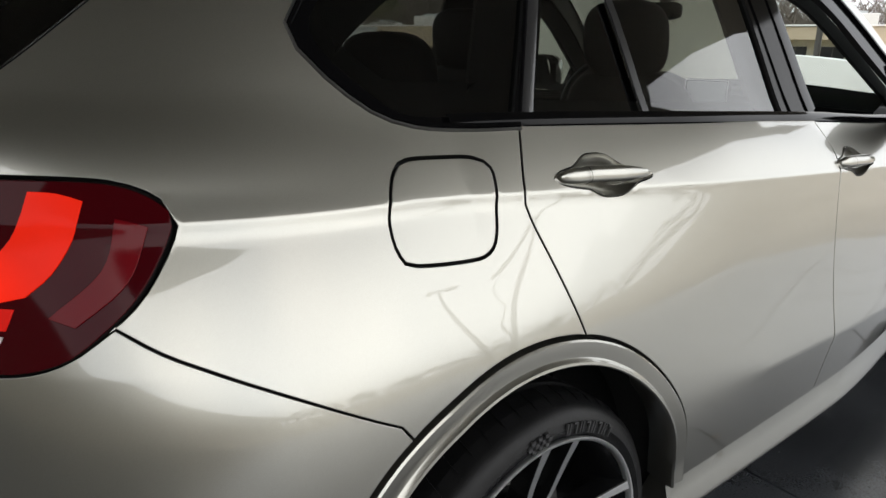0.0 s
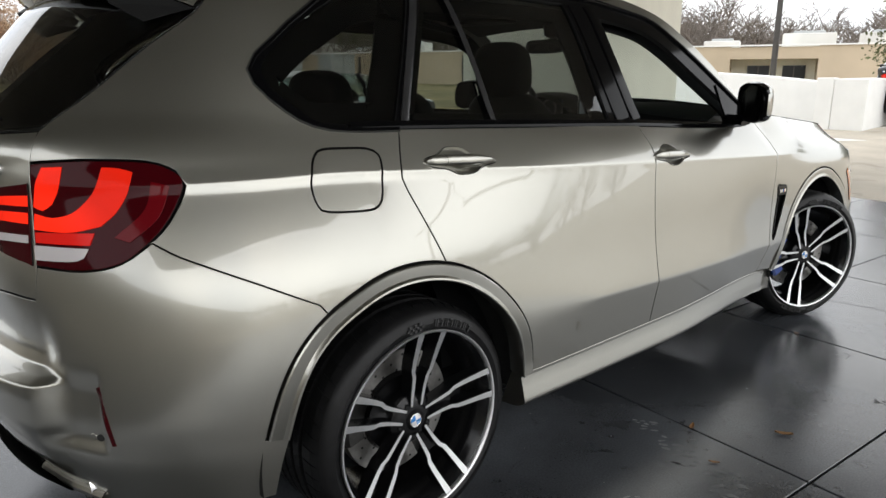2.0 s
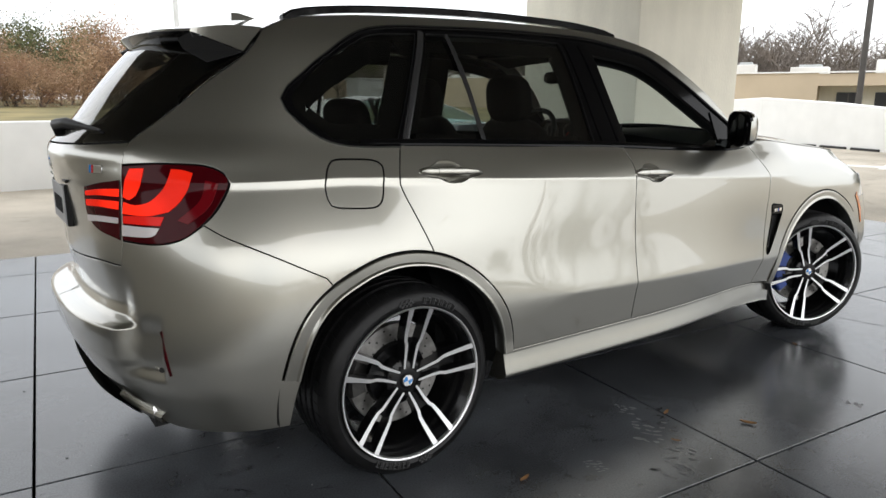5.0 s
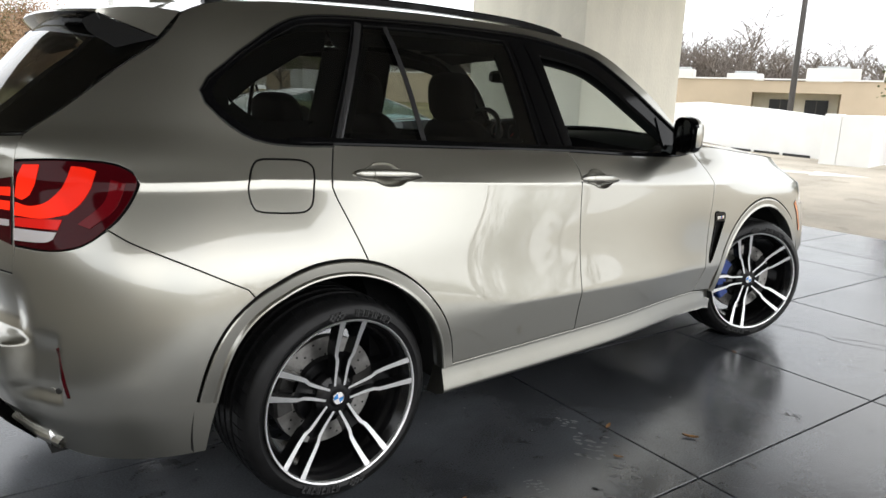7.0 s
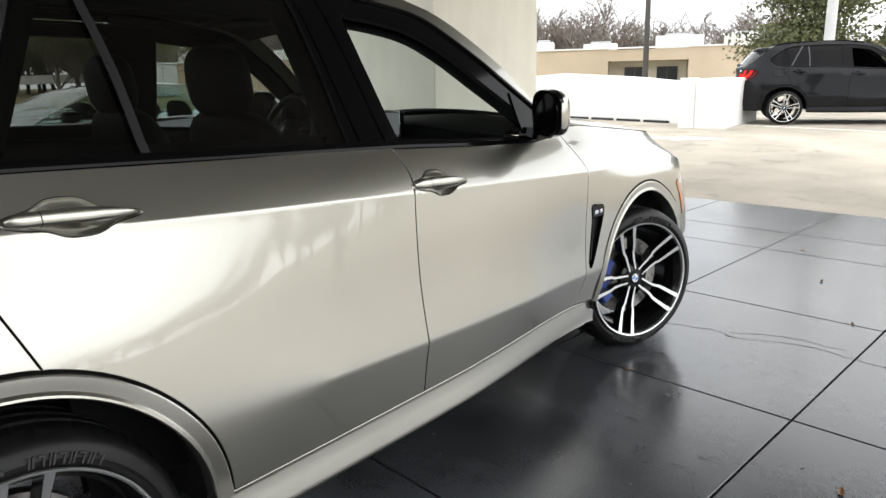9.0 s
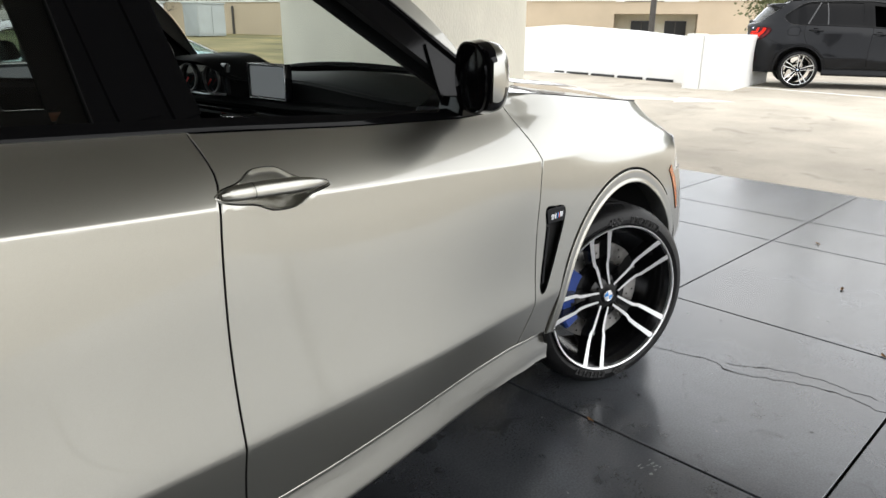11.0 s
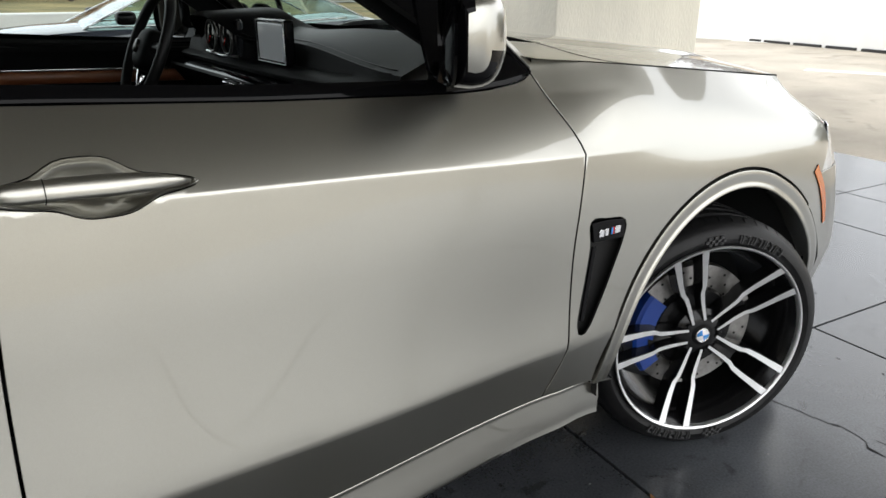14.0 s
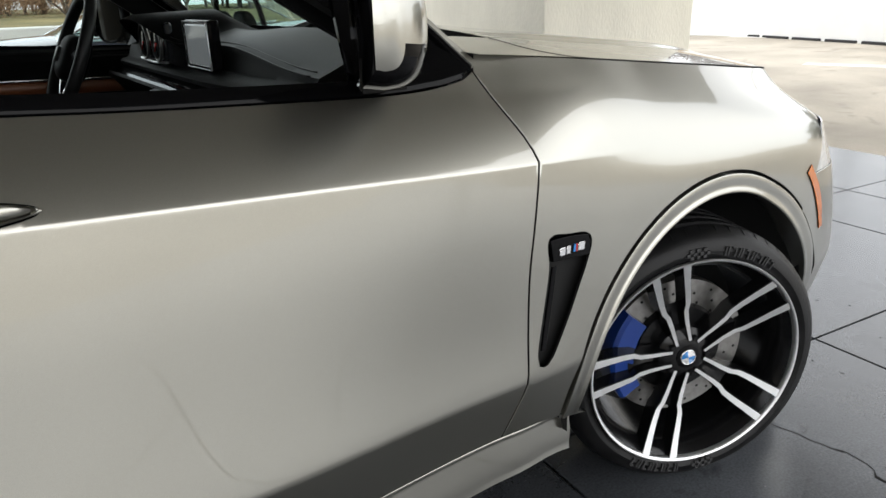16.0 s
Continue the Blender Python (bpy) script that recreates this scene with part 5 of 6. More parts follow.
def tail_details(car, bumper, gate, paint):
    """Bumper shelf, diffuser, exhausts, sensor, plate, wiper, badges."""
    def rear(s, z, d=0.0):
        p = flank(np.array([s]), np.array([z]))[0]
        n = grid_normals(flank, np.array([s]), np.array([z]))[0]
        return p + n * d
    rows = [[rear(s, z, d) for z, d in ((0.40, 0.035), (0.34, 0.02), (0.27, -0.06), (0.25, -0.2))] for s in np.linspace(-0.93, CENTRE, 14)]
    v, f = loft(rows)
    n = len(v)
    mesh_object("diffuser", np.vstack([v, v * (1, -1, 1)]), [q[::-1] for q in f] + [tuple(i + n for i in q) for q in f], TRIM_BLACK, bumper, "black lower diffuser", flat_angle=40)
    for sd in (1, -1):
        for y in (0.44, 0.56):
            v, f = lathe([(0.036, 0.10), (0.041, 0.10), (0.0435, 0.0), (0.045, -0.10), (0.043, -0.112), (0.039, -0.10), (0.037, 0.05)], 32)
            v = v[:, [1, 0, 2]]
            ob = mesh_object("exhaust_tip", v + np.array([-0.745 + 0.05 * (y - 0.44), -sd * y, 0.352]), f, CHROME, bumper, "chrome exhaust tip", flat_angle=40)
        # thin red reflector at the edge of the pressed corner
        refl = outline([(-0.788, 0.672), (-0.772, 0.60), (-0.761, 0.523)], [(-0.761, 0.523), (-0.768, 0.521)], [(-0.768, 0.521), (-0.781, 0.60), (-0.797, 0.666)], [(-0.797, 0.666), (-0.788, 0.672)], step=0.02)
        v, f, nn = skin(flank, refl, (), 0.01, 0.0, 0.004, 0.002, mirror=sd < 0)
        mesh_object("reflector", v, f, LENS_RED, bumper, "thin red reflector", normals=nn)
        t = np.linspace(0, 2 * math.pi, 20, endpoint=False)
        for ds in (-0.008, 0.010):
            disc = outline(np.stack([-0.812 + ds + 0.0085 * np.cos(t), 0.532 + 0.0085 * np.sin(t)], 1), step=0.01)
            v, f, nn = skin(flank, disc, (), 0.01, 0.0, 0.003, 0.0025, mirror=sd < 0)
            mesh_object("parking_sensor", v, f, STEEL if ds > 0 else paint, bumper, "round parking sensor", normals=nn)
    ribbon(bumper, "bumper_lip", curve([(-1.02, 0.385), (-0.95, 0.362), (-0.88, 0.345), (-0.83, 0.338)], step=0.02), 0.034, paint, lift=0.016, label="light lip over the exhaust")
    # number plate with its holder
    x = -0.985
    part("number_plate", box_bm(x - 0.012, x + 0.02, -0.16, 0.16, 0.957, 1.113, 0.004), TRIM_BLACK, gate, "dark plate holder")
    pl = part("plate_face", box_bm(x - 0.016, x - 0.011, -0.152, 0.152, 0.965, 1.105, 0.001), PLATE, gate, "blank grey plate")
    for i in range(5):
        part("plate_bar", box_bm(x - 0.018, x - 0.0155, -0.10 + i * 0.044, -0.075 + i * 0.044, 1.0, 1.06), DARK, pl)
    part("plate_handle", box_bm(x - 0.012, x + 0.02, -0.2, 0.2, 1.122, 1.134, 0.004), TRIM_BLACK, gate)
    for j, (sa, sb, mt) in enumerate(((-1.087, -1.096, ENAMEL_BLUE), (-1.077, -1.086, ENAMEL_RED), (-1.034, -1.073, CHROME))):
        p = outline([(sb, 1.172), (sa, 1.172)], [(sa, 1.172), (sa, 1.198)], [(sa, 1.198), (sb, 1.198)], [(sb, 1.198), (sb, 1.172)], step=0.01)
        v, f, nn = skin(flank, p, (), 0.03, 0.0, 0.003, 0.004)
        mesh_object("badge_bar", v, f, mt, gate, normals=nn)
    v, f = lathe([(0.0, -0.012), (0.026, -0.011), (0.040, -0.006), (0.041, 0.01)], 32)
    v = v[:, [1, 0, 2]]
    rb = mesh_object("roundel", v + np.array([-1.004, 0, 1.195]), f, GLOSS_BLACK, gate, "round badge with blue and white quarters", flat_angle=40)
    for k in range(4):
        v, f = lathe([(0.0, -0.014), (0.025, -0.0135), (0.025, -0.008)], 8, k * math.pi / 2, (k + 1) * math.pi / 2)
        mesh_object("roundel_quarter", v[:, [1, 0, 2]] + np.array([-1.004, 0, 1.195]), f, ENAMEL_BLUE if k % 2 else WHITE, rb)
    # wiper
    v, f = tube([(-0.965, 0.03, 1.285), (-0.975, 0.02, 1.322), (-0.950, -0.06, 1.330), (-0.915, -0.18, 1.320), (-0.88, -0.31, 1.310)], [0.020, 0.024, 0.020, 0.012, 0.005], 8)
    wp = mesh_object("rear_wiper", v, f, TRIM_BLACK, car, "black rear wiper arm", flat_angle=50)
    v, f = tube([(-0.935, 0.10, 1.305), (-0.925, -0.10, 1.308), (-0.875, -0.33, 1.302)], 0.006, 6)
    mesh_object("wiper_blade", v, f, RUBBER, wp)
    # aerial fin on the roof
    v, f = loft([[(-0.17, y * 0.6, 1.745), (-0.26, y * 0.5, 1.768), (-0.29, y * 0.4, 1.768), (-0.295, y, 1.735)] for y in (-0.022, -0.01, 0.01, 0.022)], closed=True, caps=True)
    mesh_object("roof_aerial", v, f, paint, car, "shark-fin aerial", flat_angle=40)


CLEAR_LAMP = material("clear_lamp", (0.62, 0.64, 0.66), 0.12, coat=1.0, vary=0.2, scale=30)
LENS_DARK = material("deep_red_lens", (0.13, 0.003, 0.006), 0.10, spec=0.2)
PLATE = material("plate_grey", (0.35, 0.35, 0.36), 0.45)
suv = vehicle("sport_utility_vehicle", "champagne-grey metallic five-door SUV parked on dark concrete, front window down", PAINT, steer=-23)
floor = tagged(part("floor", box_bm(-15.6, 6.1, -8.0, 4.88, -0.30, -0.012), JOINT), "dark sealed concrete floor in square slabs", "floor", kind="structure")
floor.matrix_world = FLOOR_M
xs_j = [-15.6, -13.5, -12.1, -10.75, -9.4, -8.0, -6.64, -5.27, -3.9, -2.52, -1.355, 0.0, 1.382, 2.755, 4.21, 4.90, 6.10]
ys_j = [-8.0, -6.8, -5.6, -4.38, -3.17, -1.96, -0.752, 0.46, 1.67, 2.90, 4.14, 4.88]
for i in range(len(xs_j) - 1):
    for j in range(len(ys_j) - 1):
        g = 0.005
        bm = box_bm(xs_j[i] + g, xs_j[i + 1] - g, ys_j[j] + g, ys_j[j + 1] - g, -0.05, 0.0, 0.002, 1)
        part("slab", bm, SLAB, floor)

column = tagged(part("column", box_bm(0, 1.95, 0, 2.5, -0.05, 4.3, 0.015), STUCCO), "cream stuccoed square column carrying the canopy", "column", kind="structure")
column.matrix_world = pose(6.15, 3.2, 0, 0, 0, -6)
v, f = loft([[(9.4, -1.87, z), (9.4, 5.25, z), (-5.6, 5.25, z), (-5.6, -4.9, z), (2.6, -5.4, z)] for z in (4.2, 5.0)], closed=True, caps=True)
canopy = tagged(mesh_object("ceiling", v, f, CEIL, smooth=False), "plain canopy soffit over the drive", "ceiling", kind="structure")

low_wall = tagged(part("wall_far", box_bm(-14, 4.6, 9.6, 9.85, -0.05, 1.05, 0.02), WALL_WHITE), "low white painted parapet wall", "wall", kind="structure")

# out of view: added so that tailgate and bumper mirror something darker
unseen_wall = tagged(part("wall_unseen", box_bm(-7.6, -7.2, -32.0, 8.0, -0.05, 2.7), BACK), "unseen plain wall added to darken the tail's reflections", "wall", kind="structure")

# ---- the cabin ----
def pillow(x0, x1, y0, y1, z0, z1, p=4.0, n=20, m=12, lean=0.0):
    """A soft block: a superellipsoid between the given limits, leaning aft with height."""
    c, h = np.array([(x0 + x1) / 2, (y0 + y1) / 2, (z0 + z1) / 2]), np.array([x1 - x0, y1 - y0, z1 - z0]) / 2
    rows = []
    def pw(a):
        return math.copysign(abs(a) ** (2 / p), a)
    for i in range(m + 1):
        b = -math.pi / 2 + math.pi * i / m
        rows.append([c + h * np.array([pw(math.cos(b)) * pw(math.cos(a)), pw(math.cos(b)) * pw(math.sin(a)), pw(math.sin(b))]) for a in np.arange(n) * 2 * math.pi / n])
    v, f = loft(rows, closed=True)
    v[:, 0] -= lean * (v[:, 2] - z0)
    return v, f


def seat(car, name, x, y, w, back_top, head_top, label):
    root = new(name)
    root.parent = car
    root["label"] = label
    v, f = pillow(x, x + 0.50, y - w, y + w, 0.55, 0.72)
    mesh_object("cushion", v, f, LEATHER, root)
    v, f = pillow(x - 0.07, x + 0.08, y - w, y + w, 0.62, back_top, 3.5, lean=0.26)
    mesh_object("backrest", v, f, LEATHER, root)
    k = 0.26 * (back_top - 0.62)
    v, f = pillow(x - 0.06 - k, x + 0.06 - k, y - w * 0.56, y + w * 0.56, back_top - 0.03, head_top, 3.0, lean=0.1)
    mesh_object("headrest", v, f, LEATHER, root)
    return root


for yy in (-0.37, 0.37):
    st_ = seat(suv, "front_seat", 1.12, yy, 0.25, 1.33, 1.53, "black leather sports seat")
    v, f = tube([(0.875, yy + 0.055 * math.cos(a), 1.425 + 0.04 * math.sin(a)) for a in np.linspace(0, 2 * math.pi, 24, endpoint=False)], 0.005, 6, closed=True)
    mesh_object("headrest_ring", v, f, CHROME, st_)
    seat(suv, "rear_seat", 0.22, yy, 0.27, 1.25, 1.42, "black leather rear seat")
v, f = pillow(-0.75, 0.05, -0.62, 0.62, 0.62, 1.02, 6)
mesh_object("parcel_cover", v, f, TRIM_BLACK, suv, "black luggage cover")
# the display is off; a weak glow stands in for mirrored sky
DISPLAY = material("display_sky_sheen", (0.10, 0.11, 0.115), 0.10, emit=(0.62, 0.68, 0.70), strength=0.07)
# dashboard: padded top with a stitched leading edge, a shelf under it, gloss trim, a hooded cluster, screen, vents
rows, edge, hem = [], [], []
for y in np.linspace(-0.72, 0.72, 73):
    hood = 0.085 * math.exp(-((y - 0.34) / 0.20) ** 4)
    mid = 0.02 * math.exp(-((y + 0.38) / 0.3) ** 2)
    side = blend(-y, 0.10, 0.70)
    own = blend(y, 0.04, 0.14)
    base = 2.035 - 0.035 * side - 0.05 * own
    lead = base - hood
    step = 1.206 - 0.030 * side - 0.020 * own + hood
    shelf = 1.140 + 0.012 * side
    rows.append([(1.98, y, 0.80), (1.955, y, 1.02), (1.925, y, 1.060), (1.905, y, 1.085), (1.898, y, 1.098), (1.903, y, 1.106), (1.925, y, 1.115), (1.950, y, 1.121),
                 (1.944, y, 1.127), (1.942, y, shelf - 0.006), (1.951, y, shelf + 0.001), (1.966, y, shelf + 0.004), (base - 0.012, y, shelf + 0.010),
                 (base - 0.004, y, step - 0.012), (lead + 0.002, y, step), (lead + 0.035, y, step + 0.012 + 0.3 * mid), (2.14, y, 1.232 + hood * 0.7 + mid), (2.25, y, 1.222 + mid), (2.40, y, 1.175)])
    edge.append((lead + 0.018, y, step + 0.0075))
    hem.append((lead + 0.003, y, step + 0.001))
v, f = loft(rows)
dash = mesh_object("dashboard", v, f, None, suv, "black leather dashboard", mats=[LEATHER, DASH, GLOSS_BLACK], index=[2 if 5 <= q[0] % 19 <= 6 else int(q[0] % 19 >= 14 and q[0] // 19 < 41) for q in f], flat_angle=38)
for nm, line in (("stitched_seam", edge[2:44]), ("stitched_seam", hem[2:44])):
    v, f = tube(line, 0.0016, 5)
    mesh_object(nm, v, f, TRIM_BLACK, dash, "dull stitched seam")
part("screen", box_bm(1.985, 2.005, -0.145, 0.045, 1.158, 1.262, 0.006, 2), DISPLAY, dash, "glossy display, its sky reflection painted as a pale glow")
part("screen_bezel", box_bm(1.987, 2.016, -0.153, 0.053, 1.150, 1.270, 0.007), GLOSS_BLACK, dash)
v, f = tube([(1.984, yy, zz) for yy, zz in ((-0.150, 1.154), (-0.150, 1.266), (0.050, 1.266), (0.050, 1.154))], 0.0022, 6, closed=True)
mesh_object("screen_edge", v, f, MACHINED, dash, "thin bright screen edge")
part("trim_line", box_bm(1.894, 1.902, -0.70, 0.10, 1.098, 1.103, 0.0015), CHROME, dash, "thin chrome line")
for y0 in (-0.125, -0.015):
    vt = part("air_vent", box_bm(1.884, 1.930, y0, y0 + 0.10, 1.045, 1.100, 0.008), TRIM_BLACK, dash, "black air vent with a bright surround")
    v, f = tube([(1.883, y0 + yy, zz) for yy, zz in ((0.004, 1.046), (0.0, 1.070), (0.004, 1.095), (0.096, 1.095), (0.100, 1.070), (0.096, 1.046))], 0.0028, 6, closed=True)
    mesh_object("vent_surround", v, f, CHROME, vt)
    for k in range(3):
        part("vent_slat", box_bm(1.880, 1.892, y0 + 0.008, y0 + 0.092, 1.054 + k * 0.014, 1.058 + k * 0.014), SATIN, vt)
    part("vent_thumb", box_bm(1.877, 1.892, y0 + 0.044, y0 + 0.056, 1.052, 1.090, 0.003), CHROME, vt)
part("instrument_panel", box_bm(1.962, 1.985, 0.15, 0.47, 1.15, 1.262, 0.01), SCREEN, dash, "dark instrument cluster")
v, f = tube([(1.958, yy, zz) for yy, zz in ((0.16, 1.156), (0.30, 1.150), (0.46, 1.156))], 0.004, 6)
mesh_object("cluster_trim", v, f, MACHINED, dash, "bright strip under the dials")
for y0 in (0.235, 0.385):
    v, f = lathe([(0.050, 0.0), (0.052, -0.008), (0.046, -0.009), (0.045, 0.0)], 32)
    mesh_object("dial_ring", v[:, [1, 0, 2]] + np.array([1.960, y0, 1.206]), f, STEEL, dash)
    v, f = tube([(1.952, y0, 1.206), (1.952, y0 + 0.022, 1.183)], 0.0025, 5)
    mesh_object("dial_needle", v, f, ENAMEL_RED, dash)
part("console", box_bm(1.2, 1.98, -0.13, 0.13, 0.5, 0.86, 0.05, 3), LEATHER, suv, "black centre console")
# steering wheel
sw = new("steering_wheel")
sw.parent = suv
sw.matrix_local = Matrix.Translation((1.745, 0.355, 1.175)) @ pose(0, 0, 0, 0, 24, 0)
ring = [(0, 0.183 * math.cos(a), 0.183 * math.sin(a)) for a in np.linspace(0, 2 * math.pi, 48, endpoint=False)]
v, f = tube(ring, 0.0165, 10, closed=True)
mesh_object("wheel_rim", v, f, TRIM_BLACK, sw, "black leather rim")
v, f = pillow(-0.03, 0.05, -0.075, 0.075, -0.07, 0.065, 3)
mesh_object("wheel_boss", v, f, LEATHER, sw)
for a in (8, 172, 270):
    e = (math.cos(radians(a)), math.sin(radians(a)))
    v, f = tube([(0.01, e[0] * r, e[1] * r) for r in (0.05, 0.11, 0.175)], [0.022, 0.014, 0.012], 8)
    mesh_object("wheel_spoke", v, f, TRIM_BLACK if a < 200 else CHROME, sw)
v, f = lathe([(0.0, -0.037), (0.020, -0.036), (0.022, -0.03)], 24)
mesh_object("boss_badge", v[:, [1, 0, 2]], f, STEEL, sw)
# inner door panels with a brown band
for sd in (1, -1):
    rows = []
    for x in np.linspace(0.2, 2.2, 21):
        zb = float(belt(x) - 0.012 * blend(x, 1.0, 1.5))
        rows.append([(x, -sd * y, z) for y, z in ((0.80, 0.45), (0.775, 0.70), (0.70, 0.80), (0.72, 0.86), (0.765, 0.92), (0.765, zb - 0.08), (0.745, zb - 0.035), (0.765, zb - 0.015))])
    v, f = loft(rows)
    dp = mesh_object("door_card", v, f, LEATHER, suv, "black inner door panel", flat_angle=40)
    rows = [[(x, -sd * y, z + float(belt(x)) - 1.19) for y, z in ((0.760, 1.035), (0.752, 1.038), (0.752, 1.075), (0.760, 1.078))] for x in np.linspace(1.28, 2.05, 9)]
    v, f = loft(rows, closed=True, caps=True)
    mesh_object("door_trim_band", v, f, TAN, dp, "brown trim band")
    rows = [[(x, -sd * y, z + float(belt(x)) - 1.19) for y, z in ((0.760, 1.080), (0.750, 1.080), (0.750, 1.086), (0.760, 1.086))] for x in np.linspace(1.28, 2.05, 9)]
    v, f = loft(rows, closed=True, caps=True)
    mesh_object("door_trim_line", v, f, CHROME, dp)
# rear-view mirror under the screen top
v, f = pillow(1.60, 1.64, -0.12, 0.12, 1.50, 1.57, 4)
rv = mesh_object("rear_view_mirror", v, f, GLOSS_BLACK, suv, "black rear-view mirror")
v, f = tube([(1.64, 0, 1.54), (1.72, 0, 1.60), (1.74, 0, 1.66)], 0.018, 8)
mesh_object("mirror_stem", v, f, TRIM_BLACK, rv)
v, f = pillow(1.66, 1.76, -0.06, 0.06, 1.58, 1.68, 4)
mesh_object("sensor_pod", v, f, TRIM_BLACK, rv)
for yy in (-0.36, 0.36):
    v, f = pillow(1.42, 1.62, yy - 0.2, yy + 0.2, 1.655, 1.675, 5)
    mesh_object("sun_visor", v, f, TRIM_BLACK, suv, "black sun visor")

# ---- surroundings ----
def wall_run(name, pts, t, label):
    """A parapet along points of (x, y, base, top)."""
    p = np.array(pts, float)
    d = np.gradient(p[:, :2], axis=0)
    d /= np.linalg.norm(d, axis=1)[:, None]
    n = np.stack([-d[:, 1], d[:, 0]], 1) * t / 2
    rows = []
    for q, k in zip(p, n):
        rows.append([(*(q[:2] - k), q[2] - 0.2), (*(q[:2] - k), q[3] - 0.02), (*(q[:2] - 0.85 * k), q[3]), (*(q[:2] + 0.85 * k), q[3]), (*(q[:2] + k), q[3] - 0.02), (*(q[:2] + k), q[2] - 0.2)])
    v, f = loft(rows, closed=True, caps=True)
    return tagged(mesh_object(name, v, f, WALL_WHITE, smooth=False), label, "wall", kind="structure")


wall_run("wall_east", [(16.2, 3.9, 0.2, 1.16), (16.7, 5.6, 0.2, 1.30), (17.4, 8.0, 0.2, 1.42), (17.1, 11.0, 0.2, 1.22), (16.4, 16.0, 0.2, 1.0)], 0.25, "long white painted parapet wall")
pier = tagged(part("wall_pier", box_bm(0.0, 0.34, -0.34, 0.0, -0.1, 1.06, 0.015), WALL_WHITE), "square white painted concrete pier", "wall", kind="structure")
pier.matrix_world = pose(15.05, 3.72, 0.2, 0, 0, 6)
pier_b = tagged(part("wall_pier_side", box_bm(0.03, 2.6, -1.0, -0.345, -0.1, 1.04, 0.015), WALL_WHITE), "white painted concrete retaining block", "wall", kind="structure")
pier_b.matrix_world = pose(15.05, 3.72, 0.2, 0, 0, 2)

far_suv = vehicle("parked_vehicle", "black five-door SUV parked on the tan apron", BLACK_PAINT, detail=False)
far_suv.matrix_world = pose(17.3, 2.2, 0.195, 0, 0, -70)

ROAD_WHITE = material("worn_road_paint", (0.75, 0.74, 0.70), 0.7, vary=0.08, scale=3)
def ground_mark(name, pts, label):
    """A thin painted mark that lies on the apron."""
    n = len(pts)
    lo = [(x, y, float(rise(x)) - 0.011) for x, y in pts]
    hi = [(x, y, float(rise(x)) - 0.004) for x, y in pts]
    v, f = loft([lo, hi], closed=True, caps=True)
    return tagged(mesh_object(name, v, f, ROAD_WHITE, smooth=False), label, "road marking", kind="structure")
for k, (ax, ay) in enumerate(((13.2, 3.05), (17.3, 7.2))):
    c, s = math.cos(radians(-77)), math.sin(radians(-77))
    shape = [(-1.3, -0.12), (0.0, -0.12), (0.0, -0.36), (1.0, 0.0), (0.0, 0.36), (0.0, 0.12), (-1.3, 0.12)]
    ground_mark("road_arrow", [(ax + c * u - s * w, ay + s * u + c * w) for u, w in shape], "worn white arrow painted on the paving")
for ax, ay, bx, by in ((16.3, 3.4, 15.1, -1.6), (18.6, 2.2, 17.4, -3.8)):
    d = np.array([bx - ax, by - ay]) / math.hypot(bx - ax, by - ay)
    n = np.array([-d[1], d[0]]) * 0.05
    ground_mark("bay_line", [(ax + n[0], ay + n[1]), (bx + n[0], by + n[1]), (bx - n[0], by - n[1]), (ax - n[0], ay - n[1])], "white parking bay line on the paving")
KERB = material("dark_wheel_stop", (0.03, 0.03, 0.03), 0.8)
for k in range(5):
    b = part("wheel_stop", box_bm(-0.38, 0.38, -0.06, 0.06, -0.02, 0.05, 0.015), KERB)
    tagged(b, "dark rubber strip at the foot of the white wall", "kerb", "rubber strips")
    b.matrix_world = pose(16.33 + 0.25 * k, 4.75 + 0.86 * k, 0.2, 0, 0, 74)


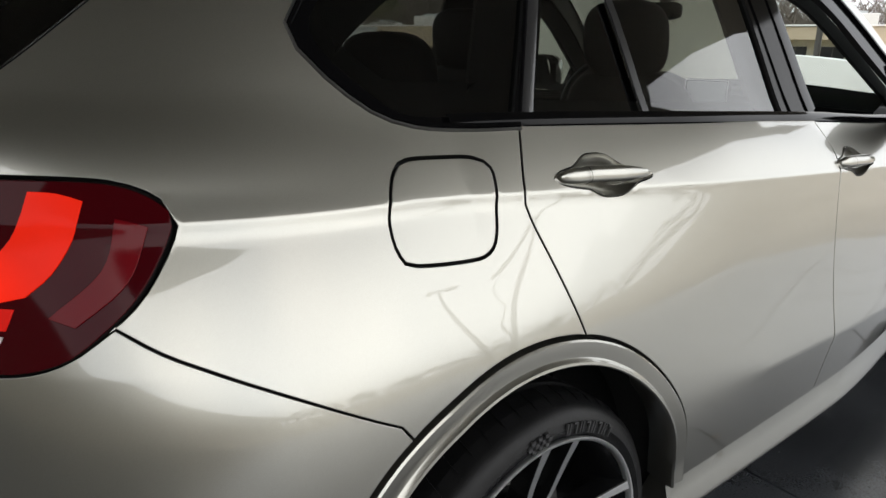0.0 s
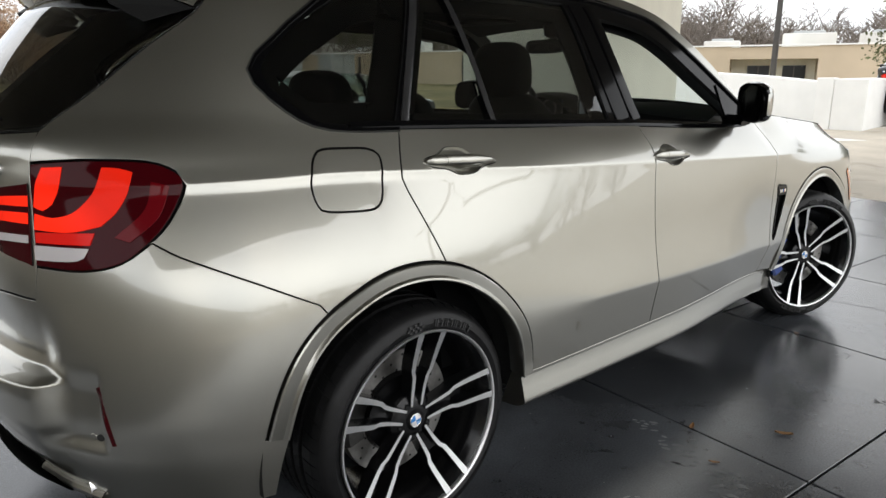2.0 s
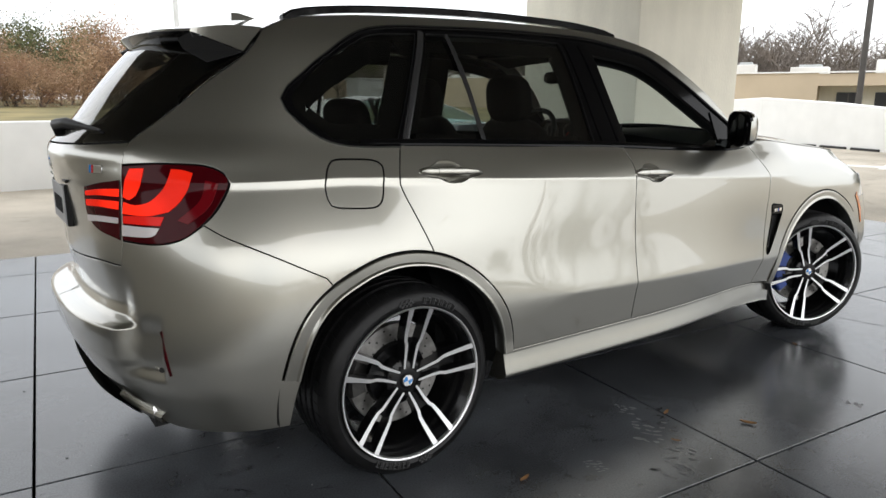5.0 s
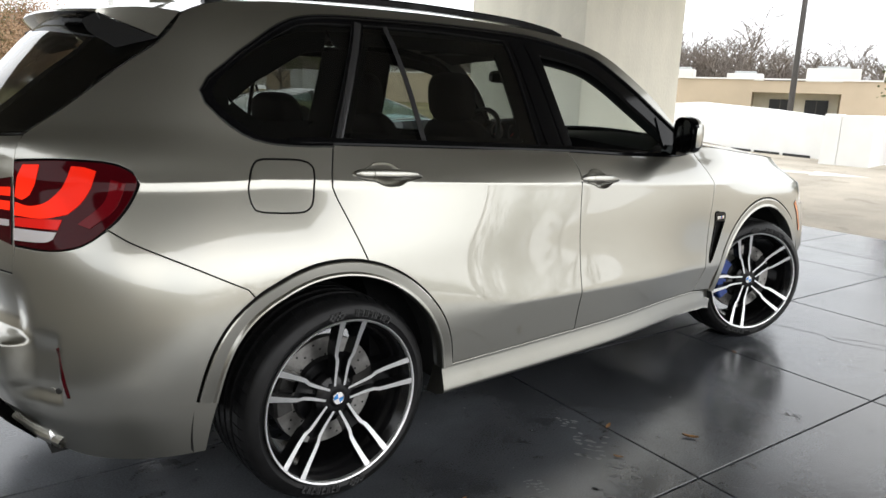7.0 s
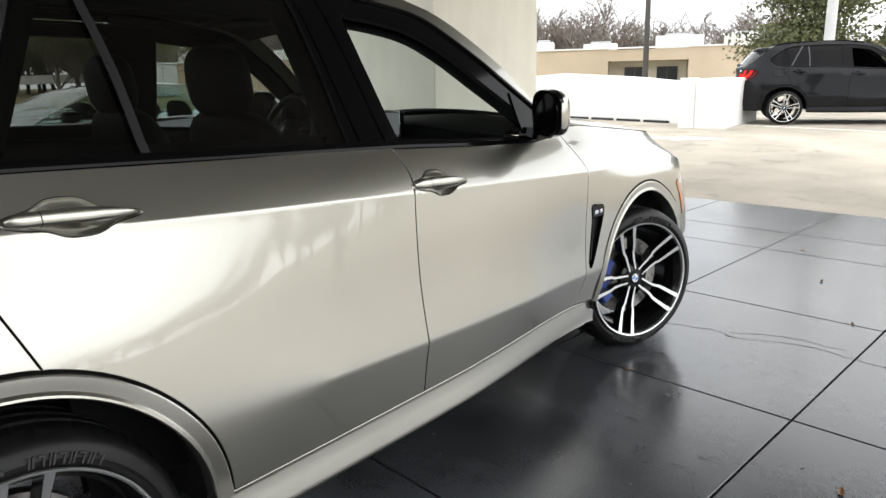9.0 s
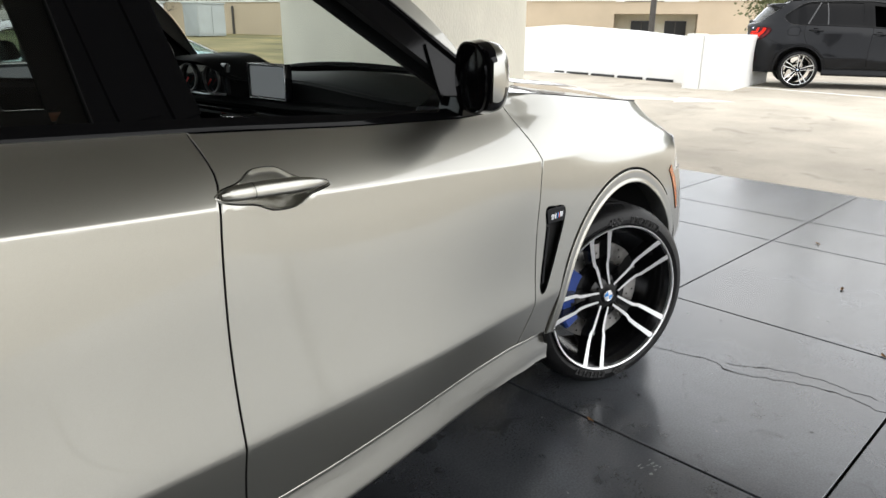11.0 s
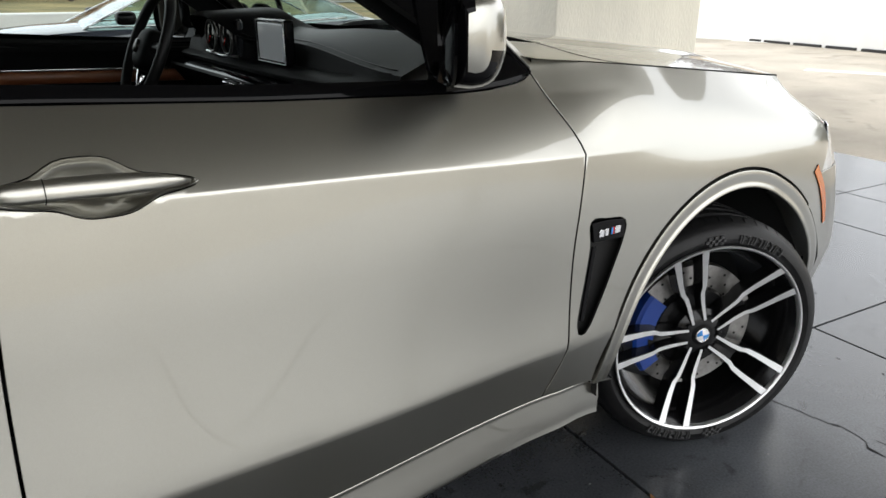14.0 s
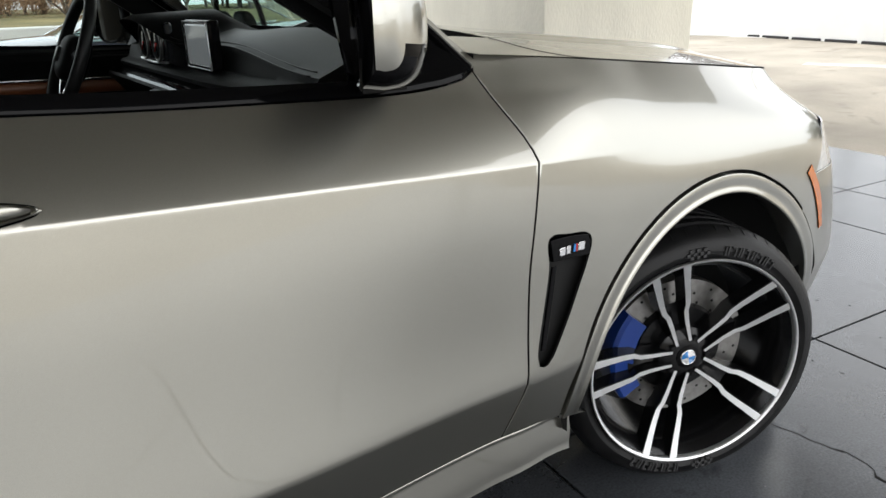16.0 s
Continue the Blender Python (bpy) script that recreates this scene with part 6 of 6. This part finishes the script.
def sedan(name, label, paint):
    """A dark saloon: body with wings, glasshouse, wheels, lamps."""
    car = thing(name, label, "car")
    L, Wd = 4.85, 0.92
    xs = np.linspace(0, L, 61)
    deck = np.interp(xs, (0, 0.08, 0.4, 0.9, 1.35, 1.75, 3.9, 4.55, 4.8, 4.85), (0.55, 0.70, 0.85, 0.955, 1.005, 1.03, 1.05, 1.08, 1.03, 0.84))
    half = Wd * (1 - np.abs((xs - L / 2) / (L / 2)) ** 5 * 0.22)
    rows = []
    for x, zt, w in zip(xs, deck, half):
        rows.append([(x, -w * 0.90, 0.20), (x, -w * 0.985, 0.26), (x, -w, 0.45), (x, -w * 0.995, 0.62), (x, -w * 0.975, min(0.80, zt - 0.06)), (x, -w * 0.93, zt - 0.025), (x, -w * 0.84, zt), (x, 0, zt + 0.03), (x, w * 0.84, zt), (x, w * 0.93, zt - 0.025), (x, w * 0.975, min(0.80, zt - 0.06)), (x, w * 0.995, 0.62), (x, w, 0.45), (x, w * 0.985, 0.26), (x, w * 0.90, 0.20)])
    v, f = loft(rows, closed=True, caps=True)
    body = mesh_object("body", v, f, paint, car, flat_angle=40)
    gx = np.array([1.75, 2.10, 2.45, 2.85, 3.3, 3.75, 4.15, 4.5])
    gz = np.array([1.03, 1.20, 1.345, 1.41, 1.415, 1.375, 1.25, 1.09])
    base = np.interp(gx, xs, deck) - 0.01
    rows = []
    for x, z, b in zip(gx, gz, base):
        t = (z - b) / 0.43
        w0 = 0.80
        w1 = w0 - 0.20 * max(t, 0) ** 1.1
        rows.append([(x, -w0, b), (x, -(w0 * 0.5 + w1 * 0.5) - 0.01, b * 0.5 + z * 0.5), (x, -w1, z - 0.01), (x, -w1 * 0.7, z + 0.015 * t), (x, 0, z + 0.03 * t), (x, w1 * 0.7, z + 0.015 * t), (x, w1, z - 0.01), (x, (w0 * 0.5 + w1 * 0.5) + 0.01, b * 0.5 + z * 0.5), (x, w0, b)])
    v, f = loft(rows)
    cabin = mesh_object("roof", v, f, None, car, "dark roof and screens", mats=[paint, SEDAN_GLASS], index=[1 if (q[0] // 9 in (0, 1, 5, 6)) or (q[0] % 9 in (0, 1, 6, 7) and q[0] // 9 in (2, 3, 4)) else 0 for q in f], flat_angle=40)
    for sd in (1, -1):
        line = [(x, -sd * (0.80 - 0.20 * max((z - b) / 0.43, 0) ** 1.1 + 0.004), z - 0.012) for x, z, b in zip(gx, gz, base)]
        c3 = curve(line, step=0.08)
        v, f = tube(c3, 0.011, 6)
        mesh_object("window_moulding", v, f, CHROME, car, "bright window moulding")
        v, f = tube([(x, -sd * 0.812, float(np.interp(x, xs, deck)) + 0.005) for x in np.linspace(1.8, 4.3, 20)], 0.010, 6)
        mesh_object("belt_moulding", v, f, CHROME, car)
        for x in (2.80, 3.60):
            b0 = float(np.interp(x, xs, deck))
            v, f = tube([(x, -sd * 0.805, b0), (x - 0.02, -sd * 0.735, b0 + 0.20), (x - 0.04, -sd * 0.635, 1.40)], 0.03, 6)
            mesh_object("pillar", v, f, GLOSS_BLACK, car)
        v, f = pillow(2.00, 2.17, -sd * 0.98 - 0.09, -sd * 0.98 + 0.09, 1.055, 1.175, 3.2)
        mesh_object("door_mirror", v, f, GLOSS_BLACK, car, "gloss black door mirror")
        for x in (2.72, 3.50):
            v, f = pillow(x, x + 0.16, -sd * 0.38 - 0.22, -sd * 0.38 + 0.22, 0.90, 1.22, 3.0, lean=0.2)
            mesh_object("seat_back", v, f, LEATHER, car, "dark seat back")
        for x in (2.35, 3.3):
            v, f = pillow(x + 0.3, x + 0.52, -sd * 0.925 - 0.015, -sd * 0.925 + 0.015, 0.80, 0.83, 3)
            mesh_object("door_handle", v, f, CHROME, car)
        for x in (0.88, 3.82):
            w = new("wheel")
            w.parent = car
            w.matrix_local = Matrix.Translation((x, -sd * 0.80, 0.335)) @ pose(0, 0, 0, 0, 0, 0 if sd > 0 else 180)
            v, f = lathe([(0.22, -0.11), (0.31, -0.125), (0.335, -0.09), (0.335, 0.09), (0.31, 0.12), (0.22, 0.11)], 40)
            mesh_object("tyre", v, f, RUBBER, w, flat_angle=40)
            v, f = lathe([(0.0, -0.10), (0.06, -0.105), (0.19, -0.09), (0.225, -0.115), (0.225, -0.08), (0.0, -0.06)], 40)
            mesh_object("rim", v, f, MACHINED, w, flat_angle=30)
        v, f = pillow(-0.01, 0.30, -sd * 0.66 - 0.17, -sd * 0.66 + 0.17, 0.60, 0.74, 3)
        mesh_object("headlight", v, f, CLEAR_LAMP, car)
        v, f = pillow(4.66, 4.86, -sd * 0.64 - 0.18, -sd * 0.64 + 0.18, 0.76, 0.92, 3)
        mesh_object("tail_light", v, f, LENS_RED, car)
    return car


NAVY = car_paint("navy_paint", (0.010, 0.016, 0.035), 0.3, 0.3)
SEDAN_GLASS = tinted("grey_green_glass", (0.72, 0.84, 0.82), 0.03)
saloon = sedan("parked_saloon", "dark navy saloon parked beyond the drive, bright window mouldings", NAVY)
saloon.matrix_world = pose(0.55, 5.95, 0, 0, 0, -2)

lawn_v, lawn_f = loft([[(x, y, z) for y, z in ((11.2, 0.0), (14, 0.25), (40, 0.75), (120, 1.0))] for x in np.linspace(-60, 60, 13)])
lawn = tagged(mesh_object("lawn", lawn_v, lawn_f, GRASS), "dry winter lawn with brown patches", "grass", kind="structure")

CABINET = material("grey_cabinet_paint", (0.42, 0.44, 0.44), 0.6, vary=0.08, scale=1.5)
for x, y in ((20.5, 36.5), (24.0, 36.0)):
    c = thing("utility_cabinet", "grey steel utility cabinet on the lawn", "cabinet", "utility cabinets", m=pose(x, y, 0.7, 0, 0, 8))
    part("body", box_bm(-1.0, 1.0, -0.6, 0.6, 0, 1.75, 0.03), CABINET, c)
    part("lid", box_bm(-1.06, 1.06, -0.66, 0.66, 1.75, 1.85, 0.03), CABINET, c)
    for k in (-0.5, 0.5):
        part("door", box_bm(k - 0.46, k + 0.46, -0.64, -0.6, 0.12, 1.65, 0.01), CABINET, c)

POLE = material("bronze_pole", (0.06, 0.055, 0.05), 0.5, vary=0.15, scale=4)
POLE_LIGHT = material("galvanised_pole", (0.55, 0.56, 0.56), 0.5, vary=0.08, scale=4)
def lamp_post(x, y, z, r, h, mat, label):
    t = thing("lamp_post", label, "lamp post", "lamp posts", m=pose(x, y, z))
    v, f = tube([(0, 0, 0), (0, 0, h * 0.5), (0, 0, h)], [r, r * 0.9, r * 0.75], 12)
    mesh_object("pole", v, f, mat, t, flat_angle=40)
    v, f = lathe([(0.0, 0.35), (r * 2.2, 0.35), (r * 2.4, 0.3), (r * 2.4, 0.0)], 20)
    mesh_object("base", v[:, [0, 2, 1]], f, PAVING, t, flat_angle=40)
    for sg in (-1, 1):
        part("arm", box_bm(min(0, sg * 0.6), max(0, sg * 0.6), -0.04, 0.04, h - 0.12, h - 0.04), mat, t)
        part("lamp_head", box_bm(sg * 0.85 - 0.28, sg * 0.85 + 0.28, -0.17, 0.17, h - 0.16, h - 0.02, 0.03), mat, t)
    return t
lamp_post(26.0, 9.45, -0.5, 0.115, 9.0, POLE, "tall dark bronze parking lot lamp post")
lamp_post(22.0, 2.30, 0.2, 0.15, 9.0, POLE_LIGHT, "tall pale galvanised lamp post")
lamp_post(31.0, 2.2, 0.2, 0.11, 9.5, POLE, "tall dark bronze parking lot lamp post")
lamp_post(8.6, 34.0, 0.3, 0.14, 11.0, POLE_LIGHT, "tall pale galvanised lamp post")

# long tan building with flat roof and plant on top
ROOFING = material("pale_roof_plant", (0.62, 0.62, 0.60), 0.7, vary=0.1, scale=0.6)
SHADE = material("dark_window", (0.02, 0.022, 0.025), 0.15)
shop = thing("commercial_building", "long low tan block building with rooftop plant", "building", m=pose(38.25, 18.93, 0, 0, 0, 24))
v, f = loft([[(-0.4, y, -3), (-0.4, y, 2.75), (-0.1, y, 2.75), (-0.1, y, 2.55), (9, y, 2.55), (9, y, -3)] for y in (-38, -6.0)], closed=True, caps=True)
mesh_object("wall", v, f, BRICKISH, shop, smooth=False)
v, f = loft([[(-0.4, y, -3), (-0.4, y, 2.75), (-0.1, y, 2.75), (-0.1, y, 2.55), (9, y, 2.55), (9, y, -3)] for y in (-1.5, 34)], closed=True, caps=True)
mesh_object("wall", v, f, BRICKISH, shop, smooth=False)
v, f = loft([[(1.6, y, -3), (1.6, y, 2.4), (9, y, 2.4), (9, y, -3)] for y in (-6.0, -1.5)], closed=True, caps=True)
mesh_object("porch_wall", v, f, STUCCO, shop, smooth=False)
part("lintel", box_bm(-0.38, 1.7, -6.0, -1.5, 2.05, 2.70), BRICKISH, shop)
for y in (-5.5, -3.6):
    w = part("window", box_bm(1.50, 1.60, y, y + 1.2, 0.2, 1.7), SHADE, shop, "dark porch window")
    part("window_frame", box_bm(1.47, 1.52, y + 0.57, y + 0.63, 0.2, 1.7), POLE, w)
for y in (-37.5, -26, -15, 6.0, 8.3, 15, 23, 31):
    part("downpipe", box_bm(-0.52, -0.40, y, y + 0.12, -3, 2.5), POLE, shop)
part("coping", box_bm(-0.48, -0.05, -38, 34, 2.75, 2.83), WALL_WHITE, shop)
rng = random.Random(4)
for k in range(16):
    y, x = -36 + k * 4.4 + rng.uniform(-1.2, 1.2), rng.uniform(2.0, 6.5)
    a, b, h = rng.uniform(0.5, 1.3), rng.uniform(0.6, 1.6), rng.uniform(0.5, 1.15)
    u = part("roof_unit", box_bm(x - a, x + a, y - b, y + b, 2.5, 2.6 + h, 0.05), ROOFING, shop, "pale rooftop air-conditioning unit")
    part("fan_cowl", box_bm(x - a * 0.5, x + a * 0.5, y - b * 0.6, y + b * 0.6, 2.6 + h, 2.75 + h, 0.04), CABINET, u)
v, f = loft([[(0, y, 1.6), (0, y, 2.25), (6, y, 2.25), (6, y, 1.6)] for y in (34.2, 46)], closed=True, caps=True)
mesh_object("white_annex", v, f, WALL_WHITE, shop, "white annex wall", smooth=False)

# trees
BARK = material("grey_bark", (0.13, 0.11, 0.095), 0.9, vary=0.25, scale=5)
TWIG = material("bare_twigs", (0.17, 0.145, 0.125), 0.9)
RUST = material("rust_leaves", (0.30, 0.14, 0.075), 0.8, vary=0.35, scale=0.6, tint=(0.34, 0.24, 0.15))
PINE = material("evergreen_leaves", (0.055, 0.066, 0.026), 0.7, vary=0.45, scale=0.7, tint=(0.115, 0.125, 0.05))
OLIVE = material("olive_leaves", (0.10, 0.11, 0.035), 0.8, vary=0.3, scale=0.6)


def limbs(rng, h, spread, levels, base_r):
    """Tapered trunk and limbs as one mesh; also the tips."""
    vs, fs, tips, k = [], [], [], 0
    def grow(p, d, length, r, lev):
        nonlocal k
        n = 4
        pts, rs = [p], [r]
        q, e = p.copy(), d.copy()
        for i in range(n):
            e = e + np.array([rng.gauss(0, 0.13), rng.gauss(0, 0.13), rng.gauss(0.04, 0.08)])
            e /= np.linalg.norm(e)
            q = q + e * length / n
            pts.append(q.copy())
            rs.append(r * (1 - 0.62 * (i + 1) / n))
        v, f = tube(pts, rs, 5 if lev < 2 else 3)
        vs.append(v)
        fs.extend(tuple(i + k for i in g) for g in f)
        k += len(v)
        if lev >= levels:
            tips.append(q)
            return
        for j in range(rng.choice((3, 4, 4)) if lev else 6):
            t = rng.uniform(0.35, 1.0)
            b = np.array(pts)[min(n, int(t * n))]
            a = rng.uniform(0, 2 * math.pi)
            o = np.array([math.cos(a), math.sin(a), 0.0])
            nd = e * rng.uniform(0.5, 1.0) + o * spread * rng.uniform(0.5, 1.1)
            nd /= np.linalg.norm(nd)
            grow(b, nd, length * rng.uniform(0.5, 0.72), max(r * 0.45, 0.02), lev + 1)
    grow(np.zeros(3), np.array([0, 0, 1.0]), h * 0.5, base_r, 0)
    return np.vstack(vs), fs, tips


def leaves(rng, centres, radius, count, size):
    """Many small tilted leaf clumps round the given centres."""
    vs, fs = [], []
    for c in centres:
        for _ in range(count):
            o = np.array([rng.gauss(0, 1), rng.gauss(0, 1), rng.gauss(0, 0.75)]) * radius * 0.5
            a = np.array([rng.gauss(0, 1) for _ in range(3)])
            a /= np.linalg.norm(a)
            b = np.cross(a, np.array([rng.gauss(0, 1) for _ in range(3)]))
            b /= np.linalg.norm(b) + 1e-9
            s = size * rng.uniform(0.5, 1.2)
            p = np.array(c) + o
            k = len(vs)
            vs += [p - a * s, p + b * s * 0.5, p + a * s, p - b * s * 0.5]
            fs.append((k, k + 1, k + 2, k + 3))
    return np.array(vs), fs


def tree(name, label, seed, h, spread, levels, crown=None, count=0, radius=0.7, size=0.12, group=""):
    rng = random.Random(seed)
    t = thing(name, label, "tree", group)
    v, f, tips = limbs(rng, h, spread, levels, h * 0.022)
    mesh_object("trunk", v, f, BARK if crown else TWIG, t, "tapered trunk with limbs", flat_angle=60)
    if crown:
        v, f = leaves(rng, tips, radius, count, size)
        mesh_object("crown", v, f, crown, t, "uneven crown of small leaves", smooth=False)
    return t


bare = [tree("bare_tree", "leafless grey-brown winter tree with fine twigs", s, 9.0, 0.75, 4, group="bare winter trees") for s in (11, 12, 13)]
rng = random.Random(8)
spots = []
for k in range(150):
    a = radians(14 + 44 * (k + rng.uniform(-0.4, 0.4)) / 150)
    d = rng.uniform(58, 92)
    spots.append((d * math.cos(a), d * math.sin(a) - 2))
for k, (x, y) in enumerate(spots):
    src = bare[k % 3]
    m = pose(x, y, -2.5, 0, 0, rng.uniform(0, 360)) @ Matrix.Scale(rng.uniform(1.05, 1.55), 4)
    if k < 3:
        src.matrix_world = m
    else:
        o = copy_thing(src, m)
        o.matrix_world = m
olive = tree("budding_tree", "tree with sparse olive-green leaves", 31, 8.0, 0.6, 3, OLIVE, 14, 1.0, 0.14)
olive.matrix_world = pose(66, 28.5, -2.0)
ever = tree("evergreen_tree", "large dark evergreen tree with an uneven crown", 21, 6.2, 0.95, 3, PINE, 320, 0.85, 0.085, "evergreen trees")
ever.matrix_world = pose(25.0, 3.0, -0.3)
for x, y, s in ((28.5, -0.5, 1.15), (32.0, -4.5, 1.1)):
    o = copy_thing(ever, pose(x, y, -0.3, 0, 0, x * 9))
    o.matrix_world = pose(x, y, -0.3, 0, 0, x * 9) @ Matrix.Scale(s, 4)
rust = [tree("rust_leaved_tree", "tree holding rust-brown winter leaves", s, 6.0, 0.8, 3, RUST, 190, 1.5, 0.055, "rust-leaved trees") for s in (41, 42)]
for k in range(15):
    a = radians(76 + 1.35 * k + rng.uniform(-0.5, 0.5))
    d = rng.uniform(48, 62)
    m = pose(d * math.cos(a) - 1.3, d * math.sin(a) - 2.8, -0.2, 0, 0, rng.uniform(0, 360)) @ Matrix.Scale(rng.uniform(0.6, 1.25), 4)
    if k < 2:
        rust[k].matrix_world = m
    else:
        o = copy_thing(rust[k % 2], m)
        o.matrix_world = m
for k in range(10):
    a = radians(78 + 2.2 * k)
    d = rng.uniform(64, 72)
    m = pose(d * math.cos(a), d * math.sin(a), -0.5, 0, 0, rng.uniform(0, 360)) @ Matrix.Scale(rng.uniform(0.8, 1.1), 4)
    o = copy_thing(bare[k % 3], m)
    o.matrix_world = m
pine = tree("pine_tree", "tall dark pine beyond the lawn", 51, 8.5, 0.7, 3, PINE, 90, 1.2, 0.10, "pines beyond the lawn")
for k in range(46):
    a = radians(48 + 0.85 * k + rng.uniform(-0.5, 0.5))
    d = rng.uniform(56, 84)
    m = pose(d * math.cos(a), d * math.sin(a), -0.6, 0, 0, rng.uniform(0, 360)) @ Matrix.Scale(rng.uniform(0.75, 1.25), 4)
    if k == 0:
        pine.matrix_world = m
    else:
        o = copy_thing(pine, m)
        o.matrix_world = m
for k in range(12):
    a = radians(54 + 2.3 * k)
    d = rng.uniform(50, 60)
    m = pose(d * math.cos(a), d * math.sin(a), 0.3, 0, 0, rng.uniform(0, 360)) @ Matrix.Scale(rng.uniform(0.6, 0.8), 4)
    o = copy_thing(bare[k % 3], m)
    o.matrix_world = m

# trees and a lamp post on the near side of the drive, seen in the paint alone
for k in range(22):
    x, y = -45 + 5.2 * k + rng.uniform(-2, 2), -rng.uniform(58, 80)
    m = pose(x, y, -1.0, 0, 0, rng.uniform(0, 360)) @ Matrix.Scale(rng.uniform(0.7, 1.1), 4)
    o = copy_thing(pine, m)
    o.matrix_world = m
for k in range(40):
    m = pose(-38 + 2.6 * k + rng.uniform(-1, 1), -rng.uniform(44, 60), -0.5, 0, 0, rng.uniform(0, 360)) @ Matrix.Scale(rng.uniform(0.6, 1.0), 4)
    o = copy_thing(bare[k % 3], m)
    o.matrix_world = m
lamp_post(13.5, -17.5, 0.0, 0.12, 8.5, POLE, "tall dark bronze parking lot lamp post")

# fallen leaves, cracks and scuffs on the slabs
LEAF = material("dead_leaf", (0.20, 0.10, 0.035), 0.8, vary=0.3, scale=40)
CRACK = material("crack_shadow", (0.006, 0.006, 0.006), 0.9)
SCUFF = material("pale_scuff", (0.125, 0.127, 0.128), 0.55, vary=0.4, scale=30)
def fallen_leaf(x, y, turn, size):
    rows = []
    for t in np.linspace(-1, 1, 9):
        w = 0.32 * (1 - t * t) ** 0.8 + 0.01
        lift = 0.10 + 0.16 * t * t
        rows.append([(t, -w, lift + 0.12), (t, 0, lift - 0.09), (t, w, lift + 0.10)])
    v, f = loft(rows)
    ob = tagged(mesh_object("fallen_leaf", v, f, LEAF), "curled brown dead leaf on the dark slab", "leaf", "fallen leaves")
    ob.matrix_world = pose(x, y, 0.0015, 0, 0, turn) @ Matrix.Scale(size, 4)
for x, y, a, s in ((1.234, -1.168, 20, 0.028), (1.45, -1.444, -60, 0.034), (0.32, -1.22, 15, 0.030), (2.10, -2.05, 10, 0.030), (1.05, -1.36, 120, 0.020), (2.62, -1.02, 70, 0.018), (3.95, -1.75, 30, 0.022), (4.75, -1.42, 5, 0.026), (3.1, -2.3, 80, 0.02), (5.6, -1.1, 45, 0.024), (0.75, -1.9, 160, 0.022)):
    fallen_leaf(x, y, a, s)


def crack(points, label):
    """A jagged hairline, wider at its spalls."""
    r = random.Random(len(points) * 7)
    p = curve([(x, y) for x, y in points], step=0.025)
    vs, fs = [], []
    for i, q in enumerate(p):
        j = np.array([r.gauss(0, 0.006), r.gauss(0, 0.006)])
        w = 0.0022 + (0.004 if r.random() < 0.12 else 0.0)
        vs += [(q[0] + j[0] - w, q[1] + j[1], 0.0006), (q[0] + j[0] + w, q[1] + j[1], 0.0006)]
        if i:
            k = 2 * i
            fs.append((k - 2, k - 1, k + 1, k))
    tagged(mesh_object("floor_crack", vs, fs, CRACK, smooth=False), label, "crack", kind="structure")
crack([(3.36, -0.90), (3.40, -1.17), (3.36, -1.30), (3.45, -1.62), (3.38, -1.95), (3.30, -2.4)], "thin jagged crack across the dark slab")
crack([(3.42, -1.25), (3.52, -1.50), (3.50, -1.8)], "thin branching crack in the dark slab")
def blot(r, cx, cy, rx, ry, a, vs, fs, n=9):
    """One flat patch with a ragged edge."""
    k = len(vs)
    for i in range(n):
        t = 2 * math.pi * i / n
        q = r.uniform(0.55, 1.15)
        u, w = rx * q * math.cos(t), ry * q * math.sin(t)
        vs.append((cx + u * math.cos(a) - w * math.sin(a), cy + u * math.sin(a) + w * math.cos(a), 0.0))
    fs.append(tuple(range(k, k + n)))


def scuff(x, y, a, n, size):
    """A rubbed print: uneven pale patches in rough rows."""
    r = random.Random(int(x * 100))
    vs, fs = [], []
    for i in range(n):
        for j in range(3):
            if r.random() < 0.3:
                continue
            blot(r, (i - n / 2) * size * 0.32 + r.gauss(0, 0.05) * size, (j - 1) * size * 0.5 + r.gauss(0, 0.08) * size,
                 size * r.uniform(0.05, 0.13), size * r.uniform(0.12, 0.30), r.gauss(0, 0.25), vs, fs)
    ob = tagged(mesh_object("floor_scuff", vs, fs, SCUFF, smooth=False), "pale rubbed tyre print on the dark slab", "scuff", kind="structure")
    ob.matrix_world = pose(x, y, 0.0007, 0, 0, a)
scuff(1.05, -1.22, 35, 7, 0.10)
scuff(0.92, -1.45, 25, 8, 0.11)
scuff(1.12, -1.02, 30, 4, 0.07)
scuff(0.62, -1.30, 60, 5, 0.06)
scuff(2.05, -1.62, 10, 4, 0.06)
scuff(2.5, -1.30, 75, 4, 0.05)

# dust, grit and small spalls on the slabs
r_ = random.Random(77)
for nm, mat_, n, big, lab in (("grit", SCUFF, 700, 0.007, "pale grit and dust specks on the dark slabs"), ("spall", CRACK, 260, 0.010, "small dark spalls and spots in the slabs")):
    vs, fs = [], []
    for _ in range(n):
        x, y = r_.uniform(-1.2, 6.5), r_.uniform(-3.0, 0.0) if r_.random() < 0.75 else r_.uniform(-5.0, 3.0)
        sz = big * r_.uniform(0.15, 1.0) ** 2
        blot(r_, x, y, sz, sz * r_.uniform(0.4, 1.0), r_.uniform(0, 3.1), vs, fs, 6)
    ob = tagged(mesh_object(nm, vs, fs, mat_, smooth=False), lab, "grit", kind="stuff")
    ob.matrix_world = Matrix.Translation((0, 0, 0.0009))
